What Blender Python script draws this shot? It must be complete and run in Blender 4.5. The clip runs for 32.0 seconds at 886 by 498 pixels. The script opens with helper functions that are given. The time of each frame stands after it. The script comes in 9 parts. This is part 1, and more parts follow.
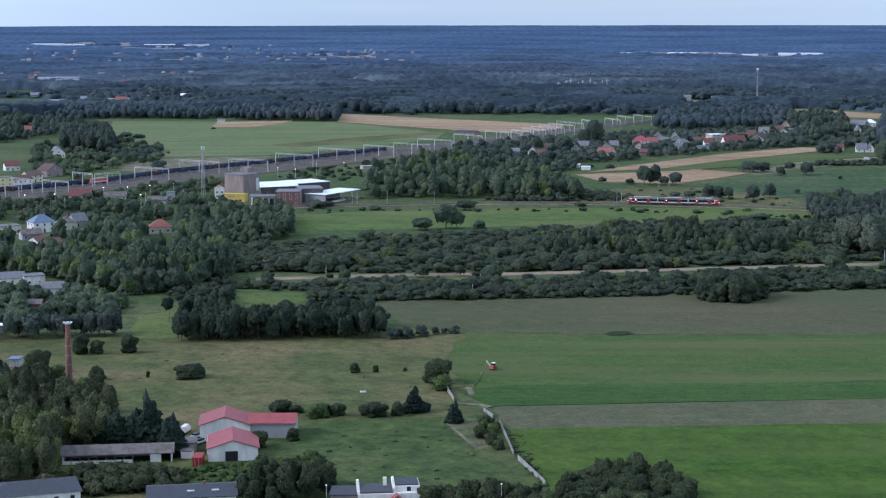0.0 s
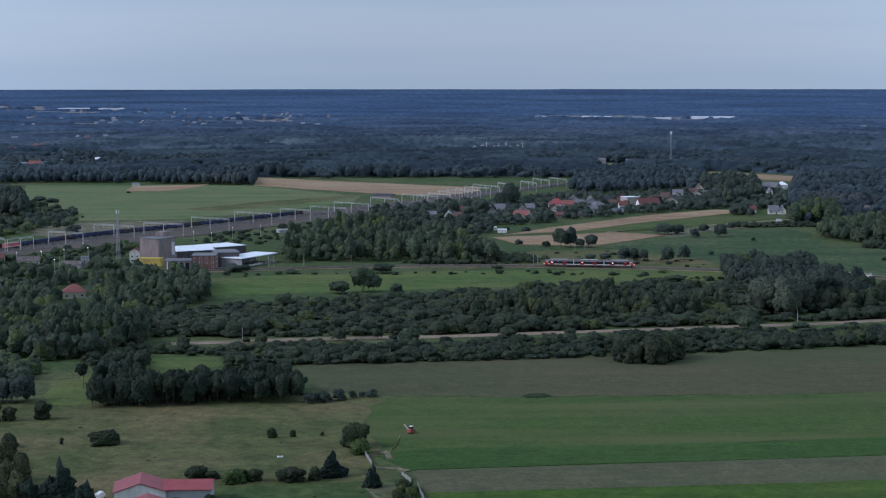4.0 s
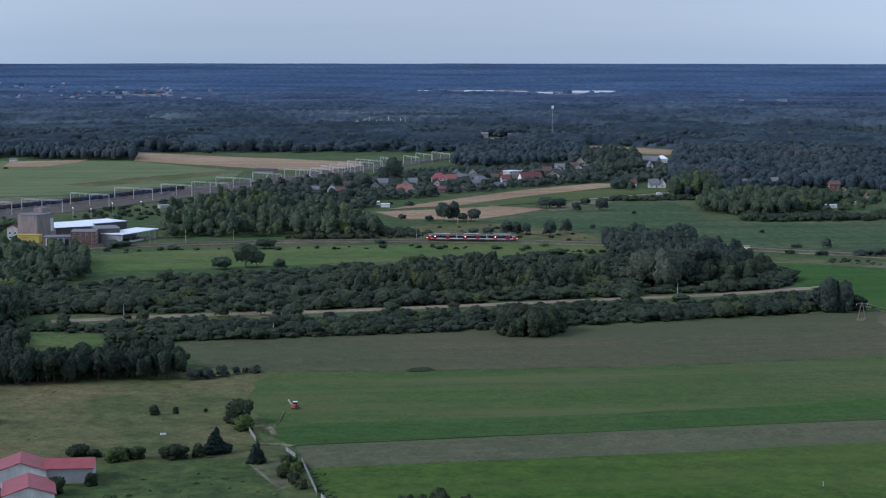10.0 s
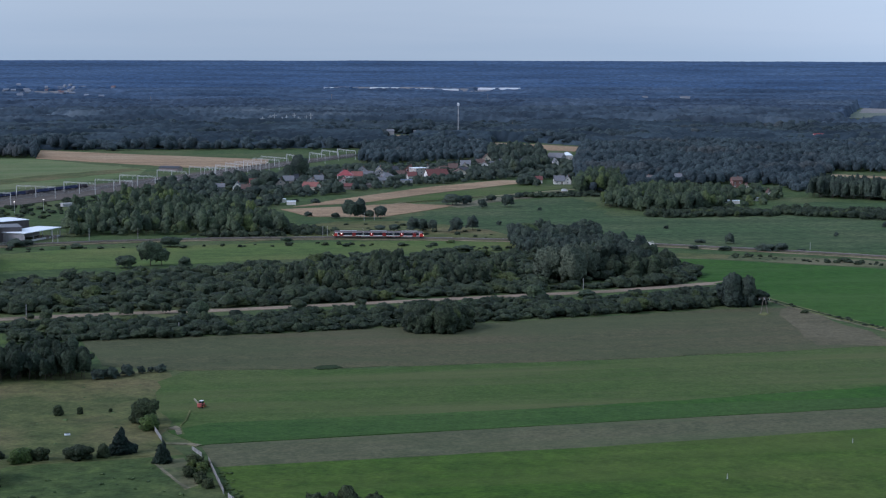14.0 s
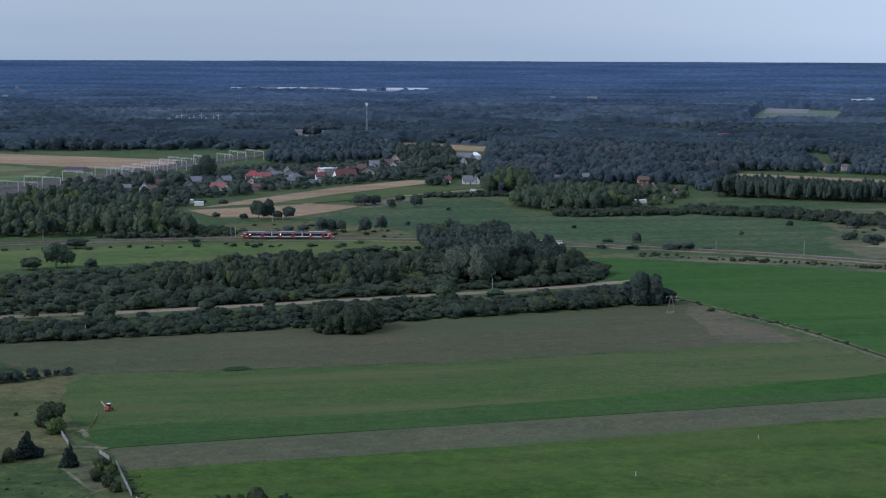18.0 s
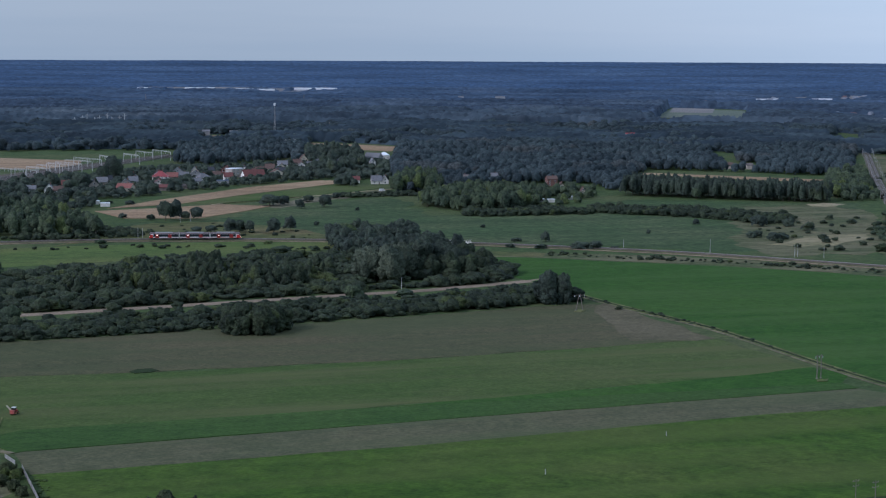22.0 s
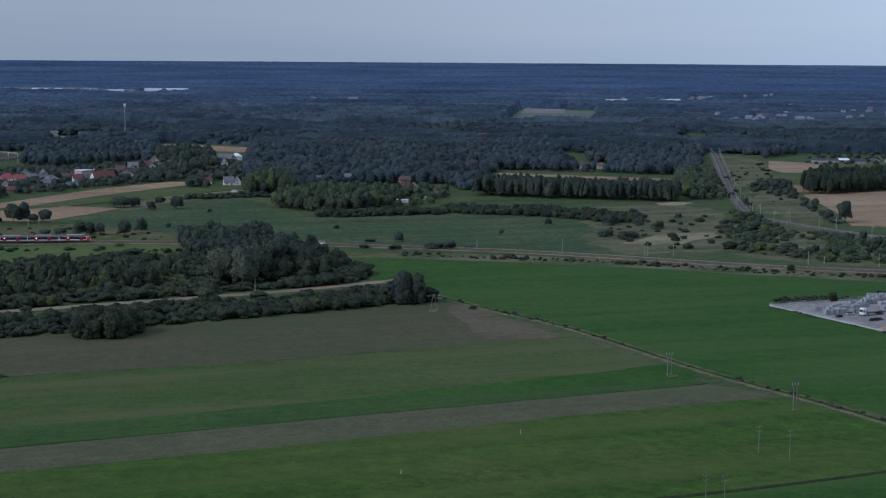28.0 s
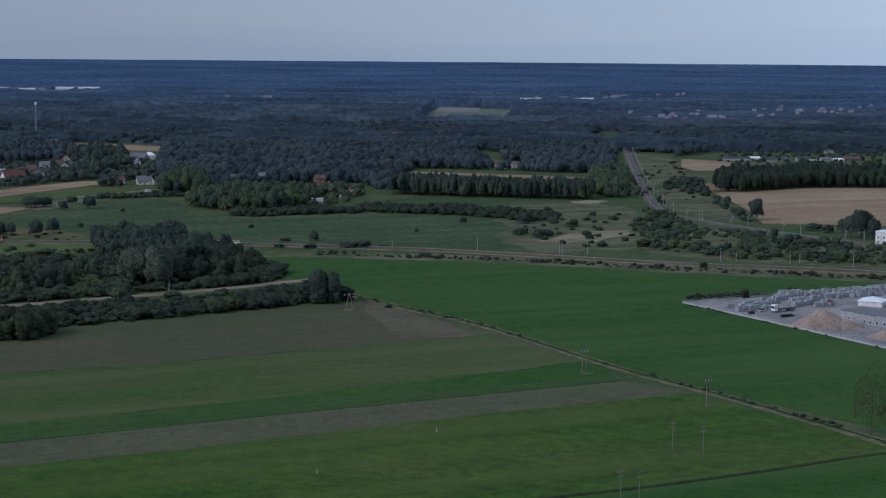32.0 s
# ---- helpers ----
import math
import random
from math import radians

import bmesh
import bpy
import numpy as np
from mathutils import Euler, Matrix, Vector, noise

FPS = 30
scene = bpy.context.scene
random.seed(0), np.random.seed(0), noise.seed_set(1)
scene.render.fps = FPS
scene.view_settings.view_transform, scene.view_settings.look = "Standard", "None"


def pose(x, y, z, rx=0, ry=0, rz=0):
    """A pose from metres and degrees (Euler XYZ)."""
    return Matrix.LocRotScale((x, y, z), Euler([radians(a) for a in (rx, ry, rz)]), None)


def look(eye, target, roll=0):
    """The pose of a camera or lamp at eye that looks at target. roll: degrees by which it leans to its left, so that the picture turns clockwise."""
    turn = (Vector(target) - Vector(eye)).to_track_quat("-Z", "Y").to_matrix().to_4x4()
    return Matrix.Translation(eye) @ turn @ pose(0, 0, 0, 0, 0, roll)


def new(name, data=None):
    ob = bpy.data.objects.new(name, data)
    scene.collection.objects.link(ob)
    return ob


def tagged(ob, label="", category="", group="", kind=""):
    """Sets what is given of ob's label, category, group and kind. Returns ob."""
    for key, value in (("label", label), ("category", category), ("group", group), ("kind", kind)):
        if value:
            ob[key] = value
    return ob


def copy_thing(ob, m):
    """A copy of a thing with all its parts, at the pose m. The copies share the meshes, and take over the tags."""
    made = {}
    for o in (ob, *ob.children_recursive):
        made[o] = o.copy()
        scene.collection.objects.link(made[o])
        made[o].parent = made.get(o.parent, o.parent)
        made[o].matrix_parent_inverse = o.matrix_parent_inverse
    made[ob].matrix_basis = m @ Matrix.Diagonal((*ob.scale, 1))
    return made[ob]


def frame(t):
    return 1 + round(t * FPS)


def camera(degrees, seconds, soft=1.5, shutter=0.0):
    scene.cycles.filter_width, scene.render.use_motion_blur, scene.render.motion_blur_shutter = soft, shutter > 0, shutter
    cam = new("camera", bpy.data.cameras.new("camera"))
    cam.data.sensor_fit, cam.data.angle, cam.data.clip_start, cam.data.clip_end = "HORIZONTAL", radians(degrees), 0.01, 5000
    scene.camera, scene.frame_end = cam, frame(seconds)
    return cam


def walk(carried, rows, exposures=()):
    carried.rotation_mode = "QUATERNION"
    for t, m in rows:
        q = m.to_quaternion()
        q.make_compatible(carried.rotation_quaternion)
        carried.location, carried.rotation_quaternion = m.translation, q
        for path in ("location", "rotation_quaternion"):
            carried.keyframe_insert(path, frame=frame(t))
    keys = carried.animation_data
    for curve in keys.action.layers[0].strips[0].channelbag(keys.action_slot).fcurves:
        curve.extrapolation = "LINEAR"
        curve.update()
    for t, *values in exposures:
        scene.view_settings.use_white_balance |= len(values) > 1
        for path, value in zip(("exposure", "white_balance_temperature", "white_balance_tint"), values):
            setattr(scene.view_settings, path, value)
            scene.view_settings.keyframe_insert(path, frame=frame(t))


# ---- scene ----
EYE = (0.0, 0.0, 120.0)
cam = camera(29.01, 32.0, soft=1.2)
# seconds, yaw, pitch, roll of the hovering camera, in degrees
PATH = [
    (0, 0.005, -7.786, -0.073),
    (0.5, -0.354, -7.798, -0.079),
    (1, -0.697, -7.490, -0.085),
    (1.5, -1.049, -5.864, -0.088),
    (2, -1.364, -5.706, -0.086),
    (2.5, -1.709, -5.704, -0.073),
    (3, -2.085, -5.709, -0.067),
    (3.5, -2.438, -5.693, -0.057),
    (4, -2.791, -5.678, -0.044),
    (4.5, -3.129, -5.656, -0.029),
    (6.5, -4.443, -5.629, -0.016),
    (7, -4.764, -5.647, -0.007),
    (7.5, -5.061, -6.365, 0.005),
    (8, -5.349, -6.507, 0.019),
    (8.5, -5.635, -6.498, 0.027),
    (9, -5.960, -6.510, 0.032),
    (9.5, -6.334, -6.528, 0.036),
    (10, -6.717, -6.529, 0.041),
    (10.5, -7.076, -6.541, 0.046),
    (11, -7.477, -6.562, 0.042),
    (11.5, -7.872, -6.565, 0.047),
    (12, -8.273, -6.580, 0.055),
    (12.5, -8.660, -6.592, 0.066),
    (13, -9.057, -6.600, 0.079),
    (13.5, -9.456, -6.608, 0.095),
    (14, -9.864, -6.623, 0.110),
    (14.5, -10.281, -6.611, 0.130),
    (16.5, -11.801, -6.618, 0.149),
    (17, -12.182, -6.617, 0.164),
    (17.5, -12.549, -6.613, 0.177),
    (18, -12.926, -6.610, 0.188),
    (18.5, -13.329, -6.618, 0.197),
    (19, -13.693, -6.616, 0.202),
    (19.5, -14.060, -6.609, 0.211),
    (20, -14.423, -6.606, 0.213),
    (20.5, -14.786, -6.614, 0.221),
    (21, -15.243, -6.615, 0.229),
    (21.5, -15.635, -6.612, 0.237),
    (22, -15.987, -6.604, 0.243),
    (22.5, -16.341, -6.595, 0.252),
    (23, -16.729, -6.586, 0.256),
    (23.5, -17.112, -6.573, 0.263),
    (24, -17.492, -6.568, 0.271),
    (24.5, -17.889, -6.555, 0.282),
    (25, -18.280, -6.553, 0.296),
    (25.5, -18.678, -6.548, 0.316),
    (27.5, -20.517, -6.558, 0.337),
    (28, -20.902, -6.560, 0.361),
    (28.5, -21.289, -6.583, 0.387),
    (29, -21.671, -6.582, 0.411),
    (29.5, -22.035, -6.581, 0.429),
    (30, -22.363, -6.577, 0.443),
    (30.5, -22.687, -6.572, 0.449),
    (31, -23.032, -6.576, 0.452),
    (31.5, -23.408, -6.577, 0.452),
    (32, -23.753, -6.583, 0.448),
]
walk(cam, [(t, pose(*EYE, 90 + pitch, 0, yaw) @ pose(0, 0, 0, 0, 0, roll)) for t, yaw, pitch, roll in PATH],
     exposures=[(t, e, 5430, 29) for t, e in ((0.0, 0.86), (0.6, 0.84), (1.6, 0.74), (2.2, 0.43), (2.9, 0.28), (4.0, 0.24), (7.0, 0.24), (9.0, 0.38), (14.0, 0.38), (18.0, 0.32), (23.0, 0.21), (25.0, 0.18), (28.0, -0.08), (32.0, -0.22))])

# ---- sky and sun: dull evening light under thin high cloud ----
SUN_AZ, SUN_EL = radians(-100), radians(36)
world = bpy.data.worlds.new("world")
scene.world = world
world.use_nodes = True
wn, wl = world.node_tree.nodes, world.node_tree.links
wn.clear()
w_out = wn.new("ShaderNodeOutputWorld")
w_bg = wn.new("ShaderNodeBackground")
w_sky = wn.new("ShaderNodeTexSky")
w_sky.sky_type = "NISHITA"
w_sky.sun_disc = False
w_sky.sun_elevation, w_sky.sun_rotation = SUN_EL, SUN_AZ
w_sky.altitude, w_sky.dust_density, w_sky.air_density = 120, 1.0, 1.0
w_geo = wn.new("ShaderNodeTexCoord")
w_map = wn.new("ShaderNodeMapping")
w_map.inputs["Scale"].default_value = (0.8, 0.8, 14.0)
w_noise = wn.new("ShaderNodeTexNoise")
w_noise.inputs["Scale"].default_value = 1.6
w_noise.inputs["Detail"].default_value = 5
w_ramp = wn.new("ShaderNodeValToRGB")
w_ramp.color_ramp.elements[0].position, w_ramp.color_ramp.elements[0].color = 0.3, (2.56, 3.6, 3.86, 1)
w_ramp.color_ramp.elements[1].position, w_ramp.color_ramp.elements[1].color = 0.66, (3.4, 4.28, 4.25, 1)
w_mix = wn.new("ShaderNodeMix")
w_mix.data_type = "RGBA"
w_mix.inputs["Factor"].default_value = 0.85
wl.new(w_geo.outputs["Generated"], w_map.inputs["Vector"])
wl.new(w_map.outputs["Vector"], w_noise.inputs["Vector"])
wl.new(w_noise.outputs["Fac"], w_ramp.inputs["Fac"])
wl.new(w_sky.outputs["Color"], w_mix.inputs["A"])
wl.new(w_ramp.outputs["Color"], w_mix.inputs["B"])
w_sep = wn.new("ShaderNodeSeparateXYZ")
w_off = wn.new("ShaderNodeMath")
w_off.operation, w_off.inputs[1].default_value = "SUBTRACT", 0.08
w_sq = wn.new("ShaderNodeMath")
w_sq.operation = "MULTIPLY"
w_gain = wn.new("ShaderNodeMath")
w_gain.operation, w_gain.inputs[1].default_value, w_gain.inputs[2].default_value = "MULTIPLY_ADD", 0.19, 0.093
wl.new(w_geo.outputs["Generated"], w_sep.inputs["Vector"])
wl.new(w_sep.outputs["X"], w_off.inputs[0])
wl.new(w_off.outputs["Value"], w_sq.inputs[0])
wl.new(w_off.outputs["Value"], w_sq.inputs[1])
wl.new(w_sq.outputs["Value"], w_gain.inputs[0])
wl.new(w_gain.outputs["Value"], w_bg.inputs["Strength"])
wl.new(w_mix.outputs["Result"], w_bg.inputs["Color"])
wl.new(w_bg.outputs["Background"], w_out.inputs["Surface"])
sun = new("sun", bpy.data.lights.new("sun", "SUN"))
sun.data.energy, sun.data.angle, sun.data.color = 1.3, radians(16), (1.0, 0.95, 0.88)
sun.matrix_world = look((math.sin(SUN_AZ) * 900, math.cos(SUN_AZ) * 900, 900 * math.tan(SUN_EL)), (0, 0, 0))

# ---- materials ----
def node_mat(name, rough=0.9, spec=0.2, metal=0.0):
    m = bpy.data.materials.new(name)
    m.use_nodes = True
    b = m.node_tree.nodes["Principled BSDF"]
    b.inputs["Roughness"].default_value = rough
    b.inputs["Specular IOR Level"].default_value = spec
    b.inputs["Metallic"].default_value = metal
    return m, m.node_tree.nodes, m.node_tree.links, b


def noise_node(n, l, scale, detail=4.0, coord="Object", stretch=(1, 1, 1), turn=0.0):
    tc = n.new("ShaderNodeTexCoord")
    mp = n.new("ShaderNodeMapping")
    mp.inputs["Scale"].default_value = stretch
    mp.inputs["Rotation"].default_value = (0, 0, radians(turn))
    nz = n.new("ShaderNodeTexNoise")
    nz.inputs["Scale"].default_value = scale
    nz.inputs["Detail"].default_value = detail
    if coord == "Position":
        tc = n.new("ShaderNodeNewGeometry")
    l.new(tc.outputs[coord], mp.inputs["Vector"])
    l.new(mp.outputs["Vector"], nz.inputs["Vector"])
    return nz.outputs["Fac"]


def ramp_node(n, l, fac, stops):
    r = n.new("ShaderNodeValToRGB")
    e = r.color_ramp.elements
    e[0].position, e[0].color = stops[0][0], (*stops[0][1], 1)
    e[1].position, e[1].color = stops[-1][0], (*stops[-1][1], 1)
    for p, c in stops[1:-1]:
        k = e.new(p)
        k.color = (*c, 1)
    l.new(fac, r.inputs["Fac"])
    return r.outputs["Color"]


def mix_node(n, l, kind, fac, a, b):
    m = n.new("ShaderNodeMix")
    m.data_type, m.blend_type = "RGBA", kind
    for sock, v in (("Factor", fac), ("A", a), ("B", b)):
        if isinstance(v, bpy.types.NodeSocket):
            l.new(v, m.inputs[sock])
        elif isinstance(v, tuple):
            m.inputs[sock].default_value = (*v, 1)
        else:
            m.inputs[sock].default_value = v
    return m.outputs["Result"]


def bump_node(n, l, b, height, strength, distance):
    u = n.new("ShaderNodeBump")
    u.inputs["Strength"].default_value, u.inputs["Distance"].default_value = strength, distance
    l.new(height, u.inputs["Height"])
    l.new(u.outputs["Normal"], b.inputs["Normal"])


def grass_mat(name, light, dark, dry, dry_at=0.6, patch=0.012, turn=0.0, rows=0.0, row_scale=0.25, rough=0.95, mottle=0.22, bands=0.0, band_col=(0.1, 0.1, 0.05)):
    """Turf or crop: broad patches, tufts and, where rows is set, drilled rows that run along the turn."""
    m, n, l, b = node_mat(name, rough, 0.1)
    broad = noise_node(n, l, patch, 6, "Position", (1, 1, 1), 0)
    mid = noise_node(n, l, 0.09, 6, "Position", (1, 1, 1), 30)
    fine = noise_node(n, l, 0.7, 5, "Position")
    col = ramp_node(n, l, mid, [(0.32, dark), (0.68, light)])
    col = mix_node(n, l, "MIX", ramp_node(n, l, broad, [(dry_at - 0.12, (0, 0, 0)), (dry_at + 0.12, (0.85, 0.85, 0.85))]), col, dry)
    col = mix_node(n, l, "MULTIPLY", 0.75, col, ramp_node(n, l, fine, [(0.25, (0.55, 0.57, 0.52)), (0.75, (1.3, 1.27, 1.25))]))
    spots = noise_node(n, l, 0.22, 7, "Position", (1, 1, 1), 55)
    col = mix_node(n, l, "MULTIPLY", mottle, col, ramp_node(n, l, spots, [(0.36, (0.42, 0.46, 0.42)), (0.5, (1, 1, 1)), (0.66, (1.5, 1.42, 1.3))]))
    if bands:
        swath = noise_node(n, l, 0.05, 6, "Position", (0.1, 1, 1), turn)
        col = mix_node(n, l, "MIX", ramp_node(n, l, swath, [(0.45, (0, 0, 0)), (0.62, (bands, bands, bands))]), col, band_col)
    if rows:
        streak = noise_node(n, l, row_scale, 3, "Position", (0.03, 1, 1), turn)
        col = mix_node(n, l, "MULTIPLY", rows, col, ramp_node(n, l, streak, [(0.3, (0.6, 0.6, 0.6)), (0.7, (1.35, 1.33, 1.25))]))
    l.new(col, b.inputs["Base Color"])
    bump_node(n, l, b, fine, 0.6, 0.5)
    return m


def leaf_mat(name, dark, light, warm=(0.0, 0.0, 0.0), warm_at=0.0, scale=0.07, clump=0.8, tufts=0.9):
    """Foliage: tint that varies from tree to tree and from clump to clump, its hollows darkened as if shaded."""
    m, n, l, b = node_mat(name, 0.75, 0.15)
    tree = noise_node(n, l, scale, 2, "Position")
    geo = n.new("ShaderNodeNewGeometry")
    info = n.new("ShaderNodeObjectInfo")
    col = ramp_node(n, l, tree, [(0.34, dark), (0.66, light)])
    if warm_at:
        other = noise_node(n, l, scale * 0.6, 1, "Position", (1, 1, 1), 40)
        col = mix_node(n, l, "MIX", ramp_node(n, l, other, [(warm_at, (0, 0, 0)), (warm_at + 0.06, (1, 1, 1))]), col, warm)
    col = mix_node(n, l, "MULTIPLY", clump, col, ramp_node(n, l, geo.outputs["Random Per Island"], [(0, (0.74, 0.76, 0.75)), (1, (1.22, 1.2, 1.16))]))
    col = mix_node(n, l, "MULTIPLY", 0.6, col, ramp_node(n, l, info.outputs["Random"], [(0, (0.75, 0.8, 0.75)), (1, (1.25, 1.2, 1.15))]))
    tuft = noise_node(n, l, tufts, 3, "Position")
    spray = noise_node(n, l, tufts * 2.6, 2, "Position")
    # shade between leaf tufts put into the colour by the same noise
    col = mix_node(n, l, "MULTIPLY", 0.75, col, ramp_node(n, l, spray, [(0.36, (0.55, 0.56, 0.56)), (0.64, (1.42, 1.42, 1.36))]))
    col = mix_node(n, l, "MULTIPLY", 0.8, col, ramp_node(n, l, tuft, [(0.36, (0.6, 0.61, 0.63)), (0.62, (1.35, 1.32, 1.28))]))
    l.new(col, b.inputs["Base Color"])
    bump_node(n, l, b, tuft, 1.0, 1.5)
    return m


def tint(c, k):
    return tuple(min(1.0, v * k) for v in c)


def canopy_mat(name, dark, light, pale, streak=0.012, crowns=0.045):
    """The closed roof of a far wood: crowns, with long dark and light stands and paler clearings laid in arcs round the
    camera to look level.
    """
    m, n, l, b = node_mat(name, 0.85, 0.1)
    geo = n.new("ShaderNodeNewGeometry")
    sep = n.new("ShaderNodeSeparateXYZ")
    bend = n.new("ShaderNodeMath")
    bend.operation = "ARCTAN2"
    arc = n.new("ShaderNodeMath")
    arc.operation, arc.inputs[1].default_value = "MULTIPLY", 3600.0
    far = n.new("ShaderNodeVectorMath")
    far.operation = "LENGTH"
    ring = n.new("ShaderNodeCombineXYZ")
    l.new(geo.outputs["Position"], sep.inputs["Vector"])
    l.new(geo.outputs["Position"], far.inputs[0])
    l.new(sep.outputs["X"], bend.inputs[0])
    l.new(sep.outputs["Y"], bend.inputs[1])
    l.new(bend.outputs["Value"], arc.inputs[0])
    l.new(arc.outputs["Value"], ring.inputs["X"])
    l.new(far.outputs["Value"], ring.inputs["Y"])

    def band(scale, detail, squeeze):
        mp, nz = n.new("ShaderNodeMapping"), n.new("ShaderNodeTexNoise")
        mp.inputs["Scale"].default_value = (squeeze, 1, 1)
        nz.inputs["Scale"].default_value, nz.inputs["Detail"].default_value = scale, detail
        l.new(ring.outputs["Vector"], mp.inputs["Vector"])
        l.new(mp.outputs["Vector"], nz.inputs["Vector"])
        return nz.outputs["Fac"]

    stand = band(streak, 5, 0.2)
    crown = noise_node(n, l, crowns, 4, "Position")
    belt = band(streak * 0.45, 4, 0.22)
    col = ramp_node(n, l, stand, [(0.38, tint(dark, 0.75)), (0.5, dark), (0.62, light)])
    col = mix_node(n, l, "MIX", ramp_node(n, l, belt, [(0.6, (0, 0, 0)), (0.68, (0.8, 0.8, 0.8))]), col, pale)
    col = mix_node(n, l, "MULTIPLY", 0.7, col, ramp_node(n, l, crown, [(0.32, (0.5, 0.52, 0.55)), (0.68, (1.4, 1.38, 1.35))]))
    l.new(col, b.inputs["Base Color"])
    return m


def paint(name, colour, rough=0.7, spec=0.3, metal=0.0, wear=0.35, scale=0.6, streaks=True):
    """Painted, rendered or sheet surface with grime at two scales and streaks that run down."""
    m, n, l, b = node_mat(name, rough, spec, metal)
    big = noise_node(n, l, scale, 5, "Position", (1, 1, 0.25) if streaks else (1, 1, 1))
    small = noise_node(n, l, scale * 7, 4, "Position")
    info = n.new("ShaderNodeObjectInfo")
    col = mix_node(n, l, "MULTIPLY", wear, colour, ramp_node(n, l, big, [(0.3, (0.55, 0.53, 0.5)), (0.6, (1.1, 1.1, 1.1))]))
    col = mix_node(n, l, "MULTIPLY", wear * 0.7, col, ramp_node(n, l, small, [(0.3, (0.7, 0.7, 0.7)), (0.7, (1.15, 1.15, 1.15))]))
    col = mix_node(n, l, "MULTIPLY", 0.25, col, ramp_node(n, l, info.outputs["Random"], [(0, (0.8, 0.8, 0.8)), (1, (1.15, 1.15, 1.15))]))
    l.new(col, b.inputs["Base Color"])
    return m


M_LOT = grass_mat("weedy_lot", (0.0675, 0.0984, 0.0291), (0.0360, 0.0599, 0.0194), (0.0900, 0.1027, 0.0404), 0.6, 0.03, mottle=0.5)
# grass of the far field, paled in its colour to stand for haze
M_FARGREEN = grass_mat("far_hazed_grass", (0.1120, 0.1500, 0.0581), (0.0800, 0.1180, 0.0440), (0.1450, 0.1550, 0.0704), 0.54, 0.012, 35, 0.2, 0.06, bands=0.6, band_col=(0.1400, 0.1600, 0.0748))
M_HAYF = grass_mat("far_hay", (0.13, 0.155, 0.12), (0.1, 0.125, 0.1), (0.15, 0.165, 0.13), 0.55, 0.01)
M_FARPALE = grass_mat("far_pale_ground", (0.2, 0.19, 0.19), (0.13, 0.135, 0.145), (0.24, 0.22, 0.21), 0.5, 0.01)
M_STRAW = grass_mat("straw_grass", (0.2, 0.18, 0.1), (0.11, 0.115, 0.055), (0.28, 0.235, 0.14), 0.52, 0.03, 25, mottle=0.6, bands=0.8, band_col=(0.26, 0.22, 0.13))
M_BALLAST2 = grass_mat("weathered_ballast", (0.1224, 0.1042, 0.0842), (0.0864, 0.0739, 0.0593), (0.1440, 0.1210, 0.0967), 0.6, 0.03)
M_GROUND = grass_mat("rough_grass", (0.068, 0.1, 0.034), (0.04, 0.068, 0.024), (0.105, 0.11, 0.05), 0.58, mottle=0.4)
M_MEADOW = grass_mat("meadow", (0.0948, 0.1078, 0.0392), (0.0569, 0.0729, 0.0259), (0.1564, 0.1245, 0.0627), 0.55, 0.02, 20, 0.3, 0.1, mottle=0.38)
M_LUSH = grass_mat("lush_grass", (0.0907, 0.1312, 0.0360), (0.0605, 0.0972, 0.0259), (0.1260, 0.1361, 0.0468), 0.56, 0.012, 10, 0.45, 0.06)
M_STUBBLE = grass_mat("grey_green_field", (0.0830, 0.0859, 0.0427), (0.0600, 0.0677, 0.0326), (0.1000, 0.0869, 0.0494), 0.55, 0.008, 10, 0.15, 0.12, bands=0.6, band_col=(0.0680, 0.0787, 0.0346))
M_YGREEN = grass_mat("yellow_green_crop", (0.0633, 0.0999, 0.0245), (0.0470, 0.0815, 0.0192), (0.0824, 0.1018, 0.0349), 0.58, 0.012, 8, 0.18, 0.12, bands=0.75, band_col=(0.0882, 0.0970, 0.0366))
M_DEEP = grass_mat("dark_green_crop", (0.0414, 0.0874, 0.019), (0.0326, 0.0718, 0.0163), (0.0528, 0.0938, 0.0231), 0.6, 0.01, 8, 0.45, 0.2)
M_STRIPGREY = grass_mat("grey_strip", (0.096, 0.1, 0.055), (0.07, 0.078, 0.04), (0.112, 0.104, 0.06), 0.55, 0.02, 8, 0.2, 0.25, bands=0.6, band_col=(0.075, 0.092, 0.04))
M_BRIGHT = grass_mat("bright_green_crop", (0.0523, 0.1030, 0.0121), (0.0326, 0.0730, 0.0094), (0.0768, 0.1040, 0.0235), 0.56, 0.014, 8, 0.25, 0.1, mottle=0.4, bands=0.5, band_col=(0.0720, 0.0980, 0.0221))
M_EAST = grass_mat("even_green_field", (0.0339, 0.0921, 0.0125), (0.0255, 0.0745, 0.0101), (0.0484, 0.1000, 0.0176), 0.6, 0.01, 20, 0.15, 0.1, mottle=0.3, bands=0.55, band_col=(0.0528, 0.0980, 0.0229))
M_WET = grass_mat("wet_meadow", (0.0552, 0.09, 0.0378), (0.0386, 0.0675, 0.027), (0.092, 0.108, 0.054), 0.58, 0.009, -5, 0.5, 0.06, mottle=0.6)
M_TAN = grass_mat("ripe_corn", (0.31, 0.21, 0.13), (0.25, 0.165, 0.1), (0.35, 0.26, 0.17), 0.6, 0.008, 10, 0.5, 0.06)
M_PALE = grass_mat("dry_grass", (0.3, 0.25, 0.15), (0.22, 0.2, 0.11), (0.33, 0.27, 0.18), 0.5, 0.02)
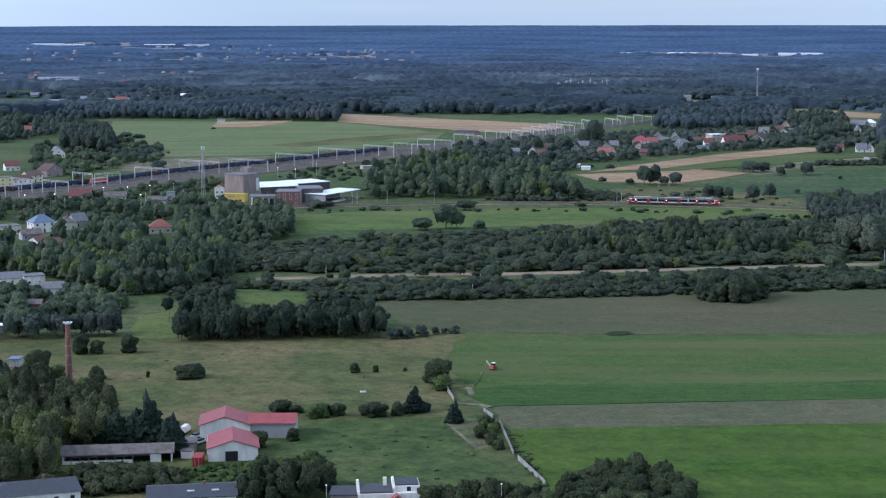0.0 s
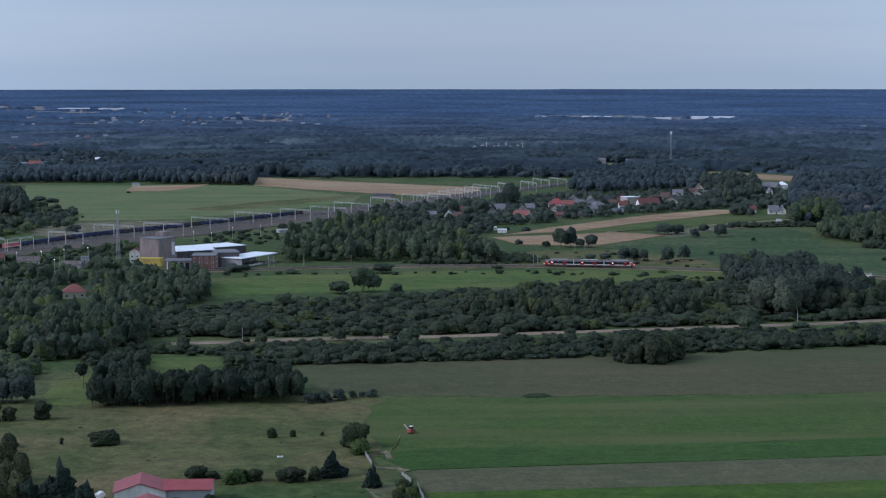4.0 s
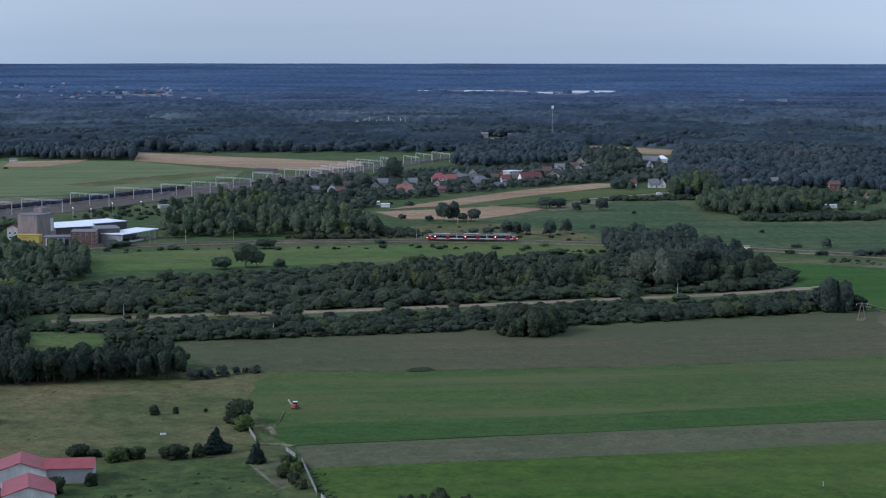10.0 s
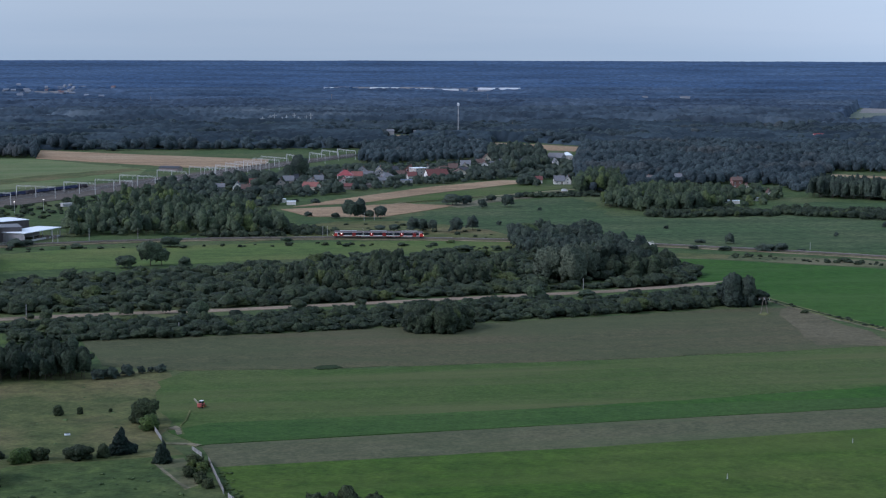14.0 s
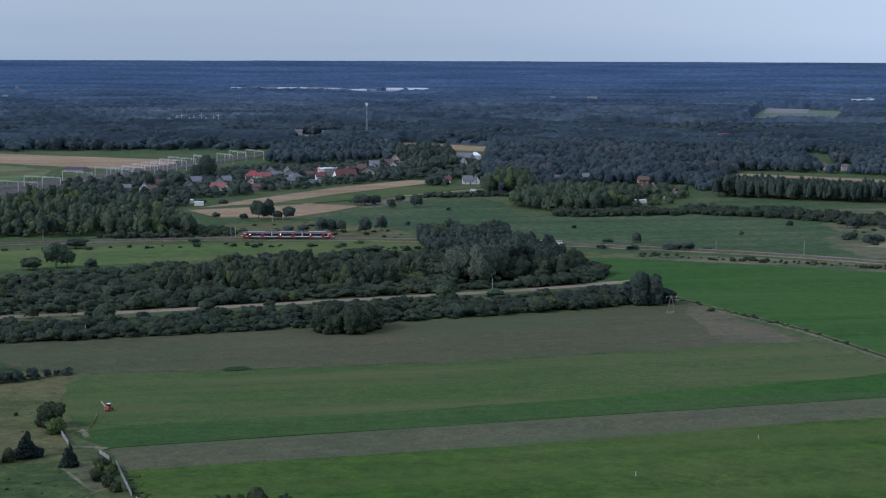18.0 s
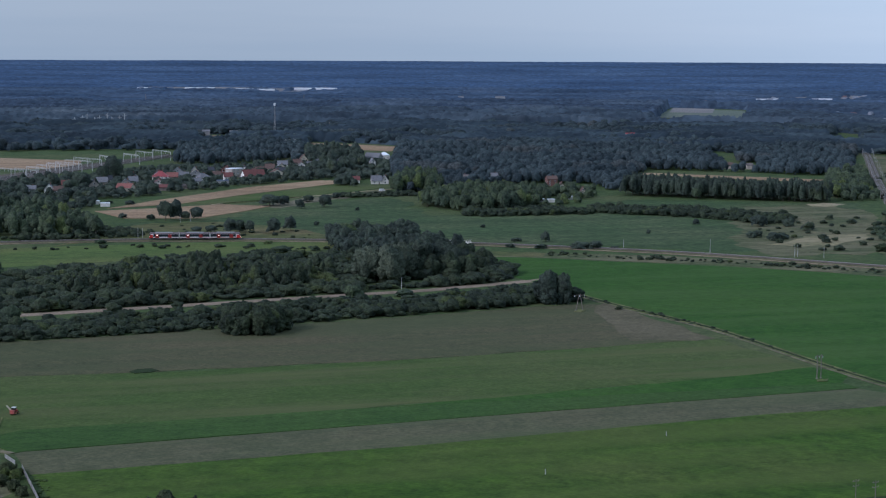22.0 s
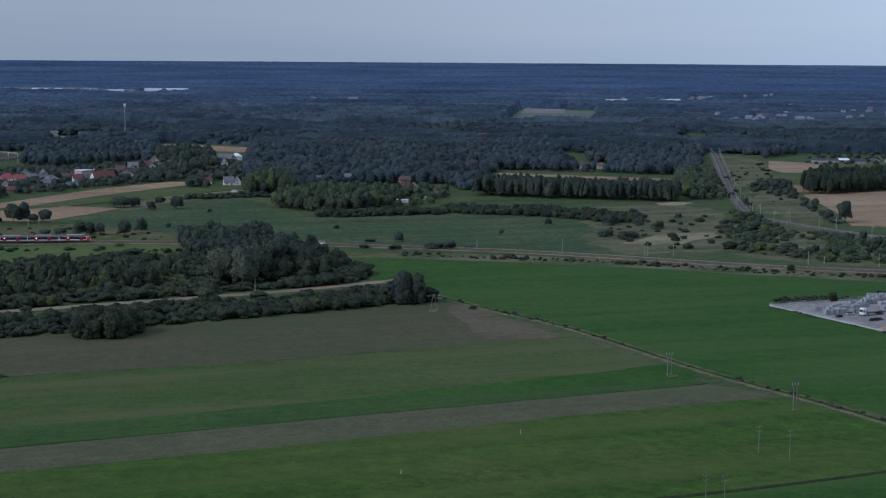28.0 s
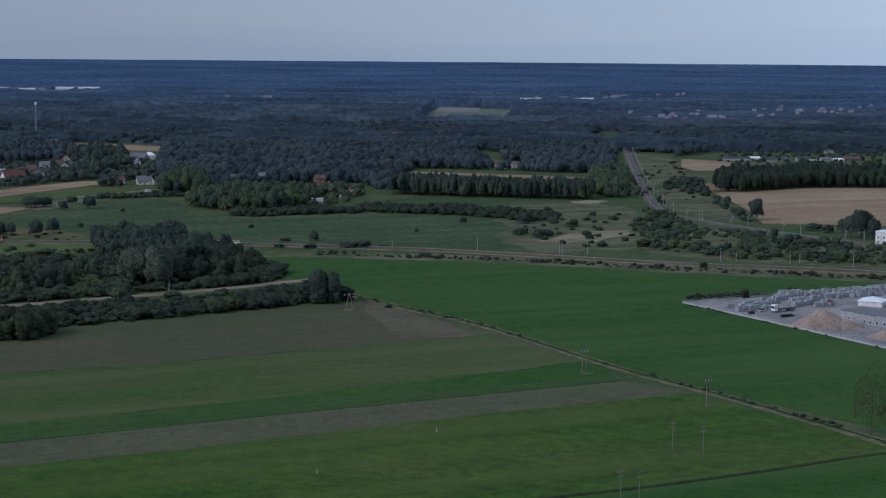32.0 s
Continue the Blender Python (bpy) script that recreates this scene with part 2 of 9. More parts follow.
M_DRYVERGE = grass_mat("dry_verge", (0.088, 0.101, 0.046), (0.053, 0.07, 0.03), (0.15, 0.13, 0.077), 0.56, 0.03, 25, mottle=0.6, bands=0.7, band_col=(0.145, 0.132, 0.075))
M_VERGE = grass_mat("rough_verge", (0.105, 0.122, 0.042), (0.068, 0.09, 0.03), (0.165, 0.15, 0.07), 0.52, 0.05, mottle=0.5)
M_BROWNF = grass_mat("brown_field", (0.115, 0.1, 0.06), (0.085, 0.08, 0.046), (0.13, 0.112, 0.07), 0.55, 0.02, 10, 0.25, 0.12)
M_TRACK = grass_mat("worn_track", (0.15, 0.135, 0.09), (0.095, 0.098, 0.055), (0.2, 0.17, 0.125), 0.55, 0.08, mottle=0.6)
M_DITCH = grass_mat("wet_ditch", (0.026, 0.042, 0.015), (0.017, 0.03, 0.011), (0.04, 0.055, 0.022), 0.6, 0.05)
M_DIRT = grass_mat("bare_earth", (0.23, 0.1734, 0.1274), (0.161, 0.1275, 0.0882), (0.299, 0.2244, 0.1666), 0.5, 0.03)
M_BALLAST = grass_mat("ballast", (0.115, 0.095, 0.08), (0.08, 0.068, 0.058), (0.14, 0.115, 0.095), 0.6, 0.03)
M_GRAVEL = grass_mat("yard_gravel", (0.27, 0.252, 0.24), (0.17, 0.163, 0.158), (0.36, 0.33, 0.31), 0.55, 0.03)

# L_BROAD and L_DARK: blue raised in the colour for middle-distance haze
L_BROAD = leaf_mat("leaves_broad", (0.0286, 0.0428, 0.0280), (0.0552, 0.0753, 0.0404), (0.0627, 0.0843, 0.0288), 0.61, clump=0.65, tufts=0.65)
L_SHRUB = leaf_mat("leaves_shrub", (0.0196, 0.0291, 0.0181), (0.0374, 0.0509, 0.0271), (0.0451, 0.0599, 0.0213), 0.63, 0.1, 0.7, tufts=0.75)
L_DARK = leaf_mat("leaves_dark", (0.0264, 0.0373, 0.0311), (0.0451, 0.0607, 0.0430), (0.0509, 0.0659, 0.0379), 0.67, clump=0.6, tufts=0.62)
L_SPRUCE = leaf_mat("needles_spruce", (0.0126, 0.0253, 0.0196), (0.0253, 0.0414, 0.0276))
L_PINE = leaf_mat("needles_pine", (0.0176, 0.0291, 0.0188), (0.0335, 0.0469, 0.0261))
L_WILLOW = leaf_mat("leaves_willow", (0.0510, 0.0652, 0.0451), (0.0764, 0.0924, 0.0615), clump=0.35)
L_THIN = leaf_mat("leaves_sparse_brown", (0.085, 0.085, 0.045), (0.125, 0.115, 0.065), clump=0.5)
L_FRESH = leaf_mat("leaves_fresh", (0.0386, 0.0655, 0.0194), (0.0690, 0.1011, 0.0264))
# blue mixed into the leaf colour, standing for haze over the farther woods
L_WOOD = leaf_mat("leaves_hazed_wood", (0.0205, 0.0315, 0.0380), (0.0460, 0.0640, 0.0699), (0.0500, 0.0580, 0.0605), 0.64, 0.016, 0.4, tufts=0.5)
# each farther belt is bluer: distance haze put into its colour
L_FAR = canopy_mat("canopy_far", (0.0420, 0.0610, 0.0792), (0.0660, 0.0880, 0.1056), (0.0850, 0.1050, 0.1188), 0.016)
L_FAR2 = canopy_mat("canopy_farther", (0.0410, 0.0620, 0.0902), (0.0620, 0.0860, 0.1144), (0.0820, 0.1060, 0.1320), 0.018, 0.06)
L_MIDB = canopy_mat("canopy_hazed_blue", (0.0402, 0.0676, 0.1086), (0.0577, 0.0874, 0.1322), (0.0742, 0.1040, 0.1456), 0.017, 0.07)
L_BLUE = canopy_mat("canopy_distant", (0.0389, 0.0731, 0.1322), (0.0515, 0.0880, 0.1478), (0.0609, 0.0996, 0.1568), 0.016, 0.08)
# nearest canopy, with a lesser share of haze in its blue
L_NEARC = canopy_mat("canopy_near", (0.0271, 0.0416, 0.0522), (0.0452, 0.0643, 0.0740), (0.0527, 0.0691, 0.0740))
# near copies of L_BROAD and L_DARK, without their haze blue
L_NEARB = leaf_mat("leaves_near_unhazed", (0.0378, 0.0486, 0.0234), (0.0675, 0.0828, 0.0378), (0.0850, 0.1122, 0.0340), 0.6, clump=0.7, tufts=1.7)
L_NEARD = leaf_mat("leaves_near_dark", (0.0306, 0.0432, 0.0216), (0.0495, 0.0675, 0.0306), (0.0595, 0.0808, 0.0306), 0.66, clump=0.7, tufts=1.7)
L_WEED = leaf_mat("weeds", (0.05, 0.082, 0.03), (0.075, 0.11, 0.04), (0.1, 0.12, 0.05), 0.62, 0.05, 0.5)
M_BARK = paint("bark", (0.09, 0.07, 0.055), 0.95, 0.1, 0, 0.6, 2.0)

# ---- building blocks ----
def flat_mesh(name, verts, faces, mats, smooth=False):
    """A mesh from numpy arrays. faces: list of (array n x k, material slot)."""
    me = bpy.data.meshes.new(name)
    me.vertices.add(len(verts))
    me.vertices.foreach_set("co", np.asarray(verts, np.float32).ravel())
    faces = [(np.asarray(f, np.int32), s) for f, s in faces if len(f)]
    loops = np.concatenate([f.ravel() for f, _ in faces])
    totals = np.concatenate([np.full(len(f), f.shape[1], np.int32) for f, _ in faces])
    slots = np.concatenate([np.full(len(f), s, np.int32) for f, s in faces])
    me.loops.add(len(loops))
    me.loops.foreach_set("vertex_index", loops)
    me.polygons.add(len(totals))
    me.polygons.foreach_set("loop_start", np.concatenate([[0], np.cumsum(totals)[:-1]]).astype(np.int32))
    me.polygons.foreach_set("loop_total", totals)
    me.polygons.foreach_set("material_index", slots)
    for m in mats:
        me.materials.append(m)
    me.update(calc_edges=True)
    if smooth:
        me.shade_smooth()
    return me


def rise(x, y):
    """Height of the land: a plain, lifted in a ring round the camera to bring the wooded skyline to its height in view.
    """
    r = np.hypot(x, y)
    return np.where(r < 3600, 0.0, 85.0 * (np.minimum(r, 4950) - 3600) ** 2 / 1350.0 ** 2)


def inside(px, py, poly):
    """Which of the points lie in the polygon."""
    res = np.zeros(len(px), bool)
    k = len(poly)
    for i in range(k):
        (x0, y0), (x1, y1) = poly[i], poly[(i + 1) % k]
        cross = ((y0 > py) != (y1 > py)) & (px < (x1 - x0) * (py - y0) / (y1 - y0 + 1e-12) + x0)
        res ^= cross
    return res


def part(name, bm, material, parent=None, label=""):
    """Links a bmesh as one mesh object under a thing or a part."""
    me = bpy.data.meshes.new(name)
    bm.to_mesh(me)
    bm.free()
    for m in material if isinstance(material, (list, tuple)) else [material]:
        me.materials.append(m)
    ob = new(name, me)
    if parent is not None:
        ob.parent = parent
    if label:
        tagged(ob, label)
    return ob


def part_of(name, mesh, parent, m=None):
    """Another part on a mesh that is shared."""
    ob = new(name, mesh)
    ob.parent = parent
    if m is not None:
        ob.matrix_basis = m
    return ob


def box(bm, x0, y0, z0, x1, y1, z1, bevel=0.0, slot=0):
    """A box between two corners, with its edges eased where bevel is set."""
    vs = [bm.verts.new(c) for c in ((x0, y0, z0), (x1, y0, z0), (x1, y1, z0), (x0, y1, z0), (x0, y0, z1), (x1, y0, z1), (x1, y1, z1), (x0, y1, z1))]
    fs = [bm.faces.new([vs[i] for i in q]) for q in ((3, 2, 1, 0), (4, 5, 6, 7), (0, 1, 5, 4), (1, 2, 6, 5), (2, 3, 7, 6), (3, 0, 4, 7))]
    for f in fs:
        f.material_index = slot
    if bevel:
        bmesh.ops.bevel(bm, geom=list({e for f in fs for e in f.edges}), offset=bevel, segments=1, affect="EDGES")
    return bm


def boxed(*dims, bevel=0.0):
    return box(bmesh.new(), *dims, bevel=bevel)


def prism(bm, pts, z0, z1):
    """An upright prism over a polygon."""
    lo = [bm.verts.new((x, y, z0)) for x, y in pts]
    hi = [bm.verts.new((x, y, z1)) for x, y in pts]
    k = len(pts)
    bm.faces.new(hi)
    bm.faces.new(lo[::-1])
    for i in range(k):
        bm.faces.new((lo[i], lo[(i + 1) % k], hi[(i + 1) % k], hi[i]))
    bmesh.ops.recalc_face_normals(bm, faces=bm.faces[:])
    return bm


def tube(bm, a, b, ra, rb=None, sides=6):
    """A tapered rod from a to b."""
    a, b = Vector(a), Vector(b)
    rb = ra if rb is None else rb
    q = (b - a).to_track_quat("Z", "Y")
    rings = []
    for c, r in ((a, ra), (b, rb)):
        rings.append([bm.verts.new(c + q @ Vector((r * math.cos(2 * math.pi * i / sides), r * math.sin(2 * math.pi * i / sides), 0))) for i in range(sides)])
    for i in range(sides):
        j = (i + 1) % sides
        bm.faces.new((rings[0][i], rings[0][j], rings[1][j], rings[1][i]))
    bm.faces.new(rings[0][::-1])
    bm.faces.new(rings[1])
    return bm


def thing(name, x, y, turn=0.0, z=0.0, label="", category="", group="", kind=""):
    ob = new(name)
    ob.matrix_basis = pose(x, y, z, 0, 0, turn)
    return tagged(ob, label, category, group, kind)


# ---- plants ----
def ico_sphere(sub):
    """Directions and triangles of a sphere of triangles."""
    t = (1 + 5 ** 0.5) / 2
    v = [Vector(c).normalized() for c in ((-1, t, 0), (1, t, 0), (-1, -t, 0), (1, -t, 0), (0, -1, t), (0, 1, t), (0, -1, -t), (0, 1, -t), (t, 0, -1), (t, 0, 1), (-t, 0, -1), (-t, 0, 1))]
    f = [(0, 11, 5), (0, 5, 1), (0, 1, 7), (0, 7, 10), (0, 10, 11), (1, 5, 9), (5, 11, 4), (11, 10, 2), (10, 7, 6), (7, 1, 8), (3, 9, 4), (3, 4, 2), (3, 2, 6), (3, 6, 8), (3, 8, 9), (4, 9, 5), (2, 4, 11), (6, 2, 10), (8, 6, 7), (9, 8, 1)]
    for _ in range(sub):
        seen, out = {}, []

        def mid(i, j):
            k = (min(i, j), max(i, j))
            if k not in seen:
                seen[k] = len(v)
                v.append((v[i] + v[j]).normalized())
            return seen[k]

        for i, j, k in f:
            p, q, r = mid(i, j), mid(j, k), mid(k, i)
            out += [(i, p, r), (j, q, p), (k, r, q), (p, q, r)]
        f = out
    return np.array([tuple(c) for c in v]), np.array(f)


SPHERES = [ico_sphere(k) for k in range(4)]


def crown_cloud(rng, blobs, sub, rough, count, leaf, tri=True):
    """A billowing crown: the outer skin of some blobs (x, y, z, rx, ry, rz), uneven, with sprays of leaves standing off it; returns verts, quads, tris."""
    blobs = np.asarray(blobs, float)
    d, f = SPHERES[sub]
    low = blobs[:, 2].min()
    c0 = np.array([0, 0, max(low + 0.1, 0.9 * np.average(blobs[:, 2], weights=blobs[:, 3] * blobs[:, 5]))])
    q = rng.normal(size=(3, 3))
    d = d @ np.linalg.qr(q)[0]
    reach = np.full(len(d), 0.1)
    for b in blobs:
        p, r = b[:3] - c0, b[3:]
        A, B, C = ((d / r) ** 2).sum(1), (d * p / r ** 2).sum(1), ((p / r) ** 2).sum() - 1
        disc = B * B - A * C
        reach = np.maximum(reach, np.where(disc > 0, (B + np.sqrt(np.maximum(disc, 0))) / A, 0))
    reach = reach * (1 + rng.uniform(-rough, rough, len(d)))
    skin = c0 + d * reach[:, None]
    if np.linalg.det(np.linalg.qr(q)[0]) < 0:
        f = f[:, ::-1]
    if sub < 3:
        f = f[d[f][:, :, 2].max(1) > -0.25]
    k = count
    tri_at = f[rng.integers(0, len(f), k)]
    w = rng.dirichlet((1, 1, 1), k)
    c = (skin[tri_at] * w[:, :, None]).sum(1)
    out = c - c0
    out /= np.linalg.norm(out, axis=1)[:, None]
    nrm = out + rng.normal(size=(k, 3)) * 0.7 + np.array([0, 0, 0.2])
    nrm /= np.linalg.norm(nrm, axis=1)[:, None]
    c = c + out * rng.uniform(-0.2, 0.7, (k, 1)) * leaf
    a = np.cross(nrm, rng.normal(size=(k, 3)))
    a /= np.linalg.norm(a, axis=1)[:, None]
    e = np.cross(nrm, a)
    s = leaf * rng.uniform(0.6, 1.35, (k, 1))
    wd = s * rng.uniform(0.55, 1.0, (k, 1))
    quad = np.stack([c - a * s, c - e * wd + nrm * s * 0.2, c + a * s, c + e * wd + nrm * s * 0.2], 1)
    if tri:
        vs, qs, ts = quad[:, :3].reshape(-1, 3), np.zeros((0, 4), int), np.arange(k * 3).reshape(-1, 3)
    else:
        vs, qs, ts = quad.reshape(-1, 3), np.arange(k * 4).reshape(-1, 4), np.zeros((0, 3), int)
    if leaf < 0.031 and tri:
        return vs, qs, ts
    return np.concatenate([vs, skin]), qs, np.concatenate([ts, f + len(vs)])


def stem(rng, height, r0, limbs=4, top=0.85, sides=5):
    """A tapered, slightly bent trunk with limbs; returns verts, quads."""
    vs, qs = [], []

    def rod(a, b, ra, rb):
        a, b = np.array(a, float), np.array(b, float)
        d = (b - a) / np.linalg.norm(b - a)
        u = np.cross(d, (0.31, 0.9, 0.1))
        u /= np.linalg.norm(u)
        w = np.cross(d, u)
        o = sum(len(v) for v in vs)
        ang = np.arange(sides) * 2 * math.pi / sides
        ring = np.outer(np.cos(ang), u) + np.outer(np.sin(ang), w)
        vs.append(np.concatenate([a + ring * ra, b + ring * rb]))
        qs.append(np.array([(o + i, o + (i + 1) % sides, o + sides + (i + 1) % sides, o + sides + i) for i in range(sides)]))

    bend = rng.uniform(-0.03, 0.03, 2) * height
    mid = (bend[0], bend[1], height * 0.45)
    rod((0, 0, -0.02 * height), mid, r0, r0 * 0.7)
    rod(mid, (0, 0, height * top), r0 * 0.7, r0 * 0.2)
    for i in range(limbs):
        a = rng.uniform(0, 6.28)
        z = height * rng.uniform(0.3, 0.6)
        rod((bend[0] * 0.7, bend[1] * 0.7, z), (math.cos(a) * height * 0.22, math.sin(a) * height * 0.22, z + height * rng.uniform(0.12, 0.25)), r0 * 0.4, r0 * 0.12)
    return np.concatenate(vs), np.concatenate(qs)


def blobs_of(rng, kind):
    """Blobs of a crown one unit high and about one unit wide."""
    if kind == "broad":
        out = [(0, 0, 0.52, 0.38, 0.38, 0.42)]
        for i in range(8):
            a, r = i * 0.8 + rng.uniform(-0.3, 0.3), rng.uniform(0.16, 0.33)
            out.append((math.cos(a) * r, math.sin(a) * r, rng.uniform(0.2, 0.8), *([rng.uniform(0.15, 0.24)] * 2), rng.uniform(0.13, 0.22)))
        for i in range(4):
            out.append((math.cos(i * 1.6) * 0.24, math.sin(i * 1.6) * 0.24, 0.17, 0.2, 0.2, 0.17))
        return out
    if kind == "shrub":
        out = [(0, 0, 0.4, 0.36, 0.36, 0.42)]
        for i in range(6):
            a, r = i * 1.05 + rng.uniform(-0.4, 0.4), rng.uniform(0.2, 0.36)
            out.append((math.cos(a) * r, math.sin(a) * r, rng.uniform(0.2, 0.6), *([rng.uniform(0.16, 0.26)] * 2), rng.uniform(0.18, 0.3)))
        for i in range(4):
            out.append((math.cos(i * 1.6 + 0.5) * 0.3, math.sin(i * 1.6 + 0.5) * 0.3, 0.13, 0.2, 0.2, 0.16))
        return out
    if kind == "tall":
        out = []
        for i in range(7):
            z = 0.28 + i * 0.095
            w = 0.34 * (1 - abs(z - 0.5) ** 1.6 * 1.2)
            out.append((rng.uniform(-0.16, 0.16), rng.uniform(-0.16, 0.16), z, w, w, 0.17))
        out.append((0.05, 0.0, 0.16, 0.26, 0.26, 0.16))
        return out
    if kind == "pine":
        out = []
        for i in range(6):
            a, r = i * 1.1, rng.uniform(0.05, 0.25)
            out.append((math.cos(a) * r, math.sin(a) * r, rng.uniform(0.55, 0.86), *([rng.uniform(0.16, 0.26)] * 2), rng.uniform(0.1, 0.15)))
        return out
    if kind == "willow":
        out = [(0, 0, 0.5, 0.4, 0.4, 0.38)]
        for i in range(8):
            a, r = i * 0.8 + rng.uniform(-0.2, 0.2), rng.uniform(0.28, 0.42)
            out.append((math.cos(a) * r, math.sin(a) * r, rng.uniform(0.25, 0.6), 0.16, 0.16, rng.uniform(0.22, 0.36)))
        return out
    out = []
    for i in range(8):
        z = 0.08 + i * 0.115
        w = 0.42 * (1.0 - z) + 0.03
        out.append((rng.uniform(-0.02, 0.02), rng.uniform(-0.02, 0.02), z, w, w, 0.09))
    return out


PLANTS = {}


def plant(kind, detail, variant):
    """A unit plant as arrays: crown verts, quads, tris, stem verts, stem quads."""
    key = (kind, detail, variant)
    if key not in PLANTS:
        rng = np.random.default_rng(len(kind) * 31 + ord(kind[0]) + len(detail) * 700 + ord(detail[0]) * 13 + variant * 10007)
        sub, rough, count, leaf = {"near": (3, 0.13, 420, 0.034), "close": (2, 0.22, 760, 0.032), "mid": (2, 0.2, 240, 0.042), "low": (2, 0.22, 70, 0.058), "far": (1, 0.2, 34, 0.08), "thin": (1, 0.25, 2600, 0.017)}[detail]
        cv, cq, ct = crown_cloud(rng, blobs_of(rng, kind), sub, rough * (2.2 if kind == "spruce" else 1), count, leaf, detail not in ("near", "close"))
        sv, sq = stem(rng, 1.0, 0.022 if kind != "shrub" else 0.015, 4 if detail in ("near", "mid") else 0, 0.9 if kind in ("spruce", "pine", "tall") else 0.6, 5 if detail == "near" else 4)
        PLANTS[key] = (cv, cq, ct, sv, sq)
    return PLANTS[key]


CROWNS = {}


def tree(x, y, height, width, kind, leaves, label, name="tree", detail="mid", group="", category="tree"):
    """One tree or bush: a trunk and a crown under an empty at its foot."""
    top = thing(name, x, y, (x * 37 + y * 71) % 360, float(rise(x, y)), label, category, group)
    variant = int(abs(x * 3 + y * 7)) % 4
    key = (kind, detail, variant, leaves.name)
    if key not in CROWNS:
        cv, cq, ct, sv, sq = plant(kind, detail, variant)
        CROWNS[key] = (flat_mesh("crown", cv, [(cq, 0), (ct, 0)], [leaves], True), flat_mesh("trunk", sv, [(sq, 0)], [M_BARK]))
    for nm, me in zip(("crown", "trunk"), CROWNS[key]):
        part_of(nm, me, top, Matrix.Diagonal((width, width, height, 1)))
    return top


def scatter(rng, poly, spacing, jitter=0.42, holes=()):
    """Jittered points inside a polygon, outside the holes."""
    p = np.array(poly, float)
    lo, hi = p.min(0), p.max(0)
    gx, gy = np.meshgrid(np.arange(lo[0], hi[0], spacing), np.arange(lo[1], hi[1], spacing))
    gx, gy = gx.ravel(), gy.ravel()
    gx = gx + rng.uniform(-jitter, jitter, len(gx)) * spacing
    gy = gy + rng.uniform(-jitter, jitter, len(gy)) * spacing
    ok = inside(gx, gy, poly)
    for h in holes:
        ok &= ~inside(gx, gy, h)
    return gx[ok], gy[ok]


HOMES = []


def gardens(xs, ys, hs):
    """Which plants may stay: those that stand between a house and the camera are dropped."""
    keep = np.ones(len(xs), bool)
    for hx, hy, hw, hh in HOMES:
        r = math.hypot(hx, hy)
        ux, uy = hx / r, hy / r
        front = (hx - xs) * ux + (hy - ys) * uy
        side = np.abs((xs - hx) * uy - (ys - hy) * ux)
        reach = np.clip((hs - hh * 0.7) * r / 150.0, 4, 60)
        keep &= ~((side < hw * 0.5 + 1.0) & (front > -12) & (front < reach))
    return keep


def planted(name, xs, ys, heights, widths, kinds, detail, leaves, label, seed=1, stems=True, category="trees"):
    """Many plants joined into one object, for what nobody could count."""
    rng = np.random.default_rng(seed)
    # plants that would hide houses from the camera are left out
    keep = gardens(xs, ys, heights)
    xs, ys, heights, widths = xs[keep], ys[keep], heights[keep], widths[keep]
    V, Q, T, S = [], [], [], []
    off = 0
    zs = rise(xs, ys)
    pick = rng.integers(0, 6, len(xs))
    kin = rng.integers(0, len(kinds), len(xs))
    ang = rng.uniform(0, 6.28, len(xs))
    for ki, kind in enumerate(kinds):
        for var in range(6):
            sel = np.where((pick == var) & (kin == ki))[0]
            if not len(sel):
                continue
            cv, cq, ct, sv, sq = plant(kind, detail, var)
            if stems:
                allv = np.concatenate([cv, sv])
            else:
                allv = cv
            m = len(allv)
            ca, sa = np.cos(ang[sel])[:, None], np.sin(ang[sel])[:, None]
            w, h = widths[sel][:, None], heights[sel][:, None]
            X = (allv[None, :, 0] * ca - allv[None, :, 1] * sa) * w + xs[sel][:, None]
            Y = (allv[None, :, 0] * sa + allv[None, :, 1] * ca) * w + ys[sel][:, None]
            Z = allv[None, :, 2] * h + zs[sel][:, None]
            V.append(np.stack([X, Y, Z], -1).reshape(-1, 3))
            base = (off + np.arange(len(sel)) * m)[:, None, None]
            Q.append((cq[None] + base).reshape(-1, 4))
            T.append((ct[None] + base).reshape(-1, 3))
            if stems:
                S.append((sq[None] + base + len(cv)).reshape(-1, 4))
            off += m * len(sel)
    if not V:
        return None
    me = flat_mesh(name, np.concatenate(V), [(np.concatenate(Q), 0), (np.concatenate(T), 0)] + ([(np.concatenate(S), 1)] if S else []), [leaves, M_BARK], True)
    return tagged(new(name, me), label, category, kind="stuff")


def grove(name, poly, spacing, h, w, kinds, detail, leaves, label, seed=1, holes=(), stems=True):
    """A wood, thicket or hedge over a polygon. h, w: ranges of height and width."""
    rng = np.random.default_rng(seed)
    xs, ys = scatter(rng, poly, spacing, 0.42, holes)
    k = len(xs)
    stand = np.array([noise.noise((x / 34, y / 34, seed * 1.7)) for x, y in zip(xs, ys)])
    f = np.clip(rng.uniform(0, 1, k) ** 1.5 + 0.7 * stand, 0, 1)
    hs = h[0] + (h[1] - h[0]) * f
    ws = w[0] + (w[1] - w[0]) * np.clip(f + rng.uniform(-0.3, 0.3, k), 0, 1)
    return planted(name, xs, ys, hs, ws, kinds, detail, leaves, label, seed, stems)

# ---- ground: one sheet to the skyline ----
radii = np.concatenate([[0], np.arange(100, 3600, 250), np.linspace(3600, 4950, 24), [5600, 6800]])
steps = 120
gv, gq = [], []
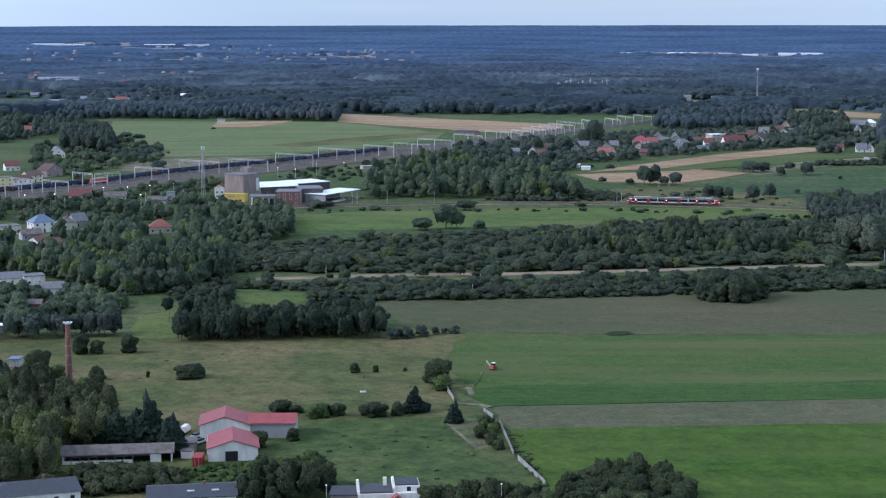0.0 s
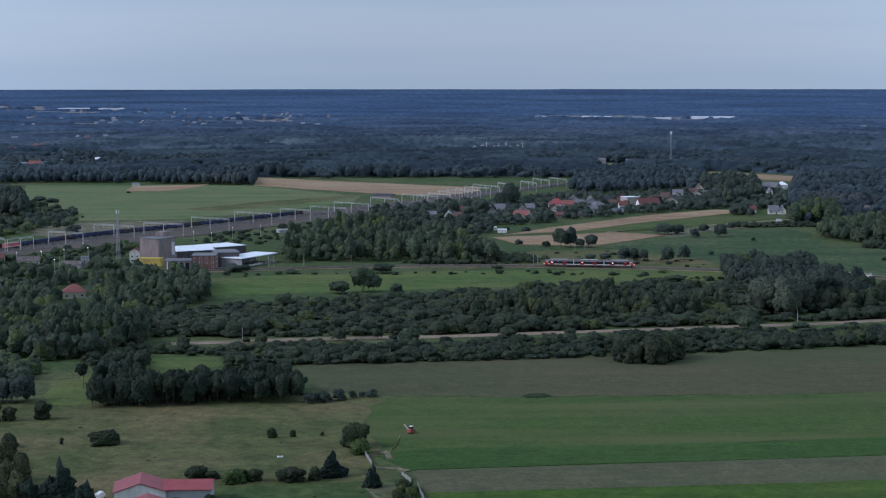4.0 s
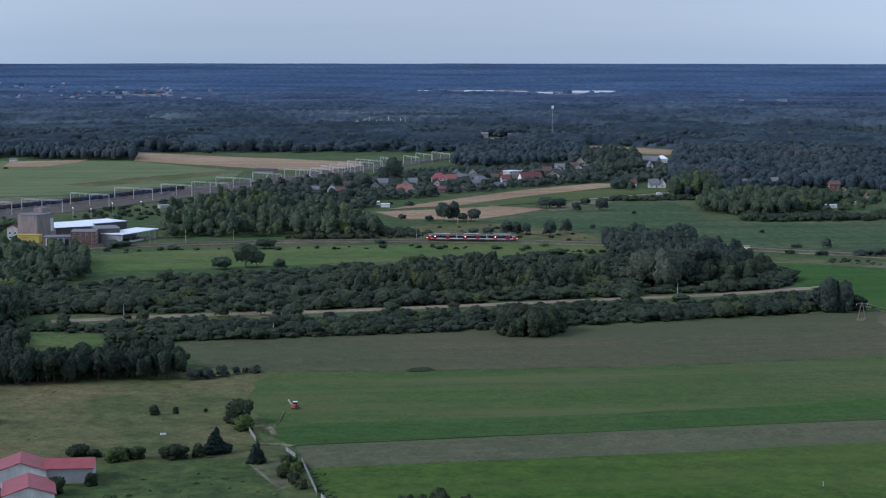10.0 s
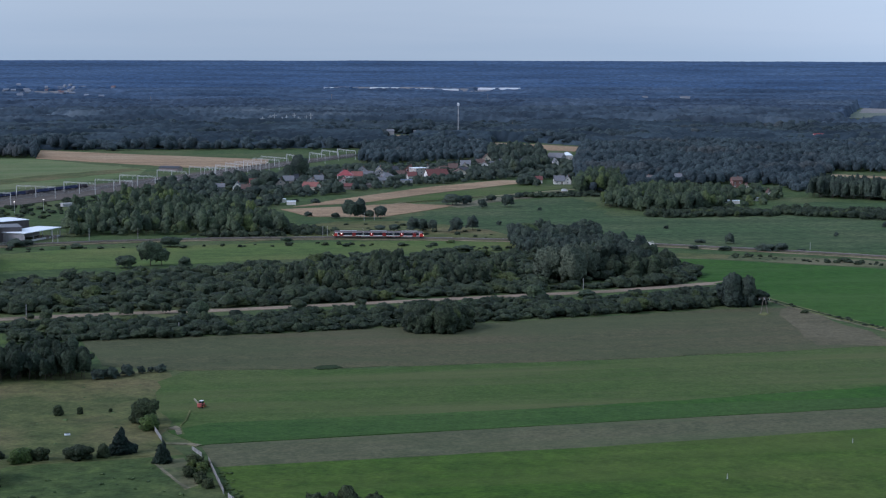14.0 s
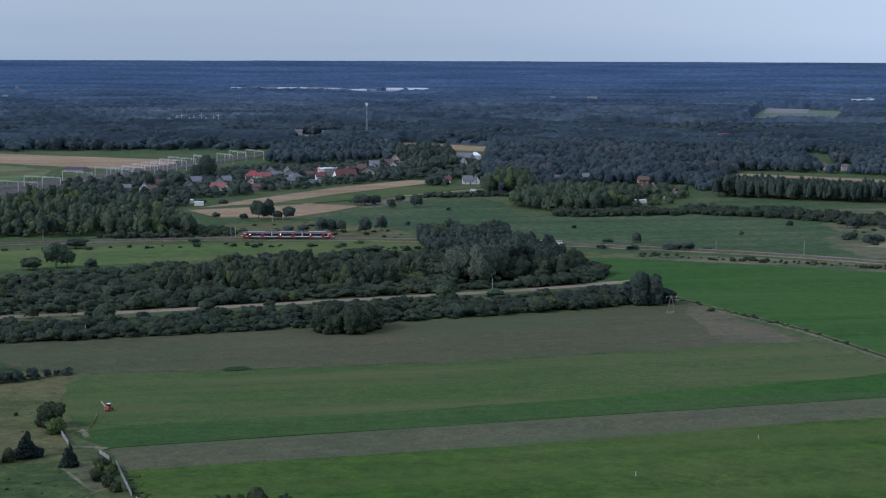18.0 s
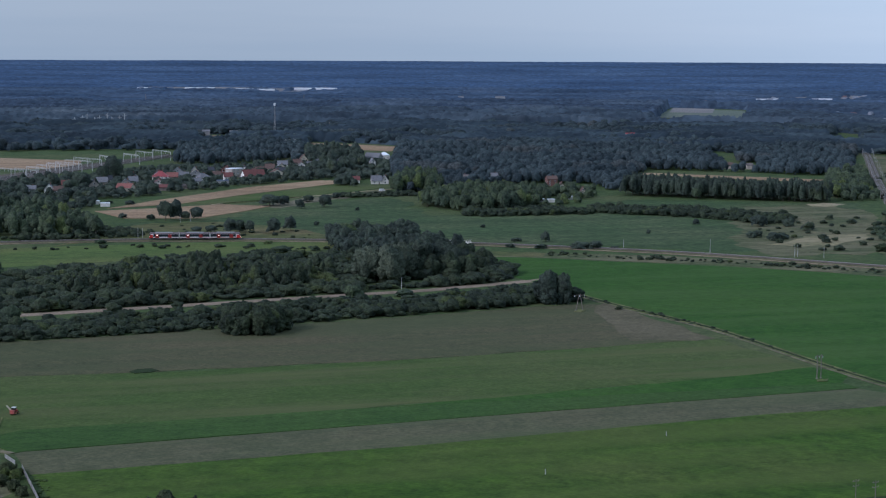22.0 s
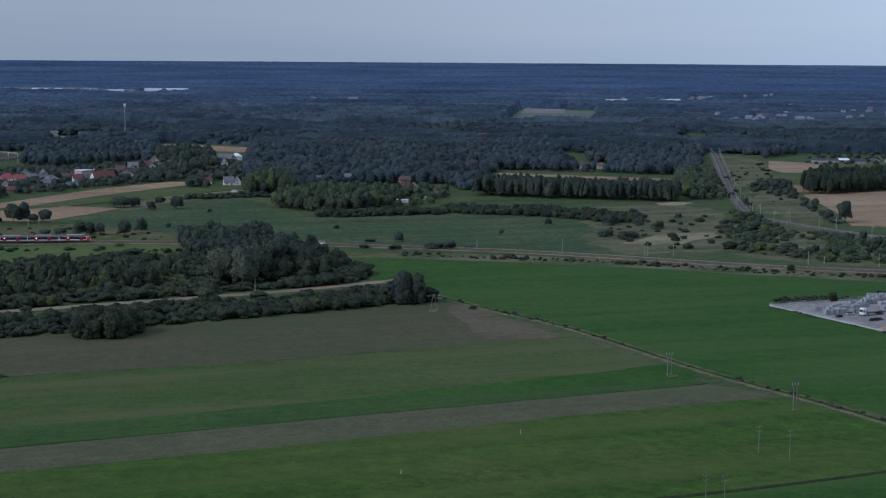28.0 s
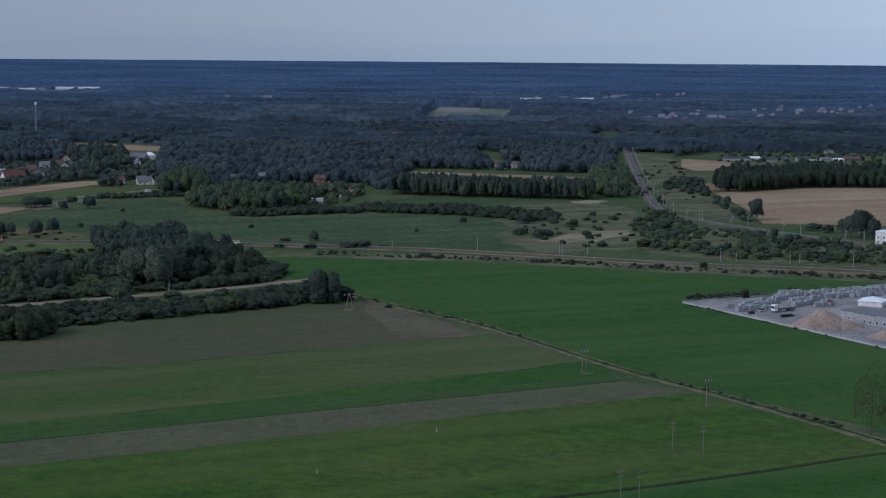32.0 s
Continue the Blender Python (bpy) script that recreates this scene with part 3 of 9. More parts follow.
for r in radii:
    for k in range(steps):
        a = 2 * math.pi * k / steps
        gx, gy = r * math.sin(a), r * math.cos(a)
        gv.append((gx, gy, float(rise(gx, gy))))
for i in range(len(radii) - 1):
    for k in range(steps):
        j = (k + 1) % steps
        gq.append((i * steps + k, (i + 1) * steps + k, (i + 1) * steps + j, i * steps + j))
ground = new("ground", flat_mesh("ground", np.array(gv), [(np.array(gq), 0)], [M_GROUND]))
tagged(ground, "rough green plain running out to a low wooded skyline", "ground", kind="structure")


def ragged(pts, amount, step=9.0):
    """The outline of a field with its edges worn uneven."""
    out = []
    for i, a in enumerate(pts):
        a, b = Vector(a), Vector(pts[(i + 1) % len(pts)])
        d = b - a
        k = max(1, min(40, int(d.length / step)))
        s = Vector((-d.y, d.x)).normalized()
        for j in range(k):
            p = a + d * (j / k)
            w = noise.noise((p.x * 0.045, p.y * 0.045, 2.2)) + 0.5 * noise.noise((p.x * 0.17, p.y * 0.17, 5.2))
            out.append(tuple(p + s * w * amount))
    return out


def patch(name, pts, z, material, label, category="field", edge=0.8):
    """A field or strip that stands z above the sheet, with its edges closed down to it."""
    if math.hypot(*pts[0]) < 2500:
        pts = ragged(pts, edge)
    if max(math.hypot(*p) for p in pts) > 3600:
        bm = bmesh.new()
        lo = [bm.verts.new((x, y, float(rise(x, y)) + z + 1.2)) for x, y in pts]
        bm.faces.new(lo)
        bmesh.ops.recalc_face_normals(bm, faces=bm.faces[:])
        if bm.faces[:][0].normal.z < 0:
            bmesh.ops.reverse_faces(bm, faces=bm.faces[:])
    else:
        bm = prism(bmesh.new(), pts, -0.2, z)
    bmesh.ops.triangulate(bm, faces=bm.faces[:])
    return tagged(part(name, bm, material), label, category, kind="structure")


def ribbon(name, pts, width, z, material, label, category="track", shoulder=0.0):
    """A strip along a line: path, road or rail bed, with sloping shoulders where they are set."""
    bm = bmesh.new()
    prev = None
    ps = [Vector(p) for p in pts]
    for i, p in enumerate(ps):
        d = (ps[min(i + 1, len(ps) - 1)] - ps[max(i - 1, 0)]).normalized()
        s = Vector((-d.y, d.x))
        row = [bm.verts.new((*(p + s * (width / 2 + shoulder)), -0.1)), bm.verts.new((*(p + s * width / 2), z)), bm.verts.new((*(p - s * width / 2), z)), bm.verts.new((*(p - s * (width / 2 + shoulder)), -0.1))]
        if prev:
            for k in range(3):
                bm.faces.new((prev[k], prev[k + 1], row[k + 1], row[k]))
        prev = row
    bmesh.ops.recalc_face_normals(bm, faces=bm.faces[:])
    return tagged(part(name, bm, material), label, category, kind="structure")


# fields of the foreground, west to east
patch("meadow", [(-117.3, 408.1), (-181.8, 642.1), (-104.2, 641.7), (7.7, 643.5), (12.9, 587.5), (3.7, 533.7), (27.8, 407.6)], 0.03, M_MEADOW, "rough mown meadow with dry and green patches", edge=2)
patch("weedy_lot", [(-66.9, 405.6), (-69.0, 447.9), (-52.2, 475.5), (-41.3, 499.4), (0.9, 502.9), (11.2, 506.5), (18.9, 462.5), (27.8, 407.6)], 0.07, M_LOT, "weedy green lot behind the houses", edge=2.5)
patch("field_grey", [(-27.9, 716.0), (50, 721), (133.0, 733.0), (205, 745), (278.3, 759.0), (296.5, 756.3), (306.6, 652.8), (182.2, 638.5), (71.1, 636.4), (13.2, 641.3), (-17.1, 657.1)], 0.12, M_STUBBLE, "grey-green field with thin brownish growth", edge=3)
patch("field_yellow_green", [(13.2, 641.3), (71.1, 636.4), (182.2, 638.5), (306.6, 652.8), (313.7, 583.3), (271.8, 573.1), (144.6, 555.1), (8.8, 540.6), (2.2, 580.7), (2.4, 621.6)], 0.08, M_YGREEN, "yellowish green crop in drilled rows", edge=3)
patch("field_green_wedge_low", [(129.8, 552.7), (144.6, 555.1), (271.8, 573.1), (313.7, 583.3), (321, 566), (309.9, 551.4)], 0.075, M_EAST, "green wedge of crop beside the dark strip", edge=1.5)
patch("field_dark_green", [(5.3, 538.2), (8.8, 540.6), (18.9, 547.8), (129.8, 552.7), (309.9, 551.4), (311.0, 541.2), (170.8, 531.1), (17.8, 518.0), (15.0, 516.5)], 0.2, M_DEEP, "narrow strip of dense dark green crop")
patch("field_grey_strip", [(15.0, 516.5), (17.8, 518.0), (170.8, 531.1), (311.0, 541.2), (319.7, 522.0), (322.9, 511.9), (254.6, 508.8), (134.1, 495.5), (16.6, 488.5), (18.8, 488.5)], 0.06, M_STRIPGREY, "strip of grey-green stubble with faint rows")
patch("field_bright_green", [(18.8, 488.5), (16.6, 488.5), (134.1, 495.5), (254.6, 508.8), (322.9, 511.9), (336.7, 422.1), (336.2, 402.2), (227.6, 366.5), (97.7, 415.0), (29.8, 407.6)], 0.09, M_BRIGHT, "bright green crop with lush and thin patches")
patch("field_south", [(240, 401), (280, 404), (322, 409), (342, 408), (352, 418), (430, 385), (330, 300), (232, 330), (215, 364), (205, 400)], 0.14, M_EAST, "green field beyond the southern ditch", edge=1.5)
patch("field_even_green", [(293.6, 963.4), (352.8, 918.3), (423.5, 869.7), (496.2, 805.4), (593.4, 734.0), (351.1, 420.5), (334.5, 503.3), (323.5, 568.7), (317.6, 680.0), (301.7, 747.9), (295.9, 801.7), (286.4, 863.1)], 0.1, M_EAST, "large even green field beside the railway")
patch("field_by_rails", [(-86.1, 950.6), (-94.0, 1024.0), (-46.8, 1050.5), (76.3, 1065.0), (223.4, 1066.3), (255.1, 1029.3), (200.0, 1003.9), (53.8, 975.4), (-26.8, 957.8)], 0.1, M_LUSH, "light green grass strip beside the railway")
patch("meadow_wet", [(101.4, 1205.5), (173.8, 1203.4), (239.5, 1292.5), (348.6, 1370.1), (331.3, 1202.0), (423.0, 1194.6), (526.5, 1293.7), (695.9, 1219.4), (546.5, 942.1), (455.4, 935.3), (385.4, 993.4), (246.2, 1053.1), (159.8, 1106.2), (108.8, 1117.1)], 0.06, M_WET, "wide damp green meadow with pale streaks", edge=14)
patch("field_far_green", [(-341, 1742), (-377, 1957), (-124, 1942), (1, 1753), (-8, 1665), (-74, 1559), (-153.4, 1477.2), (-238.6, 1460.5), (-301, 1562)], 0.1, M_FARGREEN, "green field beyond the railway yard")
patch("strip_dark", [(-156, 1667), (-95, 1755), (-23, 1815), (-23, 1797), (-82, 1729), (-143, 1644)], 0.2, M_FARGREEN, "darker grass strip in a green field", "field", edge=5)
patch("scrub_tan", [(-263.3, 1362.0), (-262.4, 1393.4), (-231.9, 1448.7), (-147.3, 1465.2), (-148.6, 1430.6), (-207.5, 1351.2), (-236.4, 1312.4)], 0.12, M_TRACK, "tan rough grass beside the railway", "field", edge=8)
patch("strip_pale", [(-160, 1594), (-102, 1674), (-14, 1771), (-2, 1737), (-77, 1629), (-136, 1560)], 0.2, M_MEADOW, "pale mown strip in a green field", edge=5)
patch("field_ripe", [(-120, 1942), (-123, 2099), (-16, 2005), (134, 1888), (120, 1769), (44, 1770), (-27, 1843)], 0.3, M_TAN, "ripe tan corn field before the woods", "field")
patch("field_ripe_small", [(-251, 1846), (-254, 1934), (-171, 1964), (-179, 1913), (-209, 1845)], 0.3, M_TAN, "small ripe tan corn field", "field")
patch("field_ripe_near", [(100.2, 1293.2), (144.7, 1305.9), (200.8, 1327.6), (234.7, 1302.9), (209.0, 1268.4), (168.1, 1221.0), (116.0, 1232.7)], 0.3, M_TAN, "ripe tan corn field", "field")
patch("field_ripe_long", [(110.3, 1310.8), (151.9, 1370.7), (245, 1485), (325, 1554), (350, 1543), (332, 1512), (233.1, 1414.5), (171.2, 1341.9)], 0.3, M_TAN, "long narrow ripe corn field below the village", "field")
patch("field_green_wedge", [(171.2, 1341.9), (232.2, 1408.9), (331, 1505), (360, 1456), (274.7, 1380.5), (210.3, 1331.3)], 0.2, M_YGREEN, "green wedge between two corn fields", "field")
patch("strip_dry", [(223.9, 1304.4), (272.6, 1369.8), (365.6, 1437.3), (358.3, 1408.5), (285.4, 1341.3), (237.7, 1283.1)], 0.15, M_TRACK, "dry pale grass beside the lane", "field", edge=5)
patch("field_ripe_woods", [(423, 2083), (448, 2198), (498, 2137), (539, 2080), (505, 1988)], 0.3, M_TAN, "ripe corn field in a clearing of the woods", "field")
patch("field_clearing", [(318, 2257), (340, 2424), (373, 2404), (349, 2268)], 0.3, M_TAN, "pale corn field in a clearing", "field")
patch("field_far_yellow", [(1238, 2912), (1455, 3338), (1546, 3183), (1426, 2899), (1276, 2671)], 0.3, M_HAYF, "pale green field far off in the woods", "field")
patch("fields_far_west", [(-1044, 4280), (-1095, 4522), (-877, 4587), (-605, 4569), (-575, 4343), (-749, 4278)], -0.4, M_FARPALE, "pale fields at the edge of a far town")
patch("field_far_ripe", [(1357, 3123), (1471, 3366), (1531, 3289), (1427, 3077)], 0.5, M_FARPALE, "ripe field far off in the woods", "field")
patch("field_east_ripe", [(810.2, 1258.0), (904, 1279), (1032, 1250), (793.4, 959.3), (696.7, 1018.5), (750.5, 1120.6)], 0.3, M_TAN, "broad ripe corn field beside the railway", "field")
patch("field_east_ripe_upper", [(962, 1560), (1034, 1677), (1065, 1616), (977, 1492), (943, 1503)], 0.3, M_TAN, "ripe corn field before a farm", "field")
patch("field_east_strip", [(828, 1304), (867, 1360), (887, 1325), (843, 1260)], 0.3, M_TAN, "strip of ripe corn", "field")
patch("field_east_yellow", [(1085, 1579), (1165, 1595), (1259, 1526), (1184, 1435), (1067, 1490)], 0.3, M_YGREEN, "pale green field before a hamlet", "field")
patch("field_behind_pines", [(650, 1561), (662, 1583), (796, 1451), (778, 1419)], 0.3, M_TAN, "ripe corn strip behind a row of pines", "field")
patch("meadow_dry_east", [(458.0, 940.8), (514.4, 1066.1), (591.8, 1216.5), (675.6, 1220.7), (661.4, 1141.3), (618.2, 1050.4), (530.5, 914.5), (482.5, 912.9)], 0.08, M_DRYVERGE, "half-dry meadow with tan streaks beside the railway", "field", edge=16)
patch("meadow_pale_rail", [(733.3, 1223.9), (789, 1310), (820, 1320), (789.5, 1228.4), (715.8, 1083.6), (690.6, 1037.9), (679.4, 1073.1), (695.6, 1139.5)], 0.08, M_DRYVERGE, "yellowish meadow between railway and corn", "field", edge=9)
patch("meadow_rail_north", [(897, 1544), (1047, 1810), (1035, 1698), (946, 1528), (848, 1381), (795, 1342)], 0.08, M_DRYVERGE, "light meadow beside the electric line", "field", edge=9)
patch("dry_corner", [(295.2, 981.3), (317.7, 975.1), (339.6, 957.7), (331.8, 945.0), (300.9, 955.0)], 0.16, M_MEADOW, "mown pale grass at the corner of the green field", "field", edge=5)
patch("dry_streak", [(651.1, 1223.5), (671.9, 1233.2), (682.2, 1218.5), (665.4, 1202.2), (648.0, 1208.1)], 0.14, M_PALE, "dry streak in the meadow", "field", edge=6)
patch("dry_streak_rail", [(589.8, 961.9), (612.3, 991.5), (619.3, 981.3), (593.1, 946.3)], 0.14, M_STRAW, "dry grass between two railway lines", "field", edge=5)
patch("scrub_dry", [(489.9, 969.4), (516.0, 988.3), (534.4, 1011.5), (559.5, 1010.3), (585.1, 1009.0), (577.6, 988.5), (552.8, 975.1), (529.2, 955.2), (505.6, 956.8)], 0.1, M_STRAW, "dry grass among scrub", "field", edge=7)
patch("meadow_clearing", [(-117.2, 630.3), (-119.2, 678.8), (-89.5, 735.0), (-60.3, 737.9), (-53.5, 712.6), (-84.7, 694.6), (-100.3, 630.2)], 0.1, M_LUSH, "grassy clearing between groves", "field", edge=6)
patch("meadow_gap", [(-105.1, 819.9), (-105.1, 865.7), (-92.1, 865.6), (-91.4, 819.8)], 0.1, M_MEADOW, "small grassy gap between groves", "field", edge=4)
patch("rough_rail_ground", [(57.9, 1067.4), (97.4, 1158.9), (132.2, 1193.0), (180.6, 1194.2), (226.0, 1125.5), (243.4, 1056.7), (177.4, 1076.2), (121.6, 1097.9), (83.8, 1083.1)], 0.14, M_MEADOW, "brownish rough ground beside the railway", "field", edge=6)
patch("verge_rail", [(284.6, 957.3), (329.2, 967.7), (407.0, 928.5), (437.7, 898.8), (512.2, 831.5), (614.3, 741.1), (591.5, 713.3), (493.6, 801.2), (424.7, 872.1), (394.1, 899.0), (326.7, 940.3)], 0.12, M_DRYVERGE, "dry brownish verge along the railway", "field", edge=4)
patch("scrub_ground", [(596.7, 1037.0), (673.9, 1137.0), (675.9, 1107.0), (641.5, 1013.0), (647.1, 979.1), (658.6, 930.0), (700.7, 846.2), (627.2, 756.8), (576.5, 813.4), (554.7, 838.4), (533.7, 866.7), (527.9, 896.3)], 0.115, M_DRYVERGE, "half-dry rough grass between two railway lines", "field", edge=4)
patch("corn_strip", [(821, 1293), (859, 1349), (886, 1326), (849, 1270)], 0.2, M_TAN, "narrow strip of ripe corn before the copse", "field")
patch("hamlet_strip", [(1062, 1627), (1088, 1650), (1171, 1604), (1272, 1542), (1179, 1428), (1119, 1502), (1050, 1570)], 0.2, M_VERGE, "pale mown strip before the hamlet", "field")
patch("brown_corner", [(283.9, 744.9), (296.2, 758.3), (298.8, 753.8), (306.2, 655.3), (296.9, 652.0), (272.9, 656.0)], 0.145, M_BROWNF, "brownish bare corner of the grey field", "field", edge=6)
ribbon("thicket_end", [(283.9, 842.4), (299.1, 851.1), (300.4, 835.6)], 4, 0.16, M_DIRT, "bare earth where the path leaves the thicket")
patch("lot_dry_patch", [(2.6, 499.3), (7.7, 501.4), (10.8, 488.7), (12.3, 468.8), (9.5, 464.4), (6.0, 475.3), (3.5, 485.3)], 0.1, M_DRYVERGE, "dry worn patch on the empty lot", "field", edge=3)
patch("meadow_dry_spot", [(-7.2, 542.1), (-4.6, 561.2), (2.8, 542.0), (5.4, 521.7), (-0.8, 516.3), (-4.4, 529.7)], 0.09, M_MEADOW, "dry worn spot in the meadow", "field", edge=3)
ribbon("thicket_path", [(-85.9, 775.6), (-27.0, 786.7), (34.7, 791.3), (105.0, 802.6), (162.1, 813.1), (227.5, 823.4), (288.9, 843.8)], 8.5, 0.15, M_DIRT, "pale dry earth path through the thicket")
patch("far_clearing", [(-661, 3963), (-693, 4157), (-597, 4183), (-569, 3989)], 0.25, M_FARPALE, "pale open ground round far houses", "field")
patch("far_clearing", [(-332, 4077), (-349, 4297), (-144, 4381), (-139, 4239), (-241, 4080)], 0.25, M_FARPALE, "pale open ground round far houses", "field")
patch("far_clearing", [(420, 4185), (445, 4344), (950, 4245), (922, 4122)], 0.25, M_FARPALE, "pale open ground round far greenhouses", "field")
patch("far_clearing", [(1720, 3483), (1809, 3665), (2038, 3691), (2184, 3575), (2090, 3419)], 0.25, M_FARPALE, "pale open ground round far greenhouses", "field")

# ---- metal, plaster and roof materials ----
M_WHITE = paint("white_render", (0.74, 0.69, 0.615), wear=0.45)
M_CREAM = paint("cream_render", (0.6, 0.53, 0.4))
M_BEIGE = paint("beige_render", (0.42, 0.36, 0.3))
M_GREYW = paint("grey_render", (0.33, 0.32, 0.31))
M_BRICK = paint("red_brick", (0.21, 0.11, 0.088), 0.9, 0.1, 0, 0.6, 1.2)
M_BROWN = paint("brown_cladding", (0.25, 0.2, 0.178), 0.85, 0.15, 0, 0.5)
M_YELLOW = paint("yellow_panels", (0.55, 0.4, 0.09), 0.5)
M_PALEYEL = paint("pale_yellow_render", (0.72, 0.62, 0.3))
R_RED = paint("red_sheet_roof", (0.29, 0.066, 0.066), 0.5, 0.3, 0, 0.4, 0.5)
R_TILE = paint("red_tiles", (0.24, 0.1, 0.082), 0.85, 0.15, 0, 0.5, 0.9)
R_DARKRED = paint("dark_red_tiles", (0.165, 0.068, 0.06), 0.85, 0.15, 0, 0.5, 0.9)
R_GREY = paint("grey_slates", (0.17, 0.17, 0.175), 0.8, 0.2, 0, 0.5, 0.9)
R_OLD = paint("mossy_fibre_cement", (0.16, 0.137, 0.125), 0.95, 0.1, 0, 0.8, 0.5)
R_DARK = paint("anthracite_roof", (0.05, 0.052, 0.06), 0.6, 0.3, 0, 0.4, 0.8)
R_BLUE = paint("blue_grey_sheet", (0.13, 0.17, 0.24), 0.5, 0.35, 0, 0.35, 0.6)
R_WHITE = paint("white_membrane", (0.8, 0.82, 0.83), 0.55, 0.3, 0, 0.2, 0.3, False)
R_BROWN = paint("brown_tiles", (0.13, 0.085, 0.07), 0.85, 0.15, 0, 0.5, 0.9)
M_STEEL = paint("galvanised_steel", (0.55, 0.56, 0.57), 0.45, 0.4, 0.35, 0.25)
M_POST = paint("pale_steel", (0.45, 0.44, 0.41), 0.6, 0.3, 0, 0.5)
M_POLE = paint("weathered_pole", (0.36, 0.35, 0.33), 0.9, 0.1, 0, 0.5)
M_CONC = paint("weathered_concrete", (0.42, 0.41, 0.39), 0.9, 0.15, 0, 0.5)
M_WOODP = paint("grey_timber", (0.2, 0.17, 0.14), 0.9, 0.1, 0, 0.6, 2.0)
M_RAIL = paint("worn_rail_steel", (0.3, 0.27, 0.25), 0.35, 0.5, 0.7, 0.4)
# black paint, also used for the shade inside doorways and bays
M_BLACK = paint("black_and_shade", (0.02, 0.02, 0.022), 0.6, 0.2, 0, 0.2)
M_TYRE = paint("rubber", (0.025, 0.025, 0.025), 0.9, 0.1)
M_TRAINRED = paint("train_red", (0.5, 0.03, 0.022), 0.35, 0.5, 0, 0.2)
M_TRAINDOOR = paint("train_door_red", (0.24, 0.018, 0.016), 0.4, 0.4, 0, 0.2)
M_TRAINWHITE = paint("train_white", (0.75, 0.74, 0.72), 0.35, 0.5, 0, 0.2)
M_TRAINGREY = paint("train_roof_grey", (0.45, 0.45, 0.45), 0.5, 0.4, 0, 0.35)
M_TRAINROOF = paint("train_roof_dull", (0.16, 0.13, 0.13), 0.6, 0.3, 0, 0.4)
M_MACHRED = paint("worn_red_paint", (0.3, 0.03, 0.028), 0.5, 0.35, 0, 0.5)
M_WAGON = paint("dark_blue_wagon", (0.035, 0.045, 0.1), 0.7, 0.3, 0, 0.6, 0.5)
M_WAGON2 = paint("grimy_brown_wagon", (0.07, 0.055, 0.06), 0.8, 0.2, 0, 0.6, 0.5)
M_LOCO = paint("faded_red_locomotive", (0.42, 0.1, 0.08), 0.5, 0.35, 0, 0.4)
M_ORANGE = paint("orange_paint", (0.6, 0.16, 0.03), 0.5, 0.4)
M_SAND = grass_mat("sand", (0.32, 0.232, 0.18), (0.26, 0.19, 0.148), (0.36, 0.27, 0.215), 0.55, 0.05)
M_GLASS, _n, _l, _b = node_mat("window_glass", 0.2, 0.25)
_b.inputs["Base Color"].default_value = (0.02, 0.025, 0.03, 1)
M_LAMP, _n, _l, _b = node_mat("lit_lamp", 0.4, 0.3)
_b.inputs["Emission Color"].default_value = (1.0, 0.86, 0.62, 1)
_b.inputs["Emission Strength"].default_value = 2.2
M_CABIN, _n, _l, _b = node_mat("lit_train_lamp", 0.4, 0.3)
_b.inputs["Emission Color"].default_value = (1.0, 0.75, 0.5, 1)
_b.inputs["Emission Strength"].default_value = 2.5


# ---- railways ----
def along(pts, step, start=0.0):
    """Places and headings (degrees) at even steps along a line."""
    out, left = [], start
    for a, b in zip(pts[:-1], pts[1:]):
        a, b = Vector(a), Vector(b)
        n = (b - a).length
        while left <= n:
            p = a.lerp(b, left / n)
            out.append((p.x, p.y, math.degrees(math.atan2(b.y - a.y, b.x - a.x))))
            left += step
        left -= n
    return out


def curve_line(pts, step=20.0):
    """A smooth line through some points."""
    out = []
    ps = [Vector(p) for p in pts]
    for i in range(len(ps) - 1):
        p0, p1, p2, p3 = ps[max(i - 1, 0)], ps[i], ps[i + 1], ps[min(i + 2, len(ps) - 1)]
        k = max(2, int((p2 - p1).length / step))
        for j in range(k):
            t = j / k
            out.append(tuple(0.5 * (2 * p1 + (p2 - p0) * t + (2 * p0 - 5 * p1 + 4 * p2 - p3) * t * t + (3 * p1 - p0 - 3 * p2 + p3) * t ** 3)))
    out.append(tuple(ps[-1]))
    return out


def side_line(pts, off):
    """A line beside another."""
    out = []
    ps = [Vector(p) for p in pts]
    for i, p in enumerate(ps):
        d = (ps[min(i + 1, len(ps) - 1)] - ps[max(i - 1, 0)]).normalized()
        out.append((p.x - d.y * off, p.y + d.x * off))
    return out


def track(pts, bed_z, name="rail_track"):
    """A pair of rails on sleepers' height above the bed."""
    for off in (-0.75, 0.75):
        ribbon("rail", side_line(pts, off), 0.16, bed_z + 0.17, M_RAIL, "worn steel rail on the ballast bed", "rail")


LINE_A = curve_line([(-155.1, 1055.6), (-103.7, 1069.1), (-36.3, 1084.3), (41.3, 1092.6), (120.3, 1086.2), (176.9, 1073.0), (228.5, 1055.6), (294.2, 1026.8), (374.3, 974.4), (432.2, 926.5), (515.0, 836.0), (564.3, 796.0), (621.8, 740.8)])
ribbon("rail_bed", LINE_A, 3.4, 1.1, M_BALLAST2, "pale brown ballast bed of a single railway line", "railway bed", 1.3)
ribbon("rail_bank", LINE_A, 9, 0.35, M_MEADOW, "dry grassy bank of the railway", "bank", 3)
track(LINE_A, 1.1)
ribbon("bank_path", side_line(LINE_A, -7.5), 1.2, 0.42, M_DIRT, "bare earth path along the railway bank", "path")
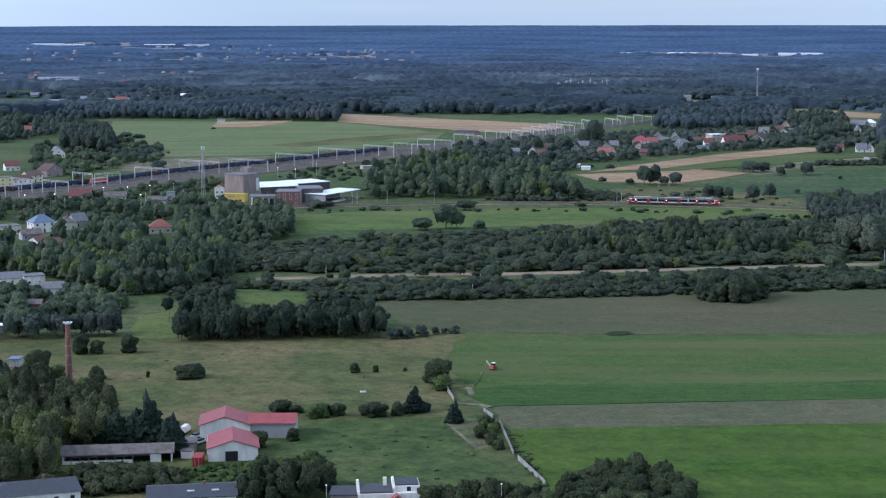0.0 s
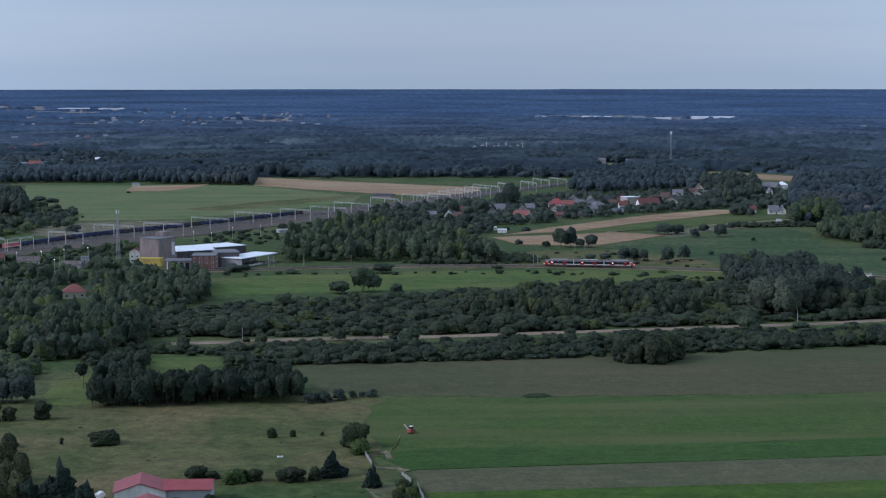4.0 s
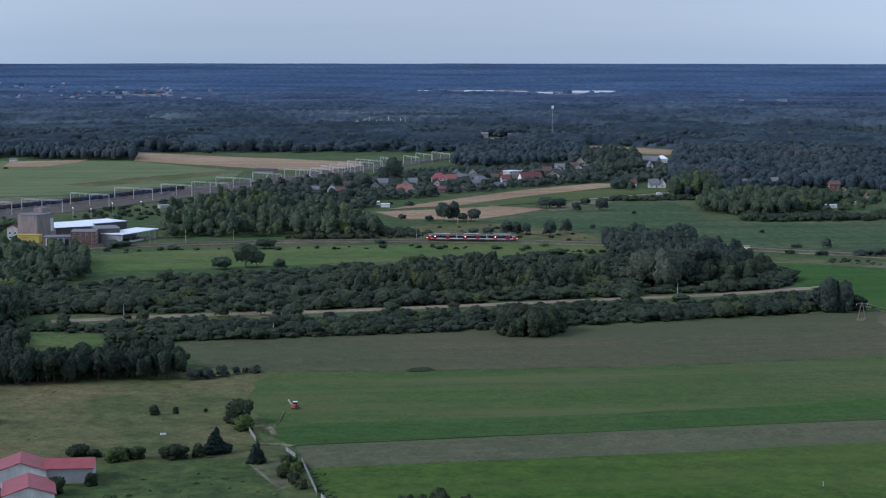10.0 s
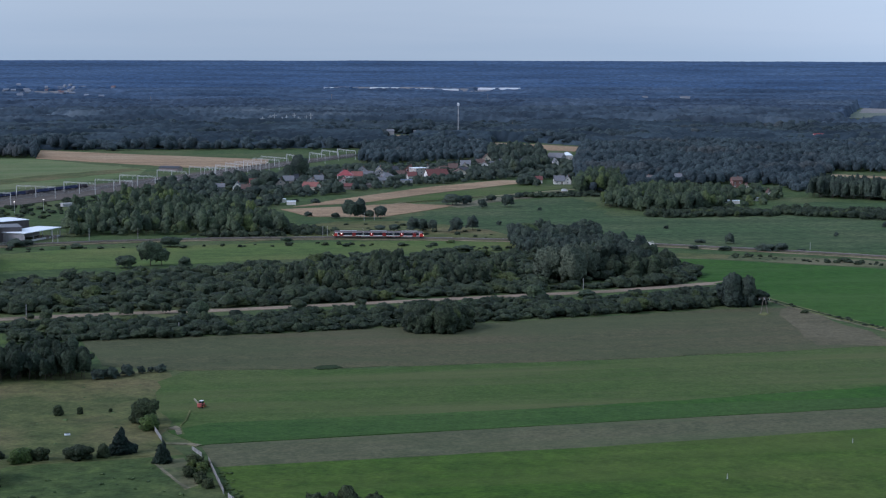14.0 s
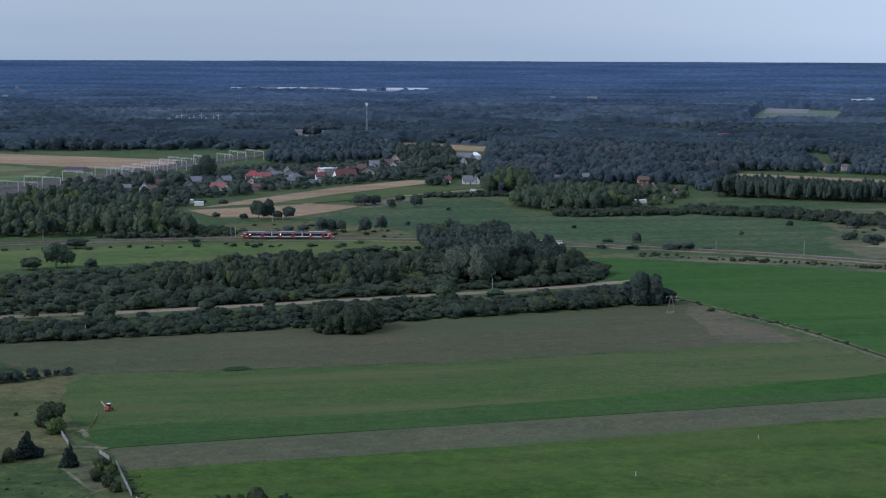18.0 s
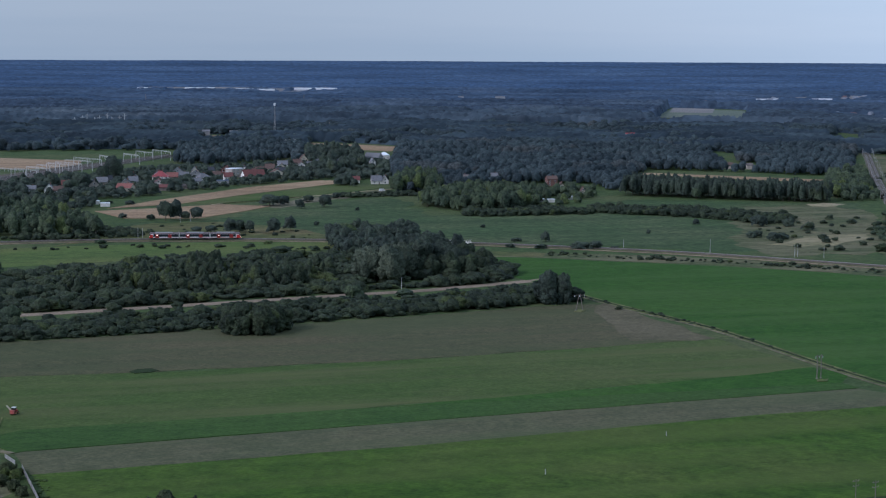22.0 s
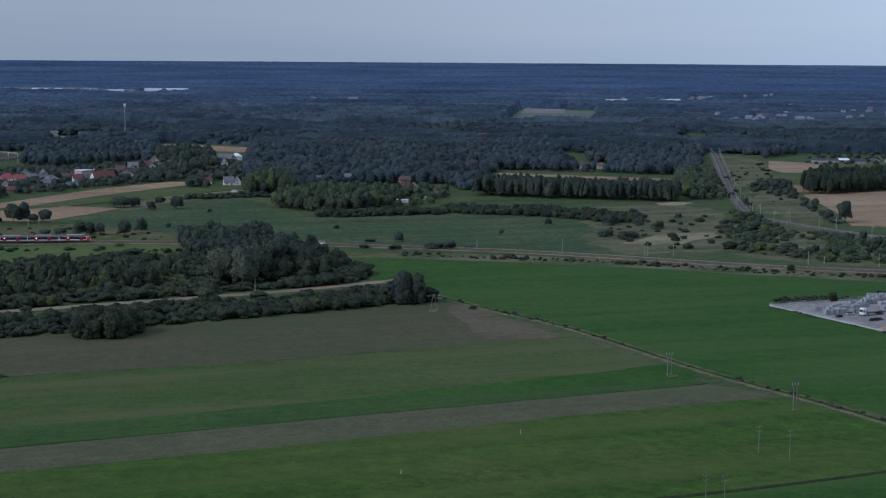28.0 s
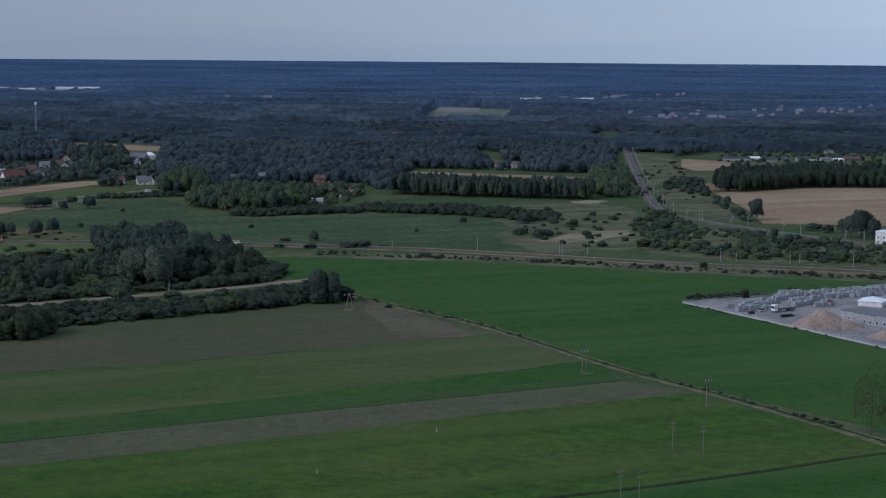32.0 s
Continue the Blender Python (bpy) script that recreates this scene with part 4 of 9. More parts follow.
LINE_B = curve_line([(1099, 1950), (1051, 1833), (939, 1624), (804, 1374), (702.7, 1178.7), (669.1, 1099.9), (663.3, 1047.5), (666.7, 987.9), (674.2, 920.7), (691.2, 856.2)], 12)
ribbon("rail_bed_electric", LINE_B, 5.0, 0.9, M_BALLAST2, "grey-brown ballast bed of a double electric line", "railway bed", 2.5)
for o in (-2.0, 2.0):
    track(side_line(LINE_B, o), 0.9)
patch("worn_earth", [(5.6, 542.0), (8.0, 545.4), (9.4, 542.0), (9.6, 533.7), (8.2, 532.1), (7.6, 540.3)], 0.32, M_TRACK, "bare trampled earth in the crop")
patch("main_line_bed", [(-302.1, 1078.0), (-288.2, 1107.7), (-258.5, 1138.9), (-228.4, 1179.5), (-162.2, 1274.6), (-132.0, 1311.2), (-66.8, 1401.9), (-2, 1519), (98, 1695), (234, 1936), (240, 1989), (104, 1786), (9, 1635), (-72, 1520), (-143.9, 1430.5), (-213.4, 1331.4), (-275.6, 1215.8), (-305.9, 1176.5), (-323.1, 1154.1)], 0.35, M_BALLAST, "wide brown ballast of the main line and its sidings", "railway bed")
MAIN = curve_line([(-320.1, 1143.1), (-302.5, 1163.2), (-271.6, 1197.6), (-240.1, 1240.4), (-208.8, 1302.6), (-140.0, 1392.0), (-71.0, 1491.4), (8, 1606), (102, 1752), (237, 1968)], 30)
for o in (0, -5, -10, -15, -20):
    track(side_line(MAIN, o), 0.35)
ribbon("service_road", [(-105.4, 1079.5), (-67.8, 1109.1), (-54.0, 1129.8), (-59.1, 1124.0), (-100.9, 1113.2)], 5, 0.1, M_GRAVEL, "pale gravel apron beside the works", "road")
ribbon("lane", curve_line([(191.9, 1328.8), (253.3, 1367.1), (308.4, 1403.9), (355.9, 1438.6), (390, 1452)]), 4, 0.2, M_PALE, "dry farm lane", "road")
ribbon("field_track", curve_line([(292.6, 809.5), (299.7, 742.8), (314.3, 672.9), (319.4, 561.5), (328.5, 494.1), (334.2, 418.9)], 15), 0.8, 0.25, M_TRACK, "dry grass track beside the ditch", "track")
ribbon("ditch_verge", curve_line([(292.2, 825.4), (302.4, 749.6), (316.9, 678.6), (322.3, 566.6), (331.2, 498.3), (337.7, 423.3)], 15), 5.0, 0.13, M_VERGE, "rough grassy verge beside the ditch", "verge")
ribbon("ditch", curve_line([(292.2, 825.4), (302.4, 749.6), (316.9, 678.6), (322.3, 566.6), (331.2, 498.3), (337.7, 423.3)], 15), 1.6, 0.17, M_DITCH, "dark wet field ditch", "ditch")
ribbon("ditch_south", curve_line([(342.5, 409.9), (322.1, 411.0), (280.2, 406.0), (240.9, 403.1), (205.4, 402.5)], 12), 2.2, 0.21, M_DITCH, "dark ditch across the bright crop", "ditch")
ribbon("tractor_track", curve_line([(13.1, 568.4), (11.2, 552.3), (9.5, 545.4), (10.3, 532.1)], 3), 0.5, 0.35, M_VERGE, "worn pale wheel tracks in the crop", "track")
ribbon("lot_path", curve_line([(3.6, 521.0), (11.5, 519.4), (14.5, 516.3)], 3), 2.0, 0.3, M_TRACK, "earth crossing at the end of the fence", "track")
ribbon("lot_path_worn", curve_line([(0.9, 497.1), (5.0, 481.9), (7.6, 472.0), (10.3, 465.7)], 3), 1.0, 0.12, M_TRACK, "worn earth path on the empty lot", "track")
ribbon("meadow_path", curve_line([(-44.8, 501.6), (-24.6, 503.7), (0.9, 506.5)], 6), 0.5, 0.12, M_MEADOW, "faint dry path behind the bushes", "track")


def portal(a, b, height, label="pale steel portal carrying overhead wires", mids=1):
    """A catenary portal: posts, a latticed beam and droppers."""
    a, b = Vector(a), Vector(b)
    w = (b - a).length
    top = thing("catenary_portal", a.x, a.y, math.degrees(math.atan2(b.y - a.y, b.x - a.x)), 0, label, "catenary portal", "main line portals")
    for k in range(mids + 2):
        x = w * k / (mids + 1)
        part("post", boxed(x - 0.24, -0.24, 0, x + 0.24, 0.24, height, bevel=0.05), M_POST, top)
    bm = bmesh.new()
    box(bm, -0.2, -0.3, height - 0.12, w + 0.2, 0.3, height + 0.06)
    box(bm, -0.2, -0.3, height + 0.78, w + 0.2, 0.3, height + 0.92)
    for k in range(int(w / 1.8)):
        x = k * 1.8
        tube(bm, (x, 0, height), (x + 0.9, 0, height + 0.85), 0.08, sides=4)
        tube(bm, (x + 0.9, 0, height + 0.85), (x + 1.8, 0, height), 0.08, sides=4)
    part("beam", bm, M_POST, top)
    for k in range(max(2, int(w / 6))):
        x = 3 + k * 6
        part("dropper", tube(bmesh.new(), (x, 0, height), (x, 0, height - 2.2), 0.08, sides=4), M_STEEL, top)
    return top


PORTALS = (((-297.0, 1121.5), (-278.2, 1117.9), 9), ((-297.1, 1172.6), (-279.1, 1157.4), 9), ((-271.8, 1157.3), (-250.9, 1142.4), 9), ((-263.9, 1215.6), (-246.5, 1199.3), 9), ((-245.7, 1203.3), (-230.8, 1219.4), 8.5), ((-227.1, 1257.5), (-199.3, 1240.0), 9), ((-203.2, 1316.8), (-170.2, 1297.5), 9),
                ((-167.0, 1330.9), (-134.6, 1311.3), 9), ((-135.3, 1381.3), (-103.6, 1360.2), 9), ((-104.5, 1435.7), (-72.5, 1412.9), 9), ((-68.1, 1470.2), (-41.7, 1446.4), 9), ((-43.0, 1494.1), (-11.2, 1469.5), 9), ((-23, 1545), (8, 1519), 9), ((41, 1658), (62, 1626), 8.5), ((55, 1642), (73, 1610), 9),
                ((77, 1684), (99, 1650), 9.5), ((97, 1730), (120, 1694), 9), ((119, 1796), (144, 1757), 9), ((148, 1828), (158, 1790), 9), ((175, 1853), (188, 1814), 9), ((193, 1900), (207, 1858), 9), ((213, 1918), (228, 1875), 9), ((397, 2099), (410, 2097), 9))
for a, b, h in PORTALS:
    portal(a, b, h)
for (a, b, h), (c, d, k) in zip(PORTALS[12:17], PORTALS[13:18]):
    if math.hypot(c[0] - a[0], c[1] - a[1]) > 28:
        portal(Vector(a).lerp(Vector(c), 0.52), Vector(b).lerp(Vector(d), 0.52), h)


def mast_pole(x, y, turn, height, arm, label, group, name="catenary_mast", mat=M_POLE):
    """A catenary mast with its bracket and insulator."""
    top = thing(name, x, y, turn, 0.4, label, "mast", group)
    part("pole", tube(bmesh.new(), (0, 0, -0.4), (0, 0, height), 0.17, 0.12, 6), mat, top)
    bm = tube(bmesh.new(), (0, 0, height - 1.0), (0, arm, height - 1.6), 0.07, sides=4)
    tube(bm, (0, 0, height - 2.6), (0, arm, height - 1.6), 0.06, sides=4)
    part("bracket", bm, M_STEEL, top)
    part("insulator", tube(bmesh.new(), (0, arm * 0.9, height - 1.75), (0, arm * 0.9, height - 1.35), 0.14, sides=6), M_BROWN, top)
    return top


first_mast = None
for side in (-5.4, 5.4):
    for x, y, a in along(side_line(LINE_B, side), 55, 8):
        if first_mast is None:
            first_mast = mast_pole(x, y, a, 8.5, 2.6, "slim pale catenary mast beside the electric line", "electric line masts")
        else:
            copy_thing(first_mast, pose(x, y, 0.4, 0, 0, a + (180 if side > 0 else 0)))


def wood_pole(p, height, label, group, arms=0, turn=0.0):
    """A pole for wires, with a crossarm and insulators where it has them."""
    top = thing("utility_pole", p[0], p[1], turn, 0, label, "pole", group)
    part("pole", tube(bmesh.new(), (0, 0, -0.3), (0, 0, height), 0.14 if arms else 0.2, 0.1, 6), M_WOODP if arms else M_POLE, top)
    for k in range(arms):
        z = height - 0.5 - k * 1.3
        arm = part("crossarm", boxed(-1.1, -0.08, z - 0.07, 1.1, 0.08, z + 0.07), M_WOODP, top)
        for x in (-0.95, 0.95):
            part("insulator", tube(bmesh.new(), (x, 0, z + 0.05), (x, 0, z + 0.35), 0.08, sides=5), M_BROWN, arm)
    return top


for p, h in (((-58.0, 1087.4), 8.5), ((-54.8, 1087.0), 8.5), ((-35.9, 1093.9), 8.5), ((-5.7, 1099.4), 7.5), ((112.5, 1102.6), 6.5), ((115.4, 1102.2), 6.5), ((151.2, 1194.3), 6), ((159.3, 1201.3), 5), ((395.0, 975.5), 5), ((436.2, 939.1), 8), ((475.2, 906.2), 7.5), ((476.8, 905.6), 7.5), ((489.8, 897.8), 7), ((543.9, 836.7), 8), ((554.1, 835.8), 5), ((575.9, 813.6), 8), ((584.4, 816.1), 6), ((604.1, 792.1), 7), ((-92.3, 1085.9), 8.5), ((-90.2, 1085.8), 8), ((-87.9, 1089.1), 8), ((-111.5, 1082.8), 8.5), ((-101.0, 1048.0), 8), ((362.4, 1023.3), 6), ((685.6, 1132.9), 7), ((655.8, 1037.2), 8)):
    wood_pole(p, h, "pale concrete pole beside the railway", "railway poles")
for p, h, g in (((-241.6, 1010.8), 11, 1), ((-235.1, 1019.4), 12, 1), ((-260.5, 1058.6), 8, 0), ((-235.2, 1058.4), 8, 0), ((-190.4, 1090.0), 8, 0), ((-168.1, 1103.2), 8, 0), ((-35.9, 1312.5), 11, 0), ((-54.3, 785.2), 6, 0), ((12.6, 725.4), 5.5, 0), ((216.4, 831.2), 6, 0)):
    wood_pole(p, h, "weathered pole carrying wires", "wire poles", g)
for p, h in (((224.0, 389.9), 9.5), ((228.7, 388.1), 9.3), ((270.8, 440.3), 8.5), ((274.3, 428.6), 9.5)):
    wood_pole(p, h, "pale wire pole in the bright crop", "field wire poles", 2, 15)
for p in ((213.0, 487.8), (160.0, 451.4)):
    wood_pole(p, 1.6, "short marker post in the crop", "marker posts")


def a_frame(p, height, spread, label, turn=0.0, beam=False):
    """A timber pylon on two legs, with feet, a crossarm and insulators."""
    top = thing("timber_pylon", p[0], p[1], turn, 0, label, "pylon", "timber pylons")
    s = spread / 2
    tip = s if beam else 0.25
    for k in (-1, 1):
        part("leg", tube(bmesh.new(), (k * s, 0, -0.3), (k * tip, 0, height), 0.2, 0.15, 6), M_WOODP, top)
        part("foot", boxed(k * s - 0.4, -0.4, -0.1, k * s + 0.4, 0.4, 0.35, bevel=0.05), M_WOODP, top)
    part("brace", tube(bmesh.new(), (-s * 0.6, 0, height * 0.4), (s * 0.6, 0, height * 0.4), 0.1, sides=5), M_WOODP, top)
    arm = part("crossarm", boxed(-s - 0.9, -0.1, height - 0.6, s + 0.9, 0.1, height - 0.4), M_WOODP, top)
    for k in (-1, 0, 1):
        part("insulator", tube(bmesh.new(), (k * (s + 0.7), 0, height - 1.3), (k * (s + 0.7), 0, height - 0.55), 0.1, sides=5), M_STEEL, arm)


a_frame((278.6, 741.1), 7.8, 3.6, "grey timber A-frame pylon at the field corner")
a_frame((305.9, 561.8), 9.0, 1.8, "grey timber portal pylon beside the ditch", 10, True)
a_frame((315.7, 491.0), 10.0, 1.4, "grey timber pylon with a crossarm by the ditch", 10, True)
tagged(part("mud_patch", prism(bmesh.new(), [(303.5, 559.1), (308.6, 559.5), (306.0, 555.7), (302.3, 555.9)], -0.1, 0.3), M_VERGE), "bare earth round a pylon's feet", "ground", kind="structure")
tagged(part("mud_patch_corner", prism(bmesh.new(), [(274.9, 738.3), (279.8, 744.4), (281.7, 740.7), (276.7, 734.7)], -0.1, 0.3), M_VERGE), "bare earth and weeds round a pylon", "ground", kind="structure")
tagged(part("crop_patch", prism(bmesh.new(), [(61.1, 639.1), (64.5, 643.3), (70.0, 643.7), (72.3, 638.6), (68.1, 635.7), (62.7, 635.3)], -0.1, 0.3), M_DITCH), "dark ragged patch of weeds in the crop", "ground", kind="structure")


def lattice_mast(p, height, base, label, drum, steel=M_STEEL, dishes=True):
    """A radio mast: three legs, lacing and dishes."""
    top = thing("radio_mast", p[0], p[1], 20, 0, label, "radio mast", "radio masts")
    feet = [Vector((math.cos(a) * base, math.sin(a) * base, 0)) for a in (0.3, 2.4, 4.5)]
    for f in feet:
        part("leg", tube(bmesh.new(), f - Vector((0, 0, 0.3)), Vector((f.x * 0.35, f.y * 0.35, height)), 0.2, 0.14, 5), steel, top)
    bm = bmesh.new()
    n = int(height / 3)
    for k in range(n):
        z0, z1 = height * k / n, height * (k + 1) / n
        for i in range(3):
            f, g = feet[i], feet[(i + 1) % 3]
            q = lambda v, z: Vector((v.x * (1 - 0.65 * z / height), v.y * (1 - 0.65 * z / height), z))
            tube(bm, q(f, z0), q(g, z1), 0.07, sides=4)
            tube(bm, q(f, z1), q(g, z1), 0.07, sides=4)
    part("lacing", bm, steel, top)
    for k in range(3 if dishes else 0):
        a = k * 2.1
        part("antenna", boxed(math.cos(a) * 1.1 - 0.25, math.sin(a) * 1.1 - 0.25, height - 2.2, math.cos(a) * 1.1 + 0.25, math.sin(a) * 1.1 + 0.25, height + 0.2, bevel=0.05), M_TRAINWHITE, top)
    if drum:
        part("drum", tube(bmesh.new(), (0, 0, height - 0.5), (0, 0, height + 1.8), 1.5, 1.5, 10), M_TRAINWHITE, top, "white drum-shaped antenna cover")


lattice_mast((-161.1, 1145.2), 33, 1.6, "steel lattice radio mast beside the works", False, M_POLE)
lattice_mast((421, 2301), 47, 1.4, "tall slim radio mast with a white drum on top", True, M_POLE)
for p, h in (((13, 3638), 24), ((403, 3739), 24), ((745, 3714), 24), ((552, 2557), 12)):
    lattice_mast(p, h, 1.5, "far lattice pylon rising from the woods", False, M_WOODP, False)


def substation_mast(x, y, height):
    """A bare steel switchyard mast with a crossarm."""
    top = thing("substation_mast", x, y, 10, 0, "pale steel switchyard mast rising from the woods", "mast", "switchyard masts")
    part("post", boxed(-0.45, -0.45, -0.3, 0.45, 0.45, height, bevel=0.06), M_POST, top)
    part("crossarm", boxed(-3.2, -0.3, height - 3.2, 3.2, 0.3, height - 2.6), M_POST, top)


for k in range(9):
    a = radians(3.85 + k * 0.2 + 0.05 * (k % 2))
    substation_mast(2672 * math.sin(a), 2672 * math.cos(a), 17 + 2.5 * (k % 3))


def yard_lamp(p, height):
    """A lit yard lamp on a pole."""
    top = thing("yard_lamp", p[0], p[1], 0, 0, "lit lamp on a slim pole over the sidings", "lamp", "yard lamps")
    part("pole", tube(bmesh.new(), (0, 0, -0.3), (0, 0, height), 0.14, 0.09, 6), M_POST, top)
    part("arm", tube(bmesh.new(), (0, 0, height), (0.2, -1.0, height + 0.2), 0.06, sides=4), M_POST, top)
    part("lamp_head", boxed(-0.2, -1.4, height + 0.08, 0.3, -0.8, height + 0.4, bevel=0.06), M_LAMP, top, "glowing lamp head")


for p in ((-222.5, 1117.4), (-207.2, 1120.7), (-194.4, 1131.1), (-180.9, 1145.4), (-122.0, 1260.8), (-108.3, 1251.9), (-96.2, 1296.7), (-76.0, 1310.6), (-54.8, 1344.5), (-34.2, 1359.4), (-262.9, 1071.2), (-245.4, 1077.5), (-189.9, 1070.6), (-142.8, 1063.8), (1.0, 1391.9), (8.2, 1330.1), (-12.7, 1417.8)):
    yard_lamp(p, 8)


# ---- trains ----
def bogie(parent, x, z=0.0):
    bm = boxed(x - 1.6, -1.05, z + 0.45, x + 1.6, 1.05, z + 0.85, bevel=0.06)
    for dx in (-0.9, 0.9):
        for y in (-0.8, 0.8):
            tube(bm, (x + dx, y - 0.07, z + 0.45), (x + dx, y + 0.07, z + 0.45), 0.45, sides=10)
    return part("bogie", bm, M_TYRE, parent)


def hull(bm, x0, x1, half, z0, z1, nose=0.0, tail=0.0, shrink=0.0):
    """A coach body with a rounded roof section; nose and tail rake the ends."""
    section = [(-half, z0), (-half, z1 - 0.9), (-half * 0.86, z1 - 0.25), (-half * 0.5, z1), (half * 0.5, z1), (half * 0.86, z1 - 0.25), (half, z1 - 0.9), (half, z0)]
    rings = []
    for x, rake in ((x0, nose), (x1, -tail)):
        rings.append([bm.verts.new((x + rake * max(0, (z - z0) / (z1 - z0) - 0.25), y, z)) for y, z in section])
    for i in range(len(section)):
        j = (i + 1) % len(section)
        bm.faces.new((rings[0][i], rings[0][j], rings[1][j], rings[1][i]))
    bm.faces.new(rings[0][::-1])
    bm.faces.new(rings[1])
    bmesh.ops.recalc_face_normals(bm, faces=bm.faces[:])
    return bm


def passenger_train(p, turn):
    """A red and white electric unit of three coaches."""
    top = thing("passenger_train", p[0], p[1], turn, 1.27, "red and white electric passenger train with dark window band", "train")
    for c in range(3):
        x0, x1 = -28.8 + c * 19.3, -28.8 + c * 19.3 + 18.9
        nose, tail = (2.6 if c == 0 else 0), (2.6 if c == 2 else 0)
        body = part("coach", hull(bmesh.new(), x0, x1, 1.42, 0.7, 3.9, nose, tail), M_TRAINWHITE, top, "white coach body with red ends")
        for y in (-1, 1):
            part("window_band", boxed(x0 + (2.8 if c == 0 else 0.15), y * 1.44 - 0.02, 1.28, x1 - (2.8 if c == 2 else 0.15), y * 1.44 + 0.02, 2.95), M_GLASS, body, "dark continuous window band")
            part("sill_stripe", boxed(x0 + 0.3, y * 1.435 - 0.02, 0.7, x1 - 0.3, y * 1.435 + 0.02, 0.82), M_TRAINRED, body, "thin red stripe along the sill")
            for d in (x0 + 5.2, x0 + 13.2):
                door = part("door", boxed(d - 1.1, y * 1.46 - 0.03, 0.85, d + 1.1, y * 1.46 + 0.03, 2.95), M_TRAINDOOR, body, "red double door")
                if d == x0 + 5.2:
                    part("door_lamp", boxed(d - 0.28, y * 1.5 - 0.02, 2.0, d + 0.28, y * 1.5 + 0.02, 2.5), M_CABIN, door, "glowing door light")
        part("roof", hull(bmesh.new(), x0 + 0.02, x1 - 0.02, 1.45, 3.3, 3.95, nose * 0.5, tail * 0.5), M_TRAINROOF, body, "dull grey roof shell")
        part("roof_gear", boxed(x0 + 4, -0.8, 3.88, x1 - 4, 0.8, 4.2, bevel=0.12), M_TRAINGREY, body, "grey roof equipment")
        bogie(top, x0 + 2.6)
        bogie(top, x1 - 2.6)
    for x, s in ((-28.8, 1), (28.9, -1)):
        bm = hull(bmesh.new(), min(x, x + s * 2.6) - 0.03, max(x, x + s * 2.6) + 0.03, 1.46, 0.65, 3.4, 2.2 if s > 0 else 0, 2.2 if s < 0 else 0)
        cab = part("cab", bm, M_TRAINRED, top, "red raked cab end")
        part("windscreen", boxed(x + s * 0.9 - 0.35, -1.1, 2.0, x + s * 0.9 + 0.35, 1.1, 2.8, bevel=0.1), M_GLASS, cab)
        part("headlamp", boxed(x - 0.06, -1.1, 1.1, x + 0.06, -0.8, 1.35), M_CABIN, cab)
        part("headlamp", boxed(x - 0.06, 0.8, 1.1, x + 0.06, 1.1, 1.35), M_CABIN, cab)
    for x in (-10.5, 10.5):
        bm = tube(bmesh.new(), (x, 0, 4.2), (x + 1.0, 0, 4.9), 0.06, sides=4)
        tube(bm, (x + 1.0, 0, 4.9), (x, 0, 5.5), 0.06, sides=4)
        box(bm, x - 0.1, -0.8, 5.45, x + 0.1, 0.8, 5.55)
        part("pantograph", bm, M_RAIL, top)


tp0, tp1 = (118.0, 1084.8), (173.5, 1072.5)
passenger_train(((tp0[0] + tp1[0]) / 2, (tp0[1] + tp1[1]) / 2), math.degrees(math.atan2(tp1[1] - tp0[1], tp1[0] - tp0[0])))


def hopper_wagon(name, mat, label, group):
    """An open goods wagon with ribbed sides."""
    top = thing(name, 0, 0, 0, 0.52, label, "wagon", group)
    body = part("body", boxed(-6.2, -1.45, 1.15, 6.2, 1.45, 3.4, bevel=0.08), mat, top)
    part("load", boxed(-6.0, -1.25, 3.38, 6.0, 1.25, 3.52, bevel=0.05), M_BLACK, top, "dark load")
    for k in range(9):
        x = -5.8 + k * 1.45
        for y in (-1.5, 1.5):
            part("rib", boxed(x - 0.08, y - 0.06, 1.15, x + 0.08, y + 0.06, 3.4), mat, body)
    part("frame", boxed(-6.7, -1.2, 0.85, 6.7, 1.2, 1.15), M_TYRE, top)
    for x in (-4.4, 4.4):
        bogie(top, x)
    return top


wagon = hopper_wagon("goods_wagon", M_WAGON, "grimy dark blue open goods wagon on the main line", "goods train")
wagon_b = hopper_wagon("goods_wagon", M_WAGON2, "dirty brown open goods wagon on the main line", "goods train")
spots = along(side_line(MAIN, 0), 14.2, 4)
for i, (x, y, a) in enumerate(spots):
    r = math.hypot(x, y)
    if r > 1520:
        break
    if i == 0:
        wagon.matrix_basis = pose(x, y, 0.52, 0, 0, a)
    elif i == 1:
        wagon_b.matrix_basis = pose(x, y, 0.52, 0, 0, a)
    else:
        copy_thing(wagon_b if i % 5 == 2 else wagon, pose(x, y, 0.52, 0, 0, a))


def locomotive(x, y, turn):
    top = thing("locomotive", x, y, turn, 0.52, "faded red and white electric locomotive on the main line", "locomotive")
    body = part("body", hull(bmesh.new(), -8, 8, 1.5, 1.0, 4.0, 0.8, 0.8), M_LOCO, top)
    for s in (-1, 1):
        part("stripe", boxed(-7.2, s * 1.52 - 0.02, 1.5, 7.2, s * 1.52 + 0.02, 1.9), M_TRAINWHITE, body, "white stripe")
        part("side_window", boxed(-6.6, s * 1.52 - 0.02, 2.4, -5.4, s * 1.52 + 0.02, 3.1), M_GLASS, body)
        part("side_window", boxed(5.4, s * 1.52 - 0.02, 2.4, 6.6, s * 1.52 + 0.02, 3.1), M_GLASS, body)
    part("roof_gear", boxed(-5, -0.9, 3.95, 5, 0.9, 4.3, bevel=0.1), M_TRAINGREY, top)
    bogie(top, -4.5)
    bogie(top, 4.5)


